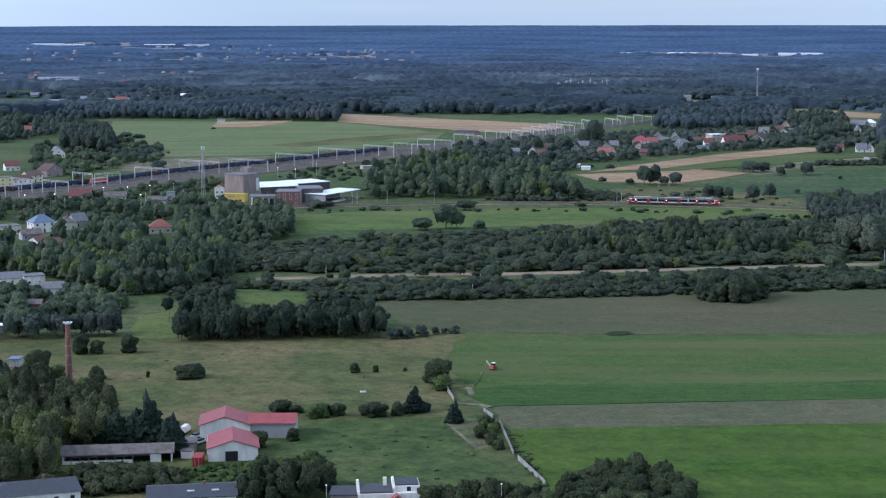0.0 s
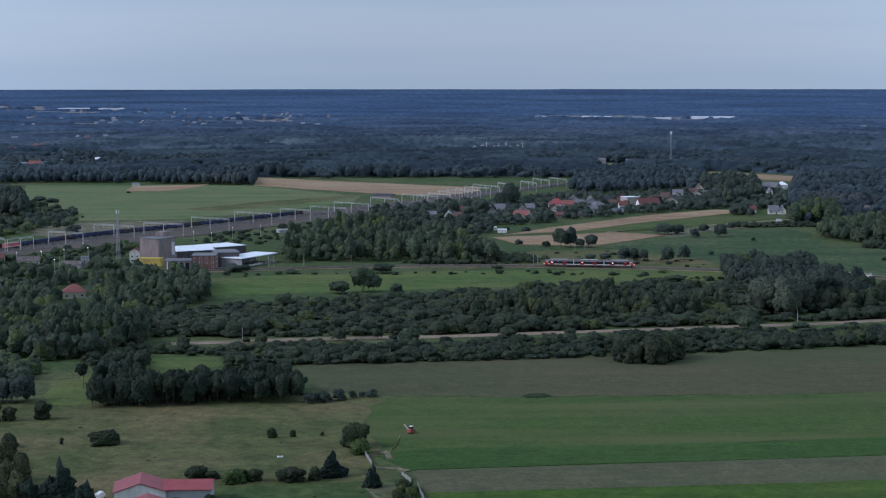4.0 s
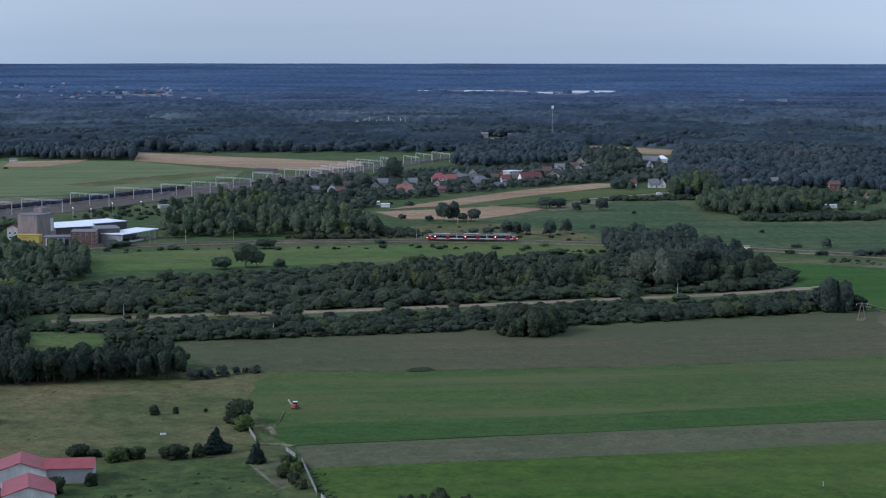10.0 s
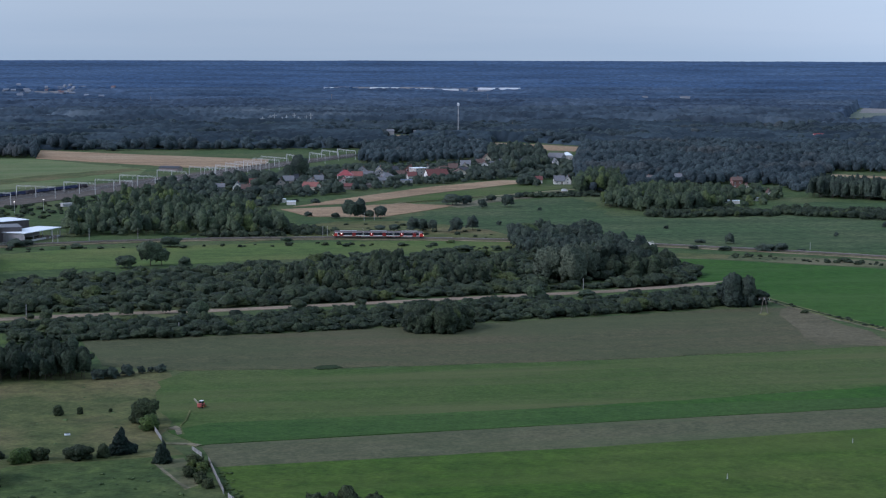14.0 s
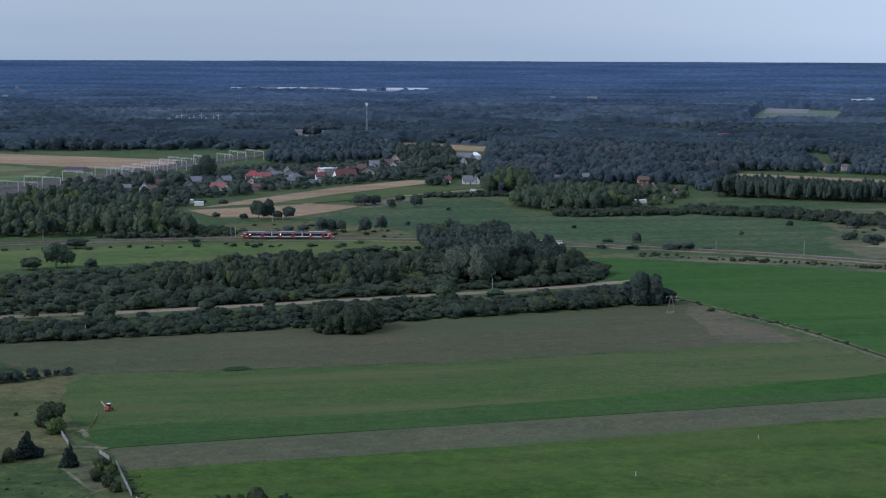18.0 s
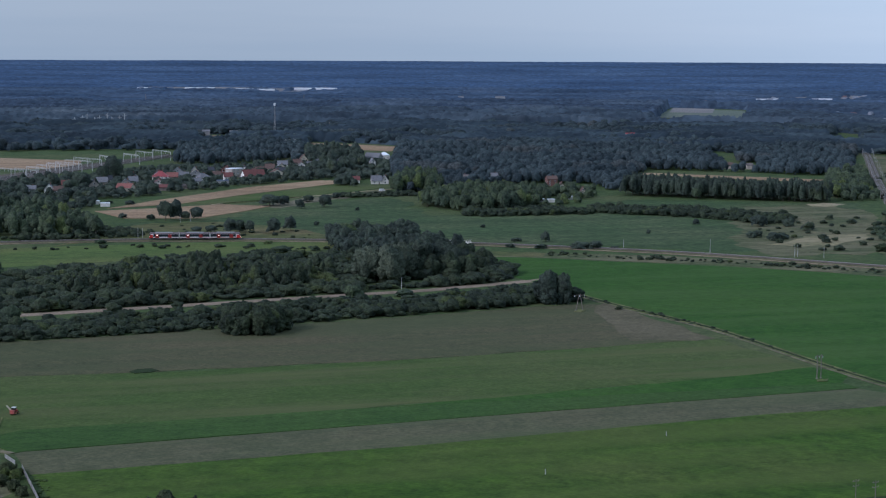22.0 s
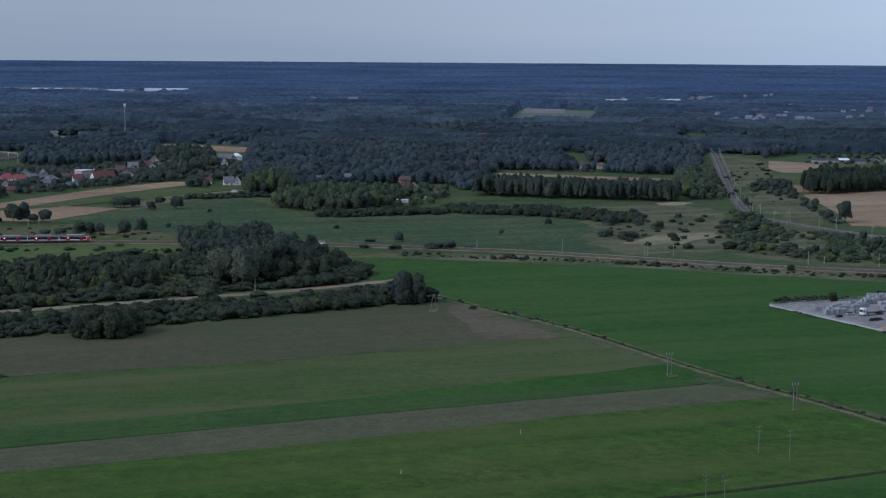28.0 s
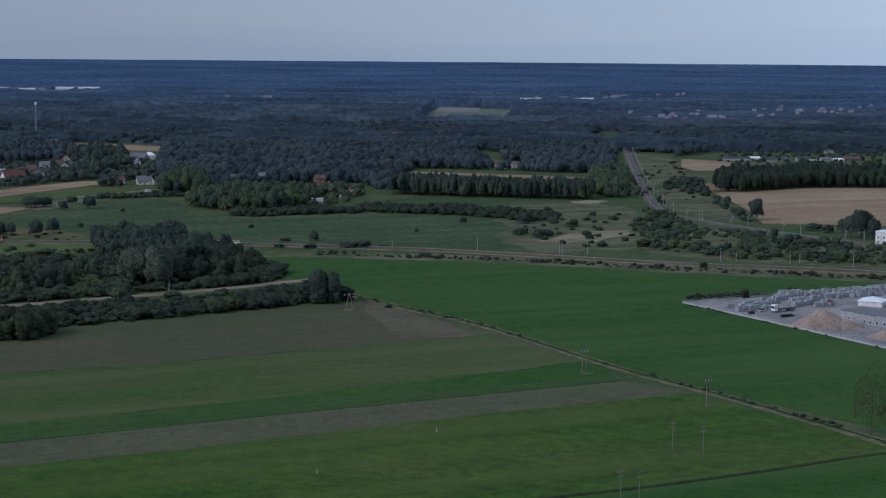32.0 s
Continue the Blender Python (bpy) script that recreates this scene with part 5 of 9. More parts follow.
lx, ly, la = min(along(side_line(MAIN, -5), 2), key=lambda s: (s[0] - (-241.3, 1219.5)[0]) ** 2 + (s[1] - (-241.3, 1219.5)[1]) ** 2)
locomotive(lx, ly, la)


def rail_bridge(p0, p1):
    """A short white girder bridge with railings on stone abutments."""
    a, b = Vector(p0), Vector(p1)
    w = (b - a).length
    top = thing("rail_bridge", a.x, a.y, math.degrees(math.atan2(b.y - a.y, b.x - a.x)), 0, "short white-railed railway bridge on pale abutments", "bridge")
    part("deck", boxed(0, -3.2, 1.1, w, 3.2, 1.35, bevel=0.06), M_CONC, top)
    for y in (-3.6, 3.3):
        part("girder", boxed(-0.5, y, 1.2, w + 0.5, y + 0.3, 2.0), M_WHITE, top)
        rail = part("railing", boxed(-0.5, y + 0.1, 3.0, w + 0.5, y + 0.2, 3.12), M_WHITE, top)
        for k in range(int(w / 2) + 1):
            part("baluster", boxed(k * 2 - 0.06, y + 0.1, 2.1, k * 2 + 0.06, y + 0.2, 3.0), M_WHITE, rail)
    for x in (0, w - 2.5):
        part("abutment", boxed(x, -4.2, -0.4, x + 2.5, 4.2, 1.1, bevel=0.1), M_WHITE, top, "pale abutment with wing walls")
    part("culvert_shadow_wall", boxed(2.5, 2.5, -0.4, w - 2.5, 2.9, 1.1), M_CONC, top)


rail_bridge((291.5, 1014.7), (306.8, 1009.4))

# ---- buildings ----
def frame_between(name, p0, p1, label, category, group=""):
    """A thing whose x axis runs from p0 to p1; returns it and the length."""
    a, b = Vector(p0), Vector(p1)
    top = thing(name, a.x, a.y, math.degrees(math.atan2(b.y - a.y, b.x - a.x)), float(rise(a.x, a.y)), label, category, group)
    return top, (b - a).length


def gable_roof(w, d, eaves, ridge, along_x, over=0.5, thick=0.22):
    """Two pitched slabs over a plan w by d."""
    bm = bmesh.new()
    if along_x:
        prof = [(-over, eaves - over * (ridge - eaves) / (d / 2)), (d / 2, ridge), (d + over, eaves - over * (ridge - eaves) / (d / 2))]
        pts = lambda s, z, dz: (s, z[0], z[1] + dz)
        ends = (-over, w + over)
    else:
        prof = [(-over, eaves - over * (ridge - eaves) / (w / 2)), (w / 2, ridge), (w + over, eaves - over * (ridge - eaves) / (w / 2))]
        pts = lambda s, z, dz: (z[0], s, z[1] + dz)
        ends = (-over, d + over)
    for k in (0, 1):
        quad = []
        for dz in (0.0, thick):
            quad.append([bm.verts.new(pts(e, prof[k + j], dz)) for j in (0, 1) for e in ends])
        lo, hi = quad
        for f in ((hi[0], hi[1], hi[3], hi[2]), (lo[0], lo[2], lo[3], lo[1]), (lo[0], lo[1], hi[1], hi[0]), (lo[2], hi[2], hi[3], lo[3]), (lo[0], hi[0], hi[2], lo[2]), (lo[1], lo[3], hi[3], hi[1])):
            bm.faces.new(f)
    bmesh.ops.recalc_face_normals(bm, faces=bm.faces[:])
    return bm


def hip_roof(w, d, eaves, ridge, over=0.5):
    bm = bmesh.new()
    lo = [bm.verts.new(c) for c in ((-over, -over, eaves), (w + over, -over, eaves), (w + over, d + over, eaves), (-over, d + over, eaves))]
    k = min(w, d) / 2
    if w >= d:
        hi = [bm.verts.new((k, d / 2, ridge)), bm.verts.new((w - k * 0.98, d / 2, ridge))]
        fs = ((lo[0], lo[1], hi[1], hi[0]), (lo[1], lo[2], hi[1]), (lo[2], lo[3], hi[0], hi[1]), (lo[3], lo[0], hi[0]))
    else:
        hi = [bm.verts.new((w / 2, k, ridge)), bm.verts.new((w / 2, d - k * 0.98, ridge))]
        fs = ((lo[0], lo[1], hi[0]), (lo[1], lo[2], hi[1], hi[0]), (lo[2], lo[3], hi[1]), (lo[3], lo[0], hi[0], hi[1]))
    for f in fs:
        bm.faces.new(f)
    bm.faces.new(lo[::-1])
    bmesh.ops.recalc_face_normals(bm, faces=bm.faces[:])
    return bm


def house_wall(w, d, eaves, ridge, along_x, roof):
    """Walls with their gables as one closed shell."""
    bm = bmesh.new()
    if roof == "gable" and ridge > eaves:
        if along_x:
            sect = [(0, -0.3), (d, -0.3), (d, eaves), (d / 2, ridge - 0.02), (0, eaves)]
            a = [bm.verts.new((0, y, z)) for y, z in sect]
            b = [bm.verts.new((w, y, z)) for y, z in sect]
        else:
            sect = [(0, -0.3), (w, -0.3), (w, eaves), (w / 2, ridge - 0.02), (0, eaves)]
            a = [bm.verts.new((x, 0, z)) for x, z in sect]
            b = [bm.verts.new((x, d, z)) for x, z in sect]
        bm.faces.new(a)
        bm.faces.new(b[::-1])
        for i in range(5):
            bm.faces.new((a[i], a[(i + 1) % 5], b[(i + 1) % 5], b[i]))
        bmesh.ops.recalc_face_normals(bm, faces=bm.faces[:])
    else:
        box(bm, 0, 0, -0.3, w, d, eaves)
    return bm


def shared(name, bm, mat):
    me = bpy.data.meshes.new(name)
    bm.to_mesh(me)
    bm.free()
    me.materials.append(mat)
    return me


def window_frame_mesh(w, h):
    bm = bmesh.new()
    t = 0.12
    box(bm, -w / 2, -0.07, 0, w / 2, 0.05, t)
    box(bm, -w / 2, -0.07, h - t, w / 2, 0.05, h)
    box(bm, -w / 2, -0.07, t, -w / 2 + t, 0.05, h - t)
    box(bm, w / 2 - t, -0.07, t, w / 2, 0.05, h - t)
    return bm


WIN_FRAME = shared("window_frame", window_frame_mesh(1.3, 1.4), M_TRAINWHITE)
WIN_PANE = shared("pane", boxed(-0.55, -0.03, 0.1, 0.55, 0.02, 1.3), M_GLASS)
DOOR_MESH = shared("door", boxed(-0.5, -0.08, 0, 0.5, 0.05, 2.05, bevel=0.03), R_BROWN)


def add_window(parent, m):
    w = part_of("window", WIN_FRAME, parent, m)
    part_of("pane", WIN_PANE, w)


def house(p0, p1, depth, eaves, ridge, wall, roof_mat, label, roof="gable", along_x=True, windows=True, chimney=True, name="house", group="houses", category="house", parapet=0.0):
    """A house whose front runs from p0 to p1; depth away from there."""
    top, w = frame_between(name, p0, p1, label, category, group)
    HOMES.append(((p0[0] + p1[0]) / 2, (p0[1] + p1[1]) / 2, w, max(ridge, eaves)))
    part("wall", house_wall(w, depth, eaves, ridge, along_x, roof), wall, top)
    if roof == "gable":
        r = part("roof", gable_roof(w, depth, eaves, ridge, along_x), roof_mat, top)
    elif roof == "hip":
        r = part("roof", hip_roof(w, depth, eaves, ridge), roof_mat, top)
    else:
        r = part("roof", boxed(-0.25, -0.25, eaves, w + 0.25, depth + 0.25, eaves + 0.35, bevel=0.05), roof_mat, top)
    if chimney:
        cz = ridge if roof != "flat" else eaves
        part("chimney", boxed(w * 0.65 - 0.35, depth * 0.55 - 0.35, eaves, w * 0.65 + 0.35, depth * 0.55 + 0.35, cz + 0.9, bevel=0.04), M_BRICK, r)
    if windows:
        floors = max(1, int(eaves / 2.7))
        for fl in range(floors):
            z = 0.9 + fl * 2.8
            n = max(1, int(w / 3.4))
            for k in range(n):
                x = w * (k + 0.5) / n
                if fl == 0 and k == n // 2 and n > 1:
                    part_of("door", DOOR_MESH, top, pose(x, -0.02, 0))
                else:
                    add_window(top, pose(x, -0.02, z))
            for side in (0, 1):
                n2 = max(1, int(depth / 4.5))
                for k in range(n2):
                    add_window(top, pose(w + 0.02 if side else -0.02, depth * (k + 0.5) / n2, z, 0, 0, 90 if side else -90))
        if roof == "gable" and not along_x and ridge - eaves > 2:
            add_window(top, pose(w / 2, -0.02, eaves + 0.2))
    return top


# village beyond the corn
V = "village houses"
house((132.6, 1475.9), (144.1, 1468.2), 9, 3.2, 6.5, M_CREAM, R_TILE, "cream house with an orange tiled roof and garden", group=V)
house((173, 1561), (187, 1559), 12, 5.5, 10.5, M_WHITE, R_RED, "large white house with a bright red roof", "hip", group=V)
house((170, 1521), (178, 1520), 8, 3.0, 6.5, M_WHITE, R_RED, "red-roofed wing with a white gable", along_x=False, group=V)
house((188, 1580), (198, 1578), 9, 4, 7.5, M_BEIGE, R_TILE, "house with an orange-red roof", group=V)
house((161.2, 1471.9), (176.7, 1469.8), 8, 3.0, 5.0, M_BROWN, R_DARKRED, "low brown barn with a rusty roof", group=V, windows=False)
house((199, 1585), (209, 1584), 9, 3.5, 7.5, M_WHITE, R_GREY, "white house with a grey roof", group=V)
house((216, 1627), (225, 1626), 10, 4.0, 9, M_CREAM, R_GREY, "cream house with a steep grey gable", along_x=False, group=V)
house((217, 1569), (228, 1574), 9, 3.5, 7, M_WHITE, R_GREY, "white bungalow with a grey roof", "hip", group=V)
house((247, 1638), (256, 1636), 9, 5.5, 9, M_BRICK, R_DARKRED, "reddish brick house with a dark red roof", along_x=False, group=V)
house((253, 1607), (265, 1613), 11, 8.2, 8.6, M_BEIGE, R_WHITE, "tall beige block house with a white flat roof", "flat", group=V)
house((260, 1577), (280, 1581), 11, 3.6, 9, M_WHITE, R_DARKRED, "white house with a broad dark red roof", group=V)
house((296, 1670), (305, 1669), 9, 4, 8, M_CREAM, R_BROWN, "cream house with a brown roof", group=V)
house((320, 1733), (330, 1732), 9, 3.5, 7, M_WHITE, R_GREY, "white house with a light grey roof", group=V)
house((354, 1791), (363, 1790), 9, 4.2, 9.5, M_CREAM, R_BROWN, "cream house with a steep gable", along_x=False, group=V)
house((367, 1771), (376, 1770), 8, 3, 6, M_WHITE, R_GREY, "small white house half hidden by trees", group=V)
house((431, 1819), (444, 1807), 11, 4.5, 9, M_GREYW, R_GREY, "grey house with a dark slate roof", group=V)
house((454, 1845), (466, 1843), 10, 4.5, 8, M_WHITE, R_WHITE, "white house with a very light roof", "hip", group=V)
house((415, 1720), (420, 1720), 8, 5.5, 9, M_WHITE, R_GREY, "narrow white house among trees", along_x=False, group=V)
house((349, 1516), (355, 1515), 8, 3, 6, M_WHITE, R_DARKRED, "small white house with a red-brown roof", group=V)
house((363, 1501), (372, 1500), 9, 3.2, 7.5, M_WHITE, R_GREY, "white house with a slate roof beside the lane", group=V)
house((372, 1500), (378, 1499), 9, 3.2, 7.5, M_WHITE, R_GREY, "white gabled wing beside the lane", along_x=False, group=V)
house((381, 1505), (386, 1504), 6, 2.6, 3, M_WHITE, R_GREY, "small flat white garage by the lane", "flat", chimney=False, group=V)
house((73.0, 1472.1), (80.2, 1471.1), 9, 3.2, 7.5, M_WHITE, R_GREY, "white house with a grey gable near the tracks", along_x=False, group=V)
house((79.6, 1459.3), (87.2, 1458.2), 9, 3, 6, M_GREYW, R_BROWN, "grey house with a brown roof near the tracks", group=V)
house((58.9, 1480.1), (66.1, 1479.1), 8, 3, 5.5, M_GREYW, R_GREY, "low grey house near the tracks", group=V)
house((90, 1519), (99, 1518), 9, 3, 6.5, M_BEIGE, R_DARKRED, "house with a dark red roof by the tracks", group=V)
house((105.2, 1351.2), (108.3, 1350.8), 6, 2.5, 3, M_WHITE, R_WHITE, "small white shed at the corn's edge", "flat", False, False, False, "shed", V, "shed")
house((107.6, 1330.7), (114.6, 1329.8), 6, 2.5, 3, M_WHITE, R_WHITE, "long white shed at the corn's edge", "flat", False, False, False, "shed", V, "shed")
house((13, 1733), (31, 1722), 10, 2.6, 4.4, M_BROWN, R_DARK, "dark barn with a dark grey roof beyond the tracks", group=V, windows=False, name="barn", category="barn", chimney=False)
house((189.7, 1486.5), (194.6, 1485.8), 6, 2.4, 4, M_BROWN, R_OLD, "small brown garden shed", group=V, windows=False, chimney=False, name="shed", category="shed")
house((226, 1540), (242, 1538), 6, 2.6, 2.8, M_GREYW, R_BLUE, "long low garage with a blue-grey roof", "flat", True, False, False, "garage", V, "garage")

rngv = random.Random(21)
for x, y in ((112, 1497), (121, 1535), (139, 1512), (150, 1541), (128, 1566), (206, 1533), (213, 1604), (233, 1608), (240, 1570), (276, 1622), (284, 1650), (290, 1603), (301, 1634), (311, 1690), (333, 1700), (338, 1757), (350, 1728), (236, 1661), (272, 1690), (386, 1752), (398, 1783), (180, 1620), (201, 1641), (154, 1600)):
    w, tall = rngv.uniform(8, 11), rngv.uniform(2.8, 4.6)
    dx = rngv.uniform(-2.5, 2.5)
    roofs = rngv.choice((R_GREY, R_GREY, R_BROWN, R_DARK, R_DARKRED, R_OLD))
    house((x, y), (x + w, y + dx), rngv.uniform(7, 9), tall, tall + rngv.uniform(2.5, 4), rngv.choice((M_WHITE, M_CREAM, M_GREYW, M_BEIGE)), roofs,
          {"grey_slates": "village house with a grey slate roof", "brown_tiles": "village house with a brown tiled roof", "anthracite_roof": "village house with a dark roof", "dark_red_tiles": "village house with a dark red roof", "mossy_fibre_cement": "village house with an old mossy roof"}[roofs.name], along_x=rngv.random() < 0.6, group=V)

# houses in the wood and the far plain
W = "houses in the woods"
house((450, 1516), (459, 1515), 9, 4, 6, M_CREAM, R_OLD, "pale farm building at the wood's edge", group=W)
house((484, 1525), (490, 1524), 9, 3, 6.5, M_WHITE, R_GREY, "white house between the trees", group=W)
house((510, 1442), (519, 1441), 9, 6.5, 9, M_BRICK, R_BROWN, "brick house between tall trees", group=W)
house((501.2, 1388.5), (506.9, 1387.7), 8, 3.5, 7.5, M_CREAM, R_BROWN, "cream cottage with a gable between trees", along_x=False, group=W)
house((507.1, 1347.8), (509.9, 1347.4), 6, 3.5, 6, M_CREAM, R_BROWN, "small cream cottage at the wood's edge", along_x=False, group=W)
house((455.8, 1286.5), (461.1, 1285.7), 4, 2.4, 2.7, M_WHITE, R_WHITE, "white trailer hut at the meadow's edge", "flat", True, False, False, "hut", W, "hut")
house((451.2, 1292.2), (454.8, 1291.7), 4, 2.2, 2.5, M_GREYW, R_WHITE, "small hut with a white roof", "flat", True, False, False, "hut", W, "hut")
house((480.1, 1308.6), (484.6, 1308.0), 4, 2.4, 2.7, M_WHITE, R_WHITE, "white hut beside the meadow", "flat", True, False, False, "hut", W, "hut")
house((560, 1514), (565, 1514), 6, 3, 5, M_WHITE, R_WHITE, "small white-roofed house in the trees", group=W)
for p0, p1, e, r, wm, rm in (((-83, 2581), (-60, 2578), 8, 9, M_CREAM, R_GREY), ((-61, 2543), (-51, 2542), 5, 5.5, M_WHITE, R_WHITE), ((67, 2599), (80, 2597), 5, 5.5, M_WHITE, R_WHITE), ((338, 2408), (348, 2407), 6, 8, M_GREYW, R_GREY), ((378, 2420), (392, 2418), 5, 6, M_GREYW, R_GREY),
                             ((732, 2107), (739, 2106), 6, 10, M_WHITE, R_DARKRED), ((806, 2180), (816, 2179), 6, 8, M_WHITE, R_WHITE), ((814, 2165), (820, 2164), 6, 8, M_WHITE, R_GREY), ((842, 2106), (853, 2105), 6, 9, M_GREYW, R_GREY), ((865, 2130), (878, 2129), 7, 12, M_WHITE, R_RED), ((871, 2116), (884, 2114), 7, 10, M_WHITE, R_WHITE),
                             ((-556, 2734), (-543, 2734), 7, 13, M_WHITE, R_RED), ((-587, 2840), (-579, 2840), 7, 11, M_WHITE, R_TILE), ((-540, 2861), (-525, 2861), 7, 12, M_CREAM, R_TILE), ((-466, 2951), (-450, 2951), 7, 12, M_WHITE, R_RED), ((-378, 2472), (-371, 2472), 6, 8, M_WHITE, R_WHITE), ((-411, 2950), (-400, 2949), 6, 8, M_GREYW, R_GREY),
                             ((1122, 3794), (1134, 3791), 8, 10, M_GREYW, R_GREY), ((1202, 3761), (1223, 3756), 9, 11, M_GREYW, R_GREY), ((1105, 2574), (1114, 2572), 6, 8, M_WHITE, R_WHITE), ((1109, 2488), (1116, 2487), 6, 8, M_WHITE, R_GREY), ((1310, 2397), (1315, 2396), 8, 10, M_WHITE, R_WHITE), ((767, 1620), (776, 1618), 4, 6, M_BEIGE, R_BROWN), ((785, 1606), (791, 1604), 4, 6, M_BEIGE, R_OLD)):
    house(p0, p1, 12, e, r, wm, rm, "distant house half hidden among the woods", group="distant houses", windows=False)

# hamlet to the east
H = "eastern hamlet"
house((1069, 1645), (1095, 1627), 14, 3.2, 5, M_GREYW, R_DARK, "long grey barn with pale doors", group=H, windows=False, chimney=False, name="barn", category="barn")
house((1095, 1627), (1105, 1624), 10, 4, 6, M_WHITE, R_WHITE, "white farm shed with a light roof", group=H, chimney=False, name="shed", category="shed")
house((1098, 1606), (1112, 1601), 12, 4, 7, M_GREYW, R_DARK, "farmhouse with a dark roof", group=H)
house((1129, 1617), (1139, 1614), 10, 3.4, 6.5, M_GREYW, R_DARK, "grey farmhouse with a gable", along_x=False, group=H)
house((1141, 1603), (1156, 1598), 12, 3.2, 6.5, M_GREYW, R_DARK, "house with a broad dark roof", group=H)
house((1142, 1582), (1151, 1579), 7, 3.5, 4, M_PALEYEL, R_WHITE, "pale yellow flat-roofed shed", "flat", True, False, False, "shed", H, "shed")
house((1162, 1586), (1173, 1583), 10, 4, 6.5, M_GREYW, R_GREY, "grey house with a slate roof", group=H)
house((1266, 1721), (1276, 1718), 10, 4, 7, M_GREYW, R_DARK, "grey house behind the hamlet", along_x=False, group=H)
house((1169, 1573), (1179, 1570), 8, 3.5, 6, M_WHITE, R_WHITE, "white garage with a light roof", group=H, chimney=False)
house((1199, 1595), (1218, 1590), 12, 3, 6, M_BRICK, R_BROWN, "brick house with a broad brown tiled roof", group=H)
house((1342, 1774), (1360, 1769), 12, 5, 10, M_BRICK, R_DARKRED, "house with a dark red roof behind the hamlet", group=H)
house((690.2, 883.4), (699.5, 866.5), 12, 8, 9, M_WHITE, R_WHITE, "tall white industrial building beside the corn", "flat", group=H, chimney=False, name="industrial_hall", category="hall")
house((1413, 2351), (1429, 2347), 10, 5, 9, M_WHITE, R_GREY, "white house with a grey roof among trees", group=H)

# far walls and roofs: haze put into dull, greyed colours
M_PALEF = paint("hazed_pale_render", (0.2, 0.215, 0.24))
R_PALEF = paint("hazed_pale_roof", (0.2, 0.215, 0.245))
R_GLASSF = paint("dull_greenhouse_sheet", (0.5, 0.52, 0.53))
R_TILEF = paint("hazed_red_tiles", (0.14, 0.09, 0.09))
for o in list(bpy.context.scene.objects):
    if o.get("group") == H and o.get("category") in ("house", "barn", "shed"):
        o.scale = (1, 1, 0.78)

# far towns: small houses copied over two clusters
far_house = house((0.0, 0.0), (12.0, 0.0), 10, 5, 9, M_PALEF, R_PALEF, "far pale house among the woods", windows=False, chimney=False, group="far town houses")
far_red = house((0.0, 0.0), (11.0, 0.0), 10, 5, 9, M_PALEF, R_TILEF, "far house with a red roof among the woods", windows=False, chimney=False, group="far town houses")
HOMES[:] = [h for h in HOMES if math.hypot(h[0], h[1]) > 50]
rngt = random.Random(5)
TOWN = []
first = {}
CLUSTERS = ((1837, 2752, 210, 160, 34), (1616, 2616, 80, 70, 12), (2169, 3036, 130, 180, 16), (-602, 4043, 160, 120, 12), (-910, 4179, 330, 160, 26), (-668, 3423, 240, 120, 16), (-266, 4185, 130, 110, 20), (-480, 4381, 240, 90, 14), (2032, 3543, 260, 60, 12), (-727, 3056, 130, 90, 10), (-438, 2490, 130, 80, 7))
for cx, cy, sx, sy, n in CLUSTERS:
    for k in range(n):
        x, y = rngt.gauss(cx, sx), rngt.gauss(cy, sy * 0.7)
        if math.hypot(x, y) > 4900 or math.hypot(x, y) < 2150:
            continue
        TOWN.append((x, y))
        src = far_red if k % 4 == 1 else far_house
        m = pose(x, y, float(rise(x, y)) + rngt.uniform(0.5, 3.0), 0, 0, rngt.uniform(-40, 40)) @ Matrix.Diagonal((rngt.uniform(0.5, 1.15), 0.75, rngt.uniform(0.55, 0.85), 1))
        if src not in first:
            first[src] = True
            src.matrix_basis = m
        else:
            c = copy_thing(src, m)
            c.matrix_basis = m


# single houses and halls that look out of the nearer wood
E_ = "houses in the wood"
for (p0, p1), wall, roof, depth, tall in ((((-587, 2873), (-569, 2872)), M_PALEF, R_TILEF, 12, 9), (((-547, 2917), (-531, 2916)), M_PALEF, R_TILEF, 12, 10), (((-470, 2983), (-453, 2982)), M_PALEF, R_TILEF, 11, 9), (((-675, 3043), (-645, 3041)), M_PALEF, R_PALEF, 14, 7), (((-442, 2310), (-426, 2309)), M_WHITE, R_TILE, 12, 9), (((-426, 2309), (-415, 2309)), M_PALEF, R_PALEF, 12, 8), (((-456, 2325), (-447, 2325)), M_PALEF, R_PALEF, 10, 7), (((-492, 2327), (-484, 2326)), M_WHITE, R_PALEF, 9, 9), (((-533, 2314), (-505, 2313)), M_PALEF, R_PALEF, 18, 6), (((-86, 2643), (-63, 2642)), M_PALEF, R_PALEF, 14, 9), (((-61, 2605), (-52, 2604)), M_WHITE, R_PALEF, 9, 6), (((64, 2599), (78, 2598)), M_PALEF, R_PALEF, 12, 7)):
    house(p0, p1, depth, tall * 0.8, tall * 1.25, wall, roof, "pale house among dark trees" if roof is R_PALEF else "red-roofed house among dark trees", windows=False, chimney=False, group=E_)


def greenhouse(p0, p1, depth, h):
    """A long pale greenhouse of three bays."""
    top, w = frame_between("greenhouse", p0, p1, "long pale greenhouse in a clearing of the woods", "greenhouse", "greenhouses")
    for k in range(3):
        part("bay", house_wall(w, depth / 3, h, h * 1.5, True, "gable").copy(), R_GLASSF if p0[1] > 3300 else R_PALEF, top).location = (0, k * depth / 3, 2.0)


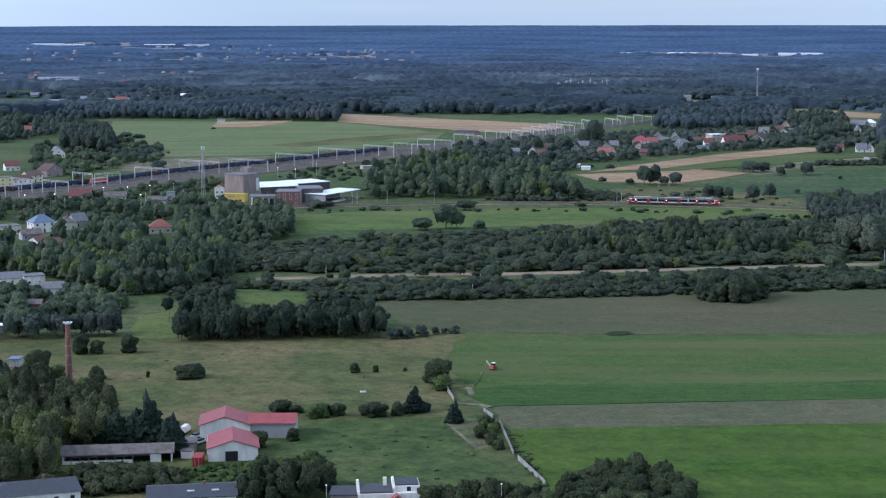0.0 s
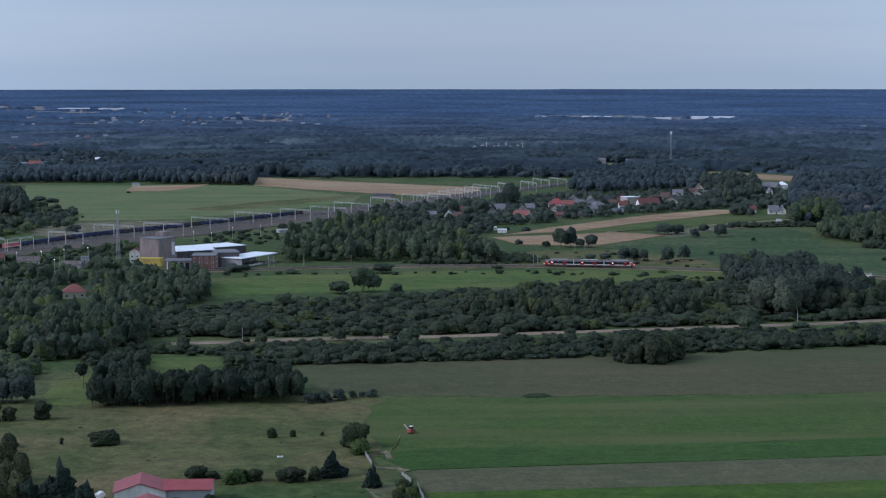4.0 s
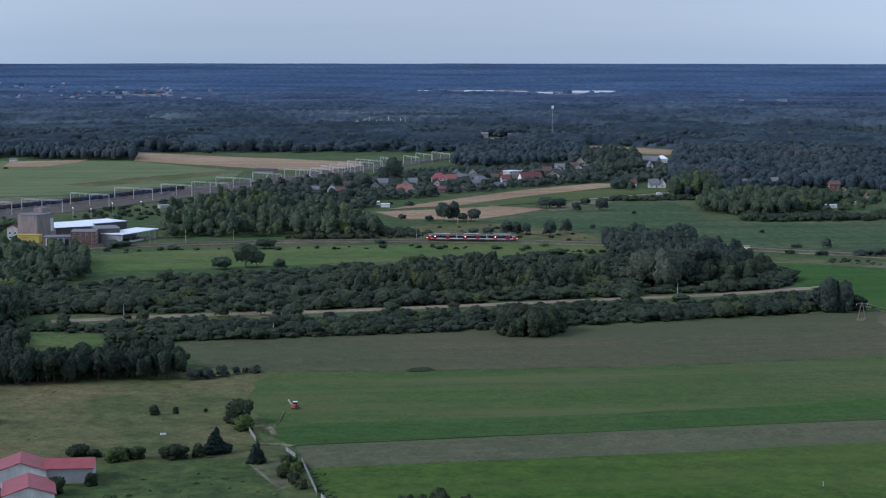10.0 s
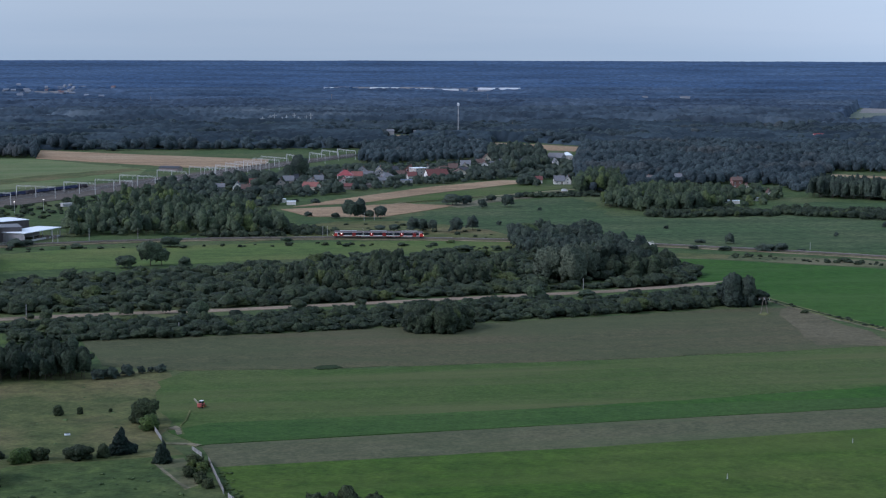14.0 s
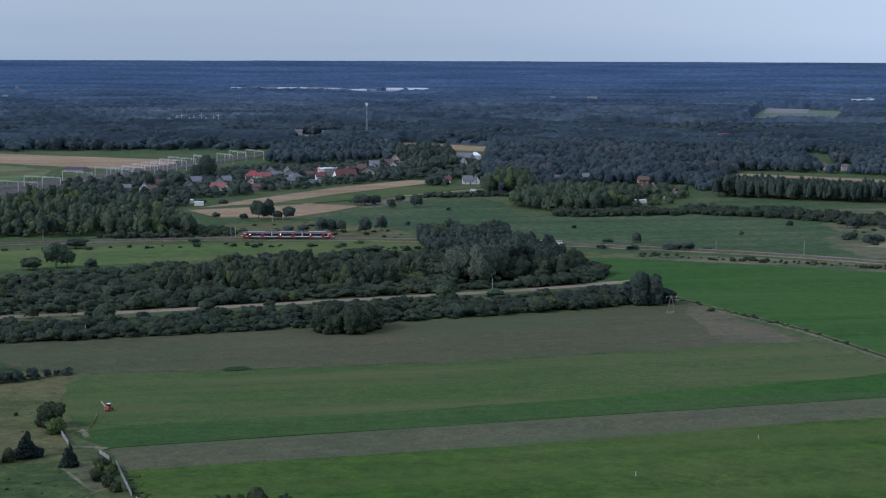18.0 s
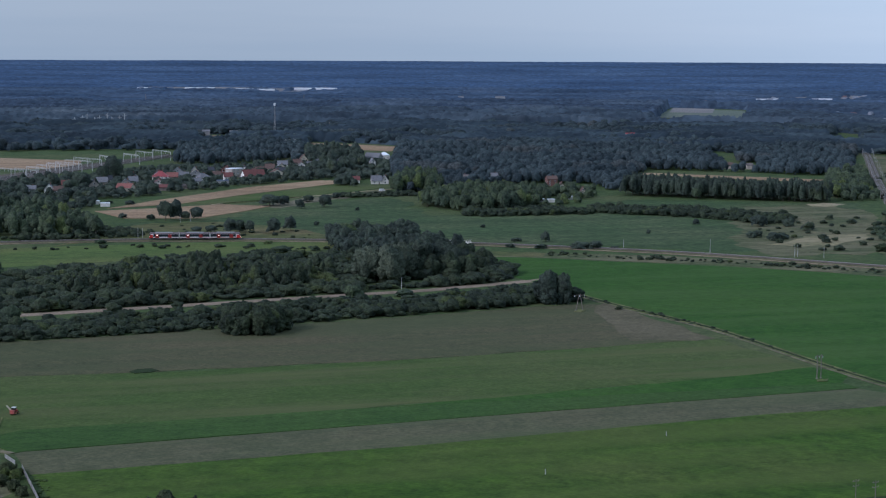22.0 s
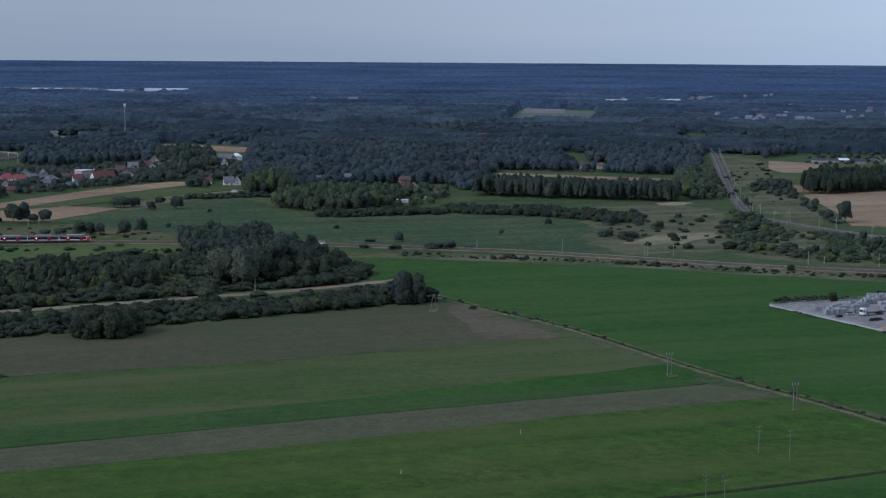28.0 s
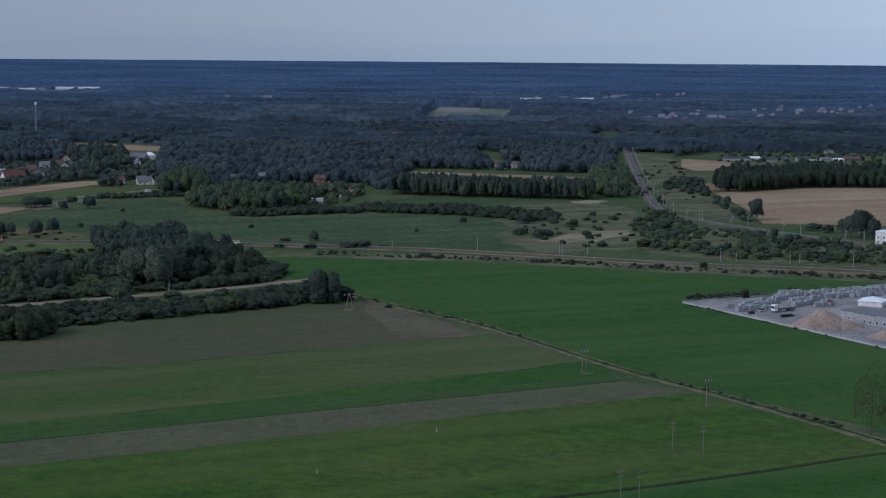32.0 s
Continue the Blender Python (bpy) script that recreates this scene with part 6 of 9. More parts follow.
for p0, p1 in (((436, 4234), (461, 4231)), ((550, 4223), (617, 4199)), ((615, 4166), (647, 4162)), ((655, 4178), (703, 4155)), ((706, 4155), (759, 4147)), ((812, 4173), (850, 4151)), ((858, 4166), (908, 4141)), ((1770, 3556), (1857, 3568)), ((1854, 3548), (1920, 3504)), ((-1052, 4408), (-974, 4407)), ((-971, 4408), (-918, 4417)), ((-770, 4438), (-691, 4448)), ((-667, 4437), (-603, 4443)), ((-715, 3160), (-671, 3159)), ((-746, 3161), (-717, 3133))):
    greenhouse(p0, p1, 24, 4)

# works beside the railway
M_PANEL = paint("pale_grey_panel", (0.6, 0.57, 0.55), 0.8, 0.2, 0, 0.5)
M_WORKSWALL = paint("dark_works_wall", (0.115, 0.1, 0.098), 0.9, 0.15, 0, 0.5)
G = "works"
house((-143.9, 1123.6), (-130.4, 1113.1), 12, 16.5, 17, M_BROWN, R_GREY, "tall brown grain tower with few small windows", "flat", False, False, False, "grain_tower", G, "tower")
tower, tw = frame_between("grain_tower_annex", (-130.4, 1113.1), (-121.6, 1130.4), "tall grey-fronted block of the grain works", "tower", G)
part("wall", boxed(0, 0.1, -0.3, tw, 12, 16.5), M_BROWN, tower)
part("front_panel", boxed(0.6, -0.05, 5.0, tw - 0.8, 0.12, 13.5), M_PANEL, tower, "light grey blank wall panel")
part("roof", boxed(-0.3, -0.2, 16.5, tw + 0.3, 12.3, 16.9, bevel=0.05), R_GREY, tower)
part("stair_head", boxed(tw - 6, 5, 16.9, tw + 1, 11, 20.0, bevel=0.05), M_BROWN, tower)
for k in range(4):
    part("loading_balcony", boxed(tw, 5, 4 + k * 3.6, tw + 2.6, 10, 6.0 + k * 3.6, bevel=0.05), M_GREYW, tower)
for x, z in ((3, 14.6), (7, 14.6)):
    add_window(tower, pose(x, 0.05, z))
house((-150.7, 1123.7), (-143.9, 1123.6), 8, 7.5, 9.5, M_WHITE, R_TILE, "small white house with an orange roof beside the tower", group=G, along_x=False)
house((-143.2, 1106.3), (-128.2, 1102.8), 6, 4.8, 5, M_YELLOW, M_YELLOW, "bright yellow panelled shop annex", "flat", True, False, False, "shop_annex", G, "annex")
shop = bpy.context.scene.objects["shop_annex"]
part("sign_strip", boxed(4.0, -0.3, 3.1, 8.0, -0.22, 3.6), M_BROWN, shop, "brown lettering strip on yellow")
house((-123.4, 1082.9), (-106.8, 1082.7), 14, 5.5, 6, M_BROWN, R_GREY, "brown loading hall with open bays", "flat", True, False, False, "loading_hall", G, "hall")
hall = bpy.context.scene.objects["loading_hall"]
for k in range(4):
    part("pillar", boxed(1.5 + k * 3.6, -0.4, 0, 2.3 + k * 3.6, 0.05, 5.2), M_WHITE if k < 2 else M_GREYW, hall)
    # black slab on the closed wall, in place of a shaded opening
    part("open_bay", boxed(2.4 + k * 3.6, -0.06, 0.2, 4.9 + k * 3.6, 0.02, 4.4), M_BLACK, hall, "dark panel for the shade inside a loading bay")
house((-106.4, 1082.7), (-91.3, 1082.6), 18, 8.6, 9.0, M_BRICK, R_GREY, "red brick works wing with small windows", "flat", group=G, chimney=False, name="brick_wing", category="building")
house((-92.7, 1099.1), (-77.6, 1102.3), 20, 8.8, 9.2, M_WORKSWALL, R_GREY, "long dark works hall beside the railway", "flat", True, False, False, "works_hall", G, "hall")
house((-122.7, 1148.5), (-98.5, 1159.3), 20, 5.0, 7.6, M_WORKSWALL, R_WHITE, "works hall with a bright white sloping roof", True and "gable", True, False, False, "works_hall", G, "hall")
house((-98.7, 1166.8), (-78.4, 1181.9), 24, 5.6, 6.1, M_WORKSWALL, R_WHITE, "works hall with a white flat roof", "flat", True, False, False, "works_hall", G, "hall")
shed, sw = frame_between("open_shed", (-75.5, 1092.3), (-55.4, 1126.3), "open storage shed with a white roof", "shed", G)
part("back_wall", boxed(0, 15.5, -0.3, sw, 16, 5.6), M_GREYW, shed)
part("end_wall", boxed(0, 0, -0.3, 0.4, 15.5, 5.6), M_GREYW, shed)
part("low_wall", boxed(0.4, 0, -0.3, sw, 0.4, 1.2), M_CONC, shed)
part("roof", boxed(-0.8, -0.8, 5.6, sw + 0.8, 16.8, 6.1, bevel=0.08), R_WHITE, shed, "bright white roof")
for k in range(5):
    part("post", boxed(sw * k / 4 - 0.2, -0.2, 0, sw * k / 4 + 0.2, 0.2, 5.6), M_GREYW, shed)
for k in range(3):
    tagged(thing("crate_stack", *(Vector((-71.5, 1109.1)) + Vector((4.0 + k * 4.5, 5.0))), 8 * k), "stack of dark crates in the open shed", "crate", "shed crates")
    part("crate", boxed(-1.4, -1.2, 0, 1.4, 1.2, 2.2, bevel=0.06), M_WOODP, bpy.context.scene.objects[-1])
house((-63.0, 1339.6), (-51.7, 1344.5), 6, 2.2, 2.5, M_CONC, M_CONC, "low concrete platform hut by the sidings", "flat", True, False, False, "platform_hut", G, "hut")
house((-40.3, 1291.5), (-35.1, 1291.4), 5, 2.6, 3, M_WHITE, R_WHITE, "small white hut beside the sidings", "flat", True, False, False, "hut", G, "hut")
house((-44.7, 1286.3), (-35.2, 1285.0), 6, 2.5, 3, M_GREYW, R_OLD, "low shed roof behind the works", "flat", True, False, False, "shed", G, "shed")

# the town west of the works
T = "town houses"
house((-244.8, 1114.1), (-230.7, 1114.0), 9, 3.2, 7.2, M_WHITE, R_DARKRED, "white house with a dark red roof beside the railway", group=T)
house((-220.8, 1110.5), (-207.0, 1113.8), 8, 3.0, 5.5, M_CREAM, R_OLD, "low cream house with an old grey roof", group=T)
house((-190.8, 1096.7), (-177.9, 1093.2), 6, 2.5, 4.2, M_GREYW, R_OLD, "long low railway shed", group=T, windows=False, chimney=False)
house((-178.0, 1096.6), (-173.3, 1096.5), 5, 6.8, 7.2, M_GREYW, R_GREY, "small grey switch tower", "flat", group=T, chimney=False, name="switch_tower", category="tower")
house((-249.4, 932.1), (-233.8, 941.8), 10, 4.5, 5, M_CREAM, R_GREY, "long cream flat-roofed building", "flat", group=T, chimney=False)
house((-227.5, 944.3), (-216.9, 951.7), 10, 5.6, 9.8, M_WHITE, R_BLUE, "white house with a blue hipped roof", "hip", group=T)
house((-226.2, 913.0), (-216.9, 917.6), 9, 3.2, 5.5, M_GREYW, R_OLD, "low grey house with an old roof", group=T)
house((-214.5, 956.7), (-207.3, 961.8), 9, 4.0, 7.5, M_CREAM, R_OLD, "cream house with a pale old roof", "hip", group=T)
house((-209.4, 967.0), (-203.1, 972.2), 9, 4.0, 8, M_GREYW, R_GREY, "grey house with a grey roof", group=T)
house((-212.9, 890.2), (-208.6, 894.6), 8, 2.8, 4.5, M_WHITE, R_BROWN, "small white house with a brown roof", group=T)
house((-205.6, 881.3), (-198.9, 885.6), 8, 2.8, 5, M_BROWN, R_BROWN, "brown wooden house in a garden", group=T)
house((-162.9, 941.3), (-150.8, 943.6), 10, 3.5, 7.5, M_CREAM, R_TILE, "house with an orange-red tiled roof among trees", "hip", group=T)
house((-305.9, 1176.5), (-297.4, 1180.2), 9, 9, 9.5, M_PALEYEL, R_GREY, "pale yellow block building beyond the railway", "flat", group=T, chimney=False)
house((-300.3, 1191.9), (-289.7, 1203.7), 10, 6, 8.5, M_WHITE, R_BROWN, "white two-storey house with a brown roof", group=T)
house((-299.8, 1232.6), (-291.1, 1240.9), 10, 5.5, 8, M_CREAM, R_BROWN, "cream house with a brown roof beyond the railway", group=T)
house((-295.9, 1276.0), (-287.0, 1289.6), 11, 5, 9.5, M_BROWN, R_BROWN, "house with a steep dark brown roof", along_x=False, group=T)
house((-340.3, 1328.0), (-330.0, 1332.7), 10, 4, 7, M_WHITE, R_DARKRED, "white house with a red-brown roof", group=T)
house((-331.4, 1449.9), (-321.6, 1455.6), 11, 4, 9, M_WHITE, R_GREY, "white gabled house at the green field", along_x=False, group=T)
house((-426, 1734), (-417, 1734), 10, 5, 9, M_BRICK, R_TILE, "brick house with a red roof among trees", group=T)
house((-578, 2182), (-532, 2181), 30, 8, 8.5, M_GREYW, R_GREY, "large grey store with a flat roof", "flat", True, False, False, "store", T, "store")
house((-512, 2070), (-479, 2069), 24, 7, 7.5, M_WHITE, R_WHITE, "white supermarket with a flat roof", "flat", True, False, False, "supermarket", T, "store")
market = bpy.context.scene.objects["supermarket"]
part("fascia", boxed(2, -0.3, 5.2, 22, -0.1, 7.0), M_TRAINRED, market, "red fascia band")
house((-518, 2248), (-488, 2247), 24, 6, 6.5, M_GREYW, R_GREY, "long grey warehouse with a flat roof", "flat", True, False, False, "warehouse", T, "warehouse")
house((-477, 2247), (-459, 2206), 10, 9, 10, M_WHITE, R_WHITE, "white store with a tall plain front", "flat", True, False, False, "store", T, "store")
house((-424, 2205), (-394, 2192), 14, 5, 8, M_BEIGE, R_TILE, "long building with a red roof and white gables", group=T, windows=False)
house((-256, 1944), (-248, 1944), 6, 2.2, 3.2, M_WHITE, R_GREY, "white farm hut at the small corn field", group=T, windows=False, chimney=False)
house((-198.5, 757.7), (-188.2, 760.8), 8, 3.2, 5.5, M_WHITE, R_GREY, "long white bungalow with a grey roof", group=T)
house((-187.2, 756.0), (-178.6, 759.2), 9, 4.3, 4.8, M_WHITE, R_GREY, "white cubic house with a flat roof", "flat", group=T, chimney=False)
house((-174.9, 732.5), (-165.0, 734.0), 8, 2.8, 5.0, M_WHITE, R_GREY, "shed with a grey roof and white wall", group=T, windows=False, chimney=False)
house((-149.5, 578.6), (-146.0, 578.6), 5, 2.6, 3.2, M_GREYW, R_BLUE, "small shed with a pale blue roof", "flat", True, False, False, "shed", T, "shed")
house((-171.0, 642.1), (-167.5, 643.2), 5, 2.6, 3.2, M_GREYW, R_WHITE, "small shed with a white roof", "flat", True, False, False, "shed", T, "shed")
house((-171.3, 695.1), (-165.7, 695.1), 6, 2.4, 3.8, M_BRICK, R_OLD, "small brick outhouse in the gardens", group=T, windows=False, chimney=False)

# farmyard close under the camera
F = "farmyard"
house((-69.4, 476.2), (-55.2, 477.5), 13, 4.2, 6.6, M_WHITE, R_RED, "long farm hall with a red sheet roof", group=F, along_x=False, windows=False, chimney=False, name="farm_hall", category="hall")
house((-55.7, 478.2), (-42.6, 478.1), 11, 4.4, 6.0, M_GREYW, R_RED, "farm hall of pale blocks with a red sheet roof", group=F, windows=False, chimney=False, name="farm_hall", category="hall")
barn = house((-63.7, 451.9), (-50.4, 453.7), 15, 3.6, 5.8, M_WHITE, R_RED, "white barn with a broad red sheet roof", "gable", False, False, False, "red_barn", F, "barn")
# black slab in place of the barn's shaded interior
part("barn_door", boxed(4.6, -0.12, 0, 8.0, 0.03, 2.8, bevel=0.03), M_BLACK, barn, "dark panel for the shade inside an open barn door")
part("drain_pipe", tube(bmesh.new(), (-0.2, 8, 0), (-0.2, 8, 5.5), 0.15, sides=6), M_TRAINWHITE, barn)

old, ow = frame_between("derelict_shed", (-102.7, 449.1), (-73.6, 452.6), "long derelict shed with a sagging grey roof and open front", "shed", F)
part("back_wall", boxed(0, 6.6, -0.3, ow, 7.0, 3.6), M_GREYW, old)
part("roof", gable_roof(ow, 7.0, 2.7, 4.3, True, 0.6), R_OLD, old, "mossy grey fibre-cement roof")
part("low_wall", boxed(0, 0, -0.3, ow * 0.64, 0.35, 0.9), M_WHITE, old, "patchy white low wall")
part("end_wall", boxed(0, 0, -0.3, 0.35, 6.6, 2.7), M_WHITE, old)
part("end_wall", boxed(ow - 0.35, 0, -0.3, ow, 6.6, 2.7), M_WHITE, old)
part("front_wall", boxed(ow * 0.8, 0, -0.3, ow * 0.9, 0.35, 2.7), M_WHITE, old)
for k in range(9):
    part("post", boxed(ow * 0.64 * k / 8 - 0.12, 0, 0, ow * 0.64 * k / 8 + 0.12, 0.3, 2.75), M_WOODP, old)


def container(p0, p1):
    top, w = frame_between("shipping_container", p0, p1, "red steel shipping container in the weeds", "container", F)
    body = part("body", boxed(0, 0, 0, w, 6.0, 2.6, bevel=0.05), M_MACHRED, top)
    for k in range(14):
        part("rib", boxed(w - 0.02, 0.3 + k * 0.4, 0.15, w + 0.05, 0.5 + k * 0.4, 2.45), M_MACHRED, body)
    part("door_bar", boxed(w * 0.3 - 0.04, -0.06, 0.1, w * 0.3 + 0.04, 0, 2.5), M_STEEL, body)
    part("door_bar", boxed(w * 0.7 - 0.04, -0.06, 0.1, w * 0.7 + 0.04, 0, 2.5), M_STEEL, body)


container((-67.3, 446.7), (-64.8, 446.7))


def car(p, turn, colour, label, van=False, name="car", group="parked cars"):
    """A car or van: body, cabin glass, four wheels and lamps."""
    top = thing(name, p[0], p[1], turn, 0.1, label, "van" if van else "car", group)
    length, height = (5.2, 2.3) if van else (4.3, 1.45)
    bm = boxed(-length / 2, -0.88, 0.25, length / 2, 0.88, height * 0.58, bevel=0.12)
    body = part("body", bm, colour, top)
    c0, c1 = (-length / 2 + 0.1, length / 2 - 1.1) if van else (-1.5, 1.0)
    part("cabin", boxed(c0, -0.78, height * 0.56, c1, 0.78, height, bevel=0.18), colour if van else M_GLASS, body)
    part("windscreen", boxed(c1 - 0.15, -0.7, height * 0.6, c1 + 0.08, 0.7, height * 0.92, bevel=0.04), M_GLASS, body)
    for x in (-length * 0.31, length * 0.31):
        for y in (-0.86, 0.86):
            part("wheel", tube(bmesh.new(), (x, y - 0.1, 0.22), (x, y + 0.1, 0.22), 0.32, sides=10), M_TYRE, top)
    for y in (-0.6, 0.6):
        part("headlight", boxed(length / 2 - 0.05, y - 0.18, 0.5, length / 2 + 0.04, y + 0.18, 0.66), M_TRAINWHITE, body)


car((-74.8, 484.9), 80, M_TRAINWHITE, "white delivery van parked beside the spruces", True)
car((-89.6, 474.4), 5, M_MACHRED, "red van parked behind the derelict shed", True)
car((-86.7, 473.1), 5, M_BLACK, "dark car parked behind the derelict shed")
car((-68.7, 472.3), 60, M_STEEL, "grey car parked beside the farm hall")
car((-70.7, 478.9), 60, M_TRAINWHITE, "white car parked beside the farm hall")
car((352.6, 1421.1), 0, M_TRAINWHITE, "white van parked on the farm lane", True)
house((-72.5, 462.9), (-68.5, 463.5), 7, 2.2, 2.5, M_GREYW, R_OLD, "low flat grey shed between the spruces", "flat", True, False, False, "shed", F, "shed")
house((-71.7, 455.6), (-68.9, 455.5), 5, 2.0, 2.2, M_WHITE, R_OLD, "low pale lean-to behind the shed", "flat", True, False, False, "lean_to", F, "shed")
house((-112.5, 405.7), (-90.1, 413.0), 14, 3.0, 5.0, M_WHITE, R_DARK, "modern white house with an anthracite hipped roof", "hip", group=F)
house((-72.1, 405.6), (-51.0, 408.9), 12, 3.0, 4.4, M_WHITE, R_DARK, "long house with a dark roof and pale skylights", group=F)
longhouse = [o for o in bpy.context.scene.objects if o.name.startswith("house") and "skylights" in str(o.get("label", ""))][0]
for k, x in enumerate((9.5, 15.5)):
    part("skylight", boxed(x, 2.0, 3.75, x + 1.8, 2.9, 4.12, bevel=0.04), M_STEEL, longhouse, "pale skylight")
white, ww = frame_between("white_house", (-20.8, 405.4), (-5.6, 406.8), "white house with stepped parapets and black roofs", "house", F)
part("wall", boxed(0, 0, -0.3, ww, 9, 4.2), M_WHITE, white)
part("upper_wall", boxed(ww * 0.58, 1.5, 4.2, ww, 9, 5.6), M_WHITE, white)
part("roof", boxed(0.5, 0.5, 4.2, ww * 0.56, 8.6, 4.6, bevel=0.05), R_DARK, white)
part("upper_roof", boxed(ww * 0.6, 2.0, 5.6, ww - 0.3, 8.6, 5.9, bevel=0.05), R_DARK, white)
for k in range(5):
    part("parapet_step", boxed(-0.15, 1.0 + k * 1.5, 4.2, 0.5, 2.5 + k * 1.5, 4.6 + k * 0.28), M_WHITE, white)
    part("parapet_step", boxed(ww * 0.56, 1.0 + k * 1.5, 5.0, ww * 0.6, 2.5 + k * 1.5, 5.4 + k * 0.22), M_WHITE, white)
part("chimney", boxed(ww * 0.42, 6, 4.6, ww * 0.48, 6.8, 6.6), M_WHITE, white)
part("porch_roof", gable_roof(3.4, 2.4, 2.6, 4.2, False, 0.3).copy(), R_RED, white, "small red porch gable").location = (ww * 0.5, -2.4, 0)
for x in (0.3, 0.8):
    add_window(white, pose(ww * x, -0.03, 1.2))
add_window(white, pose(ww * 0.82, 1.45, 4.2))
house((-27.7, 407.8), (-21.2, 407.8), 8, 3.2, 3.5, M_BROWN, R_DARK, "dark garage beside the white house", "flat", True, False, False, "garage", F, "garage")


def chimney_stack(p, height):
    """A free-standing brick chimney with iron bands and a railed crown."""
    top = thing("factory_chimney", p[0], p[1], 0, 0, "tall weathered brick chimney with a pale crown", "chimney")
    part("plinth", boxed(-1.5, -1.5, -0.3, 1.5, 1.5, 2.2, bevel=0.08), M_BRICK, top)
    n = 22
    for k in range(n):
        z0, z1 = 2.2 + (height - 2.2) * k / n, 2.2 + (height - 2.2) * (k + 1) / n
        r0, r1 = 1.15 - 0.35 * k / n, 1.15 - 0.35 * (k + 1) / n
        part("brick_ring", tube(bmesh.new(), (0, 0, z0), (0, 0, z1 - 0.06), r0, r1, 12), M_BRICK, top)
    for k in range(5):
        z = 4 + k * (height - 5) / 5
        part("iron_band", tube(bmesh.new(), (0, 0, z), (0, 0, z + 0.15), 1.22 - 0.35 * z / height, sides=12), M_RAIL, top)
    crown = part("platform", tube(bmesh.new(), (0, 0, height), (0, 0, height + 0.25), 1.0, 1.0, 12), M_CONC, top)
    for k in range(3):
        x = -1.5 + k * 1.1
        part("antenna_panel", boxed(x, -0.3, height + 0.3, x + 0.8, 0.3, height + 0.8, bevel=0.05), M_TRAINWHITE, crown)


chimney_stack((-122.2, 548.6), 20.5)


M_OLDCONC = paint("weathered_concrete", (0.3, 0.29, 0.265), 0.9, 0.15, 0, 0.7, 0.5)


def concrete_fence(p0, p1, height=1.5):
    """A fence of concrete posts and stacked panels."""
    top, w = frame_between("concrete_fence", p0, p1, "pale weathered concrete panel fence", "fence", "concrete fences")
    n = max(1, int(w / 2.1))
    post = shared("post", boxed(-0.09, -0.09, -0.2, 0.09, 0.09, height + 0.1), M_OLDCONC)
    panel = shared("panel", boxed(0.09, -0.03, 0, 2.1 - 0.09, 0.03, height / 3 - 0.02, bevel=0.012), M_OLDCONC)
    for k in range(n + 1):
        part_of("post", post, top, pose(k * w / n, 0, 0))
        if k < n:
            for j in range(3):
                part_of("panel", panel, top, pose(k * w / n, 0, 0.03 + j * height / 3, 0, 0, 0) @ Matrix.Diagonal((w / n / 2.1, 1, 1, 1)))


concrete_fence((0.8, 543.7), (3.3, 524.9))
concrete_fence((16.6, 495.6), (19.3, 458.2))
concrete_fence((20.3, 453.4), (26.2, 428.0))
concrete_fence((31.0, 423.8), (32.0, 417.6))
concrete_fence((12.3, 511.7), (14.8, 502.8), 1.2)


def loader(p, turn):
    """A red farm tractor with a raised elevator."""
    top = thing("tractor", p[0], p[1], turn, 0.1, "red farm tractor with a raised pale loading elevator", "tractor")
    body = part("body", boxed(-2.0, -0.7, 0.8, 1.4, 0.7, 2.0, bevel=0.15), M_MACHRED, top)
    part("bonnet", boxed(1.0, -0.5, 0.9, 2.6, 0.5, 1.8, bevel=0.12), M_MACHRED, body)
    cab = part("cab", boxed(-1.4, -0.75, 1.9, 0.4, 0.75, 3.2, bevel=0.1), M_GLASS, body)
    part("cab_roof", boxed(-1.5, -0.85, 3.2, 0.5, 0.85, 3.4, bevel=0.06), M_TRAINWHITE, cab)
    for x, r in ((-1.2, 0.85), (1.8, 0.55)):
        for y in (-0.95, 0.95):
            wheel = part("wheel", tube(bmesh.new(), (x, y - 0.2, r - 0.1), (x, y + 0.2, r - 0.1), r, sides=14), M_TYRE, top)
            part("rim", tube(bmesh.new(), (x, y - 0.22, r - 0.1), (x, y + 0.22, r - 0.1), r * 0.5, sides=10), M_ORANGE, wheel)
    part("elevator", tube(bmesh.new(), (-1.8, 0.6, 1.6), (-3.2, 2.4, 4.6), 0.4, 0.35, 4), M_CREAM, top, "pale raised elevator chute")
    part("hopper", boxed(-3.4, -0.9, 0.7, -2.0, 0.9, 2.4, bevel=0.1), M_LOCO, top)


loader((17.2, 573.4), 65)
bpy.context.scene.objects["tractor"].matrix_basis @= Matrix.Scale(0.72, 4)


def trough(p):
    top = thing("water_trough", p[0], p[1], 15, 0, "white bathtub used as a water trough", "trough")
    part("basin", boxed(-0.9, -0.4, 0, 0.9, 0.4, 0.6, bevel=0.12), M_TRAINWHITE, top)
    part("water", boxed(-0.7, -0.25, 0.58, 0.7, 0.25, 0.62), M_GLASS, top)


trough((-25.7, 538.0))


def street_lamp(p, h):
    top = thing("street_lamp", p[0], p[1], 0, 0, "slim pale street lamp, unlit", "lamp", "street lamps")
    part("pole", tube(bmesh.new(), (0, 0, -0.2), (0, 0, h), 0.1, 0.06, 6), M_POST, top)
    part("head", boxed(-0.2, -0.7, h - 0.05, 0.2, 0.1, h + 0.12, bevel=0.04), M_TRAINWHITE, top)


street_lamp((-28.8, 409.3), 5.5)
street_lamp((14.3, 410.1), 5.5)

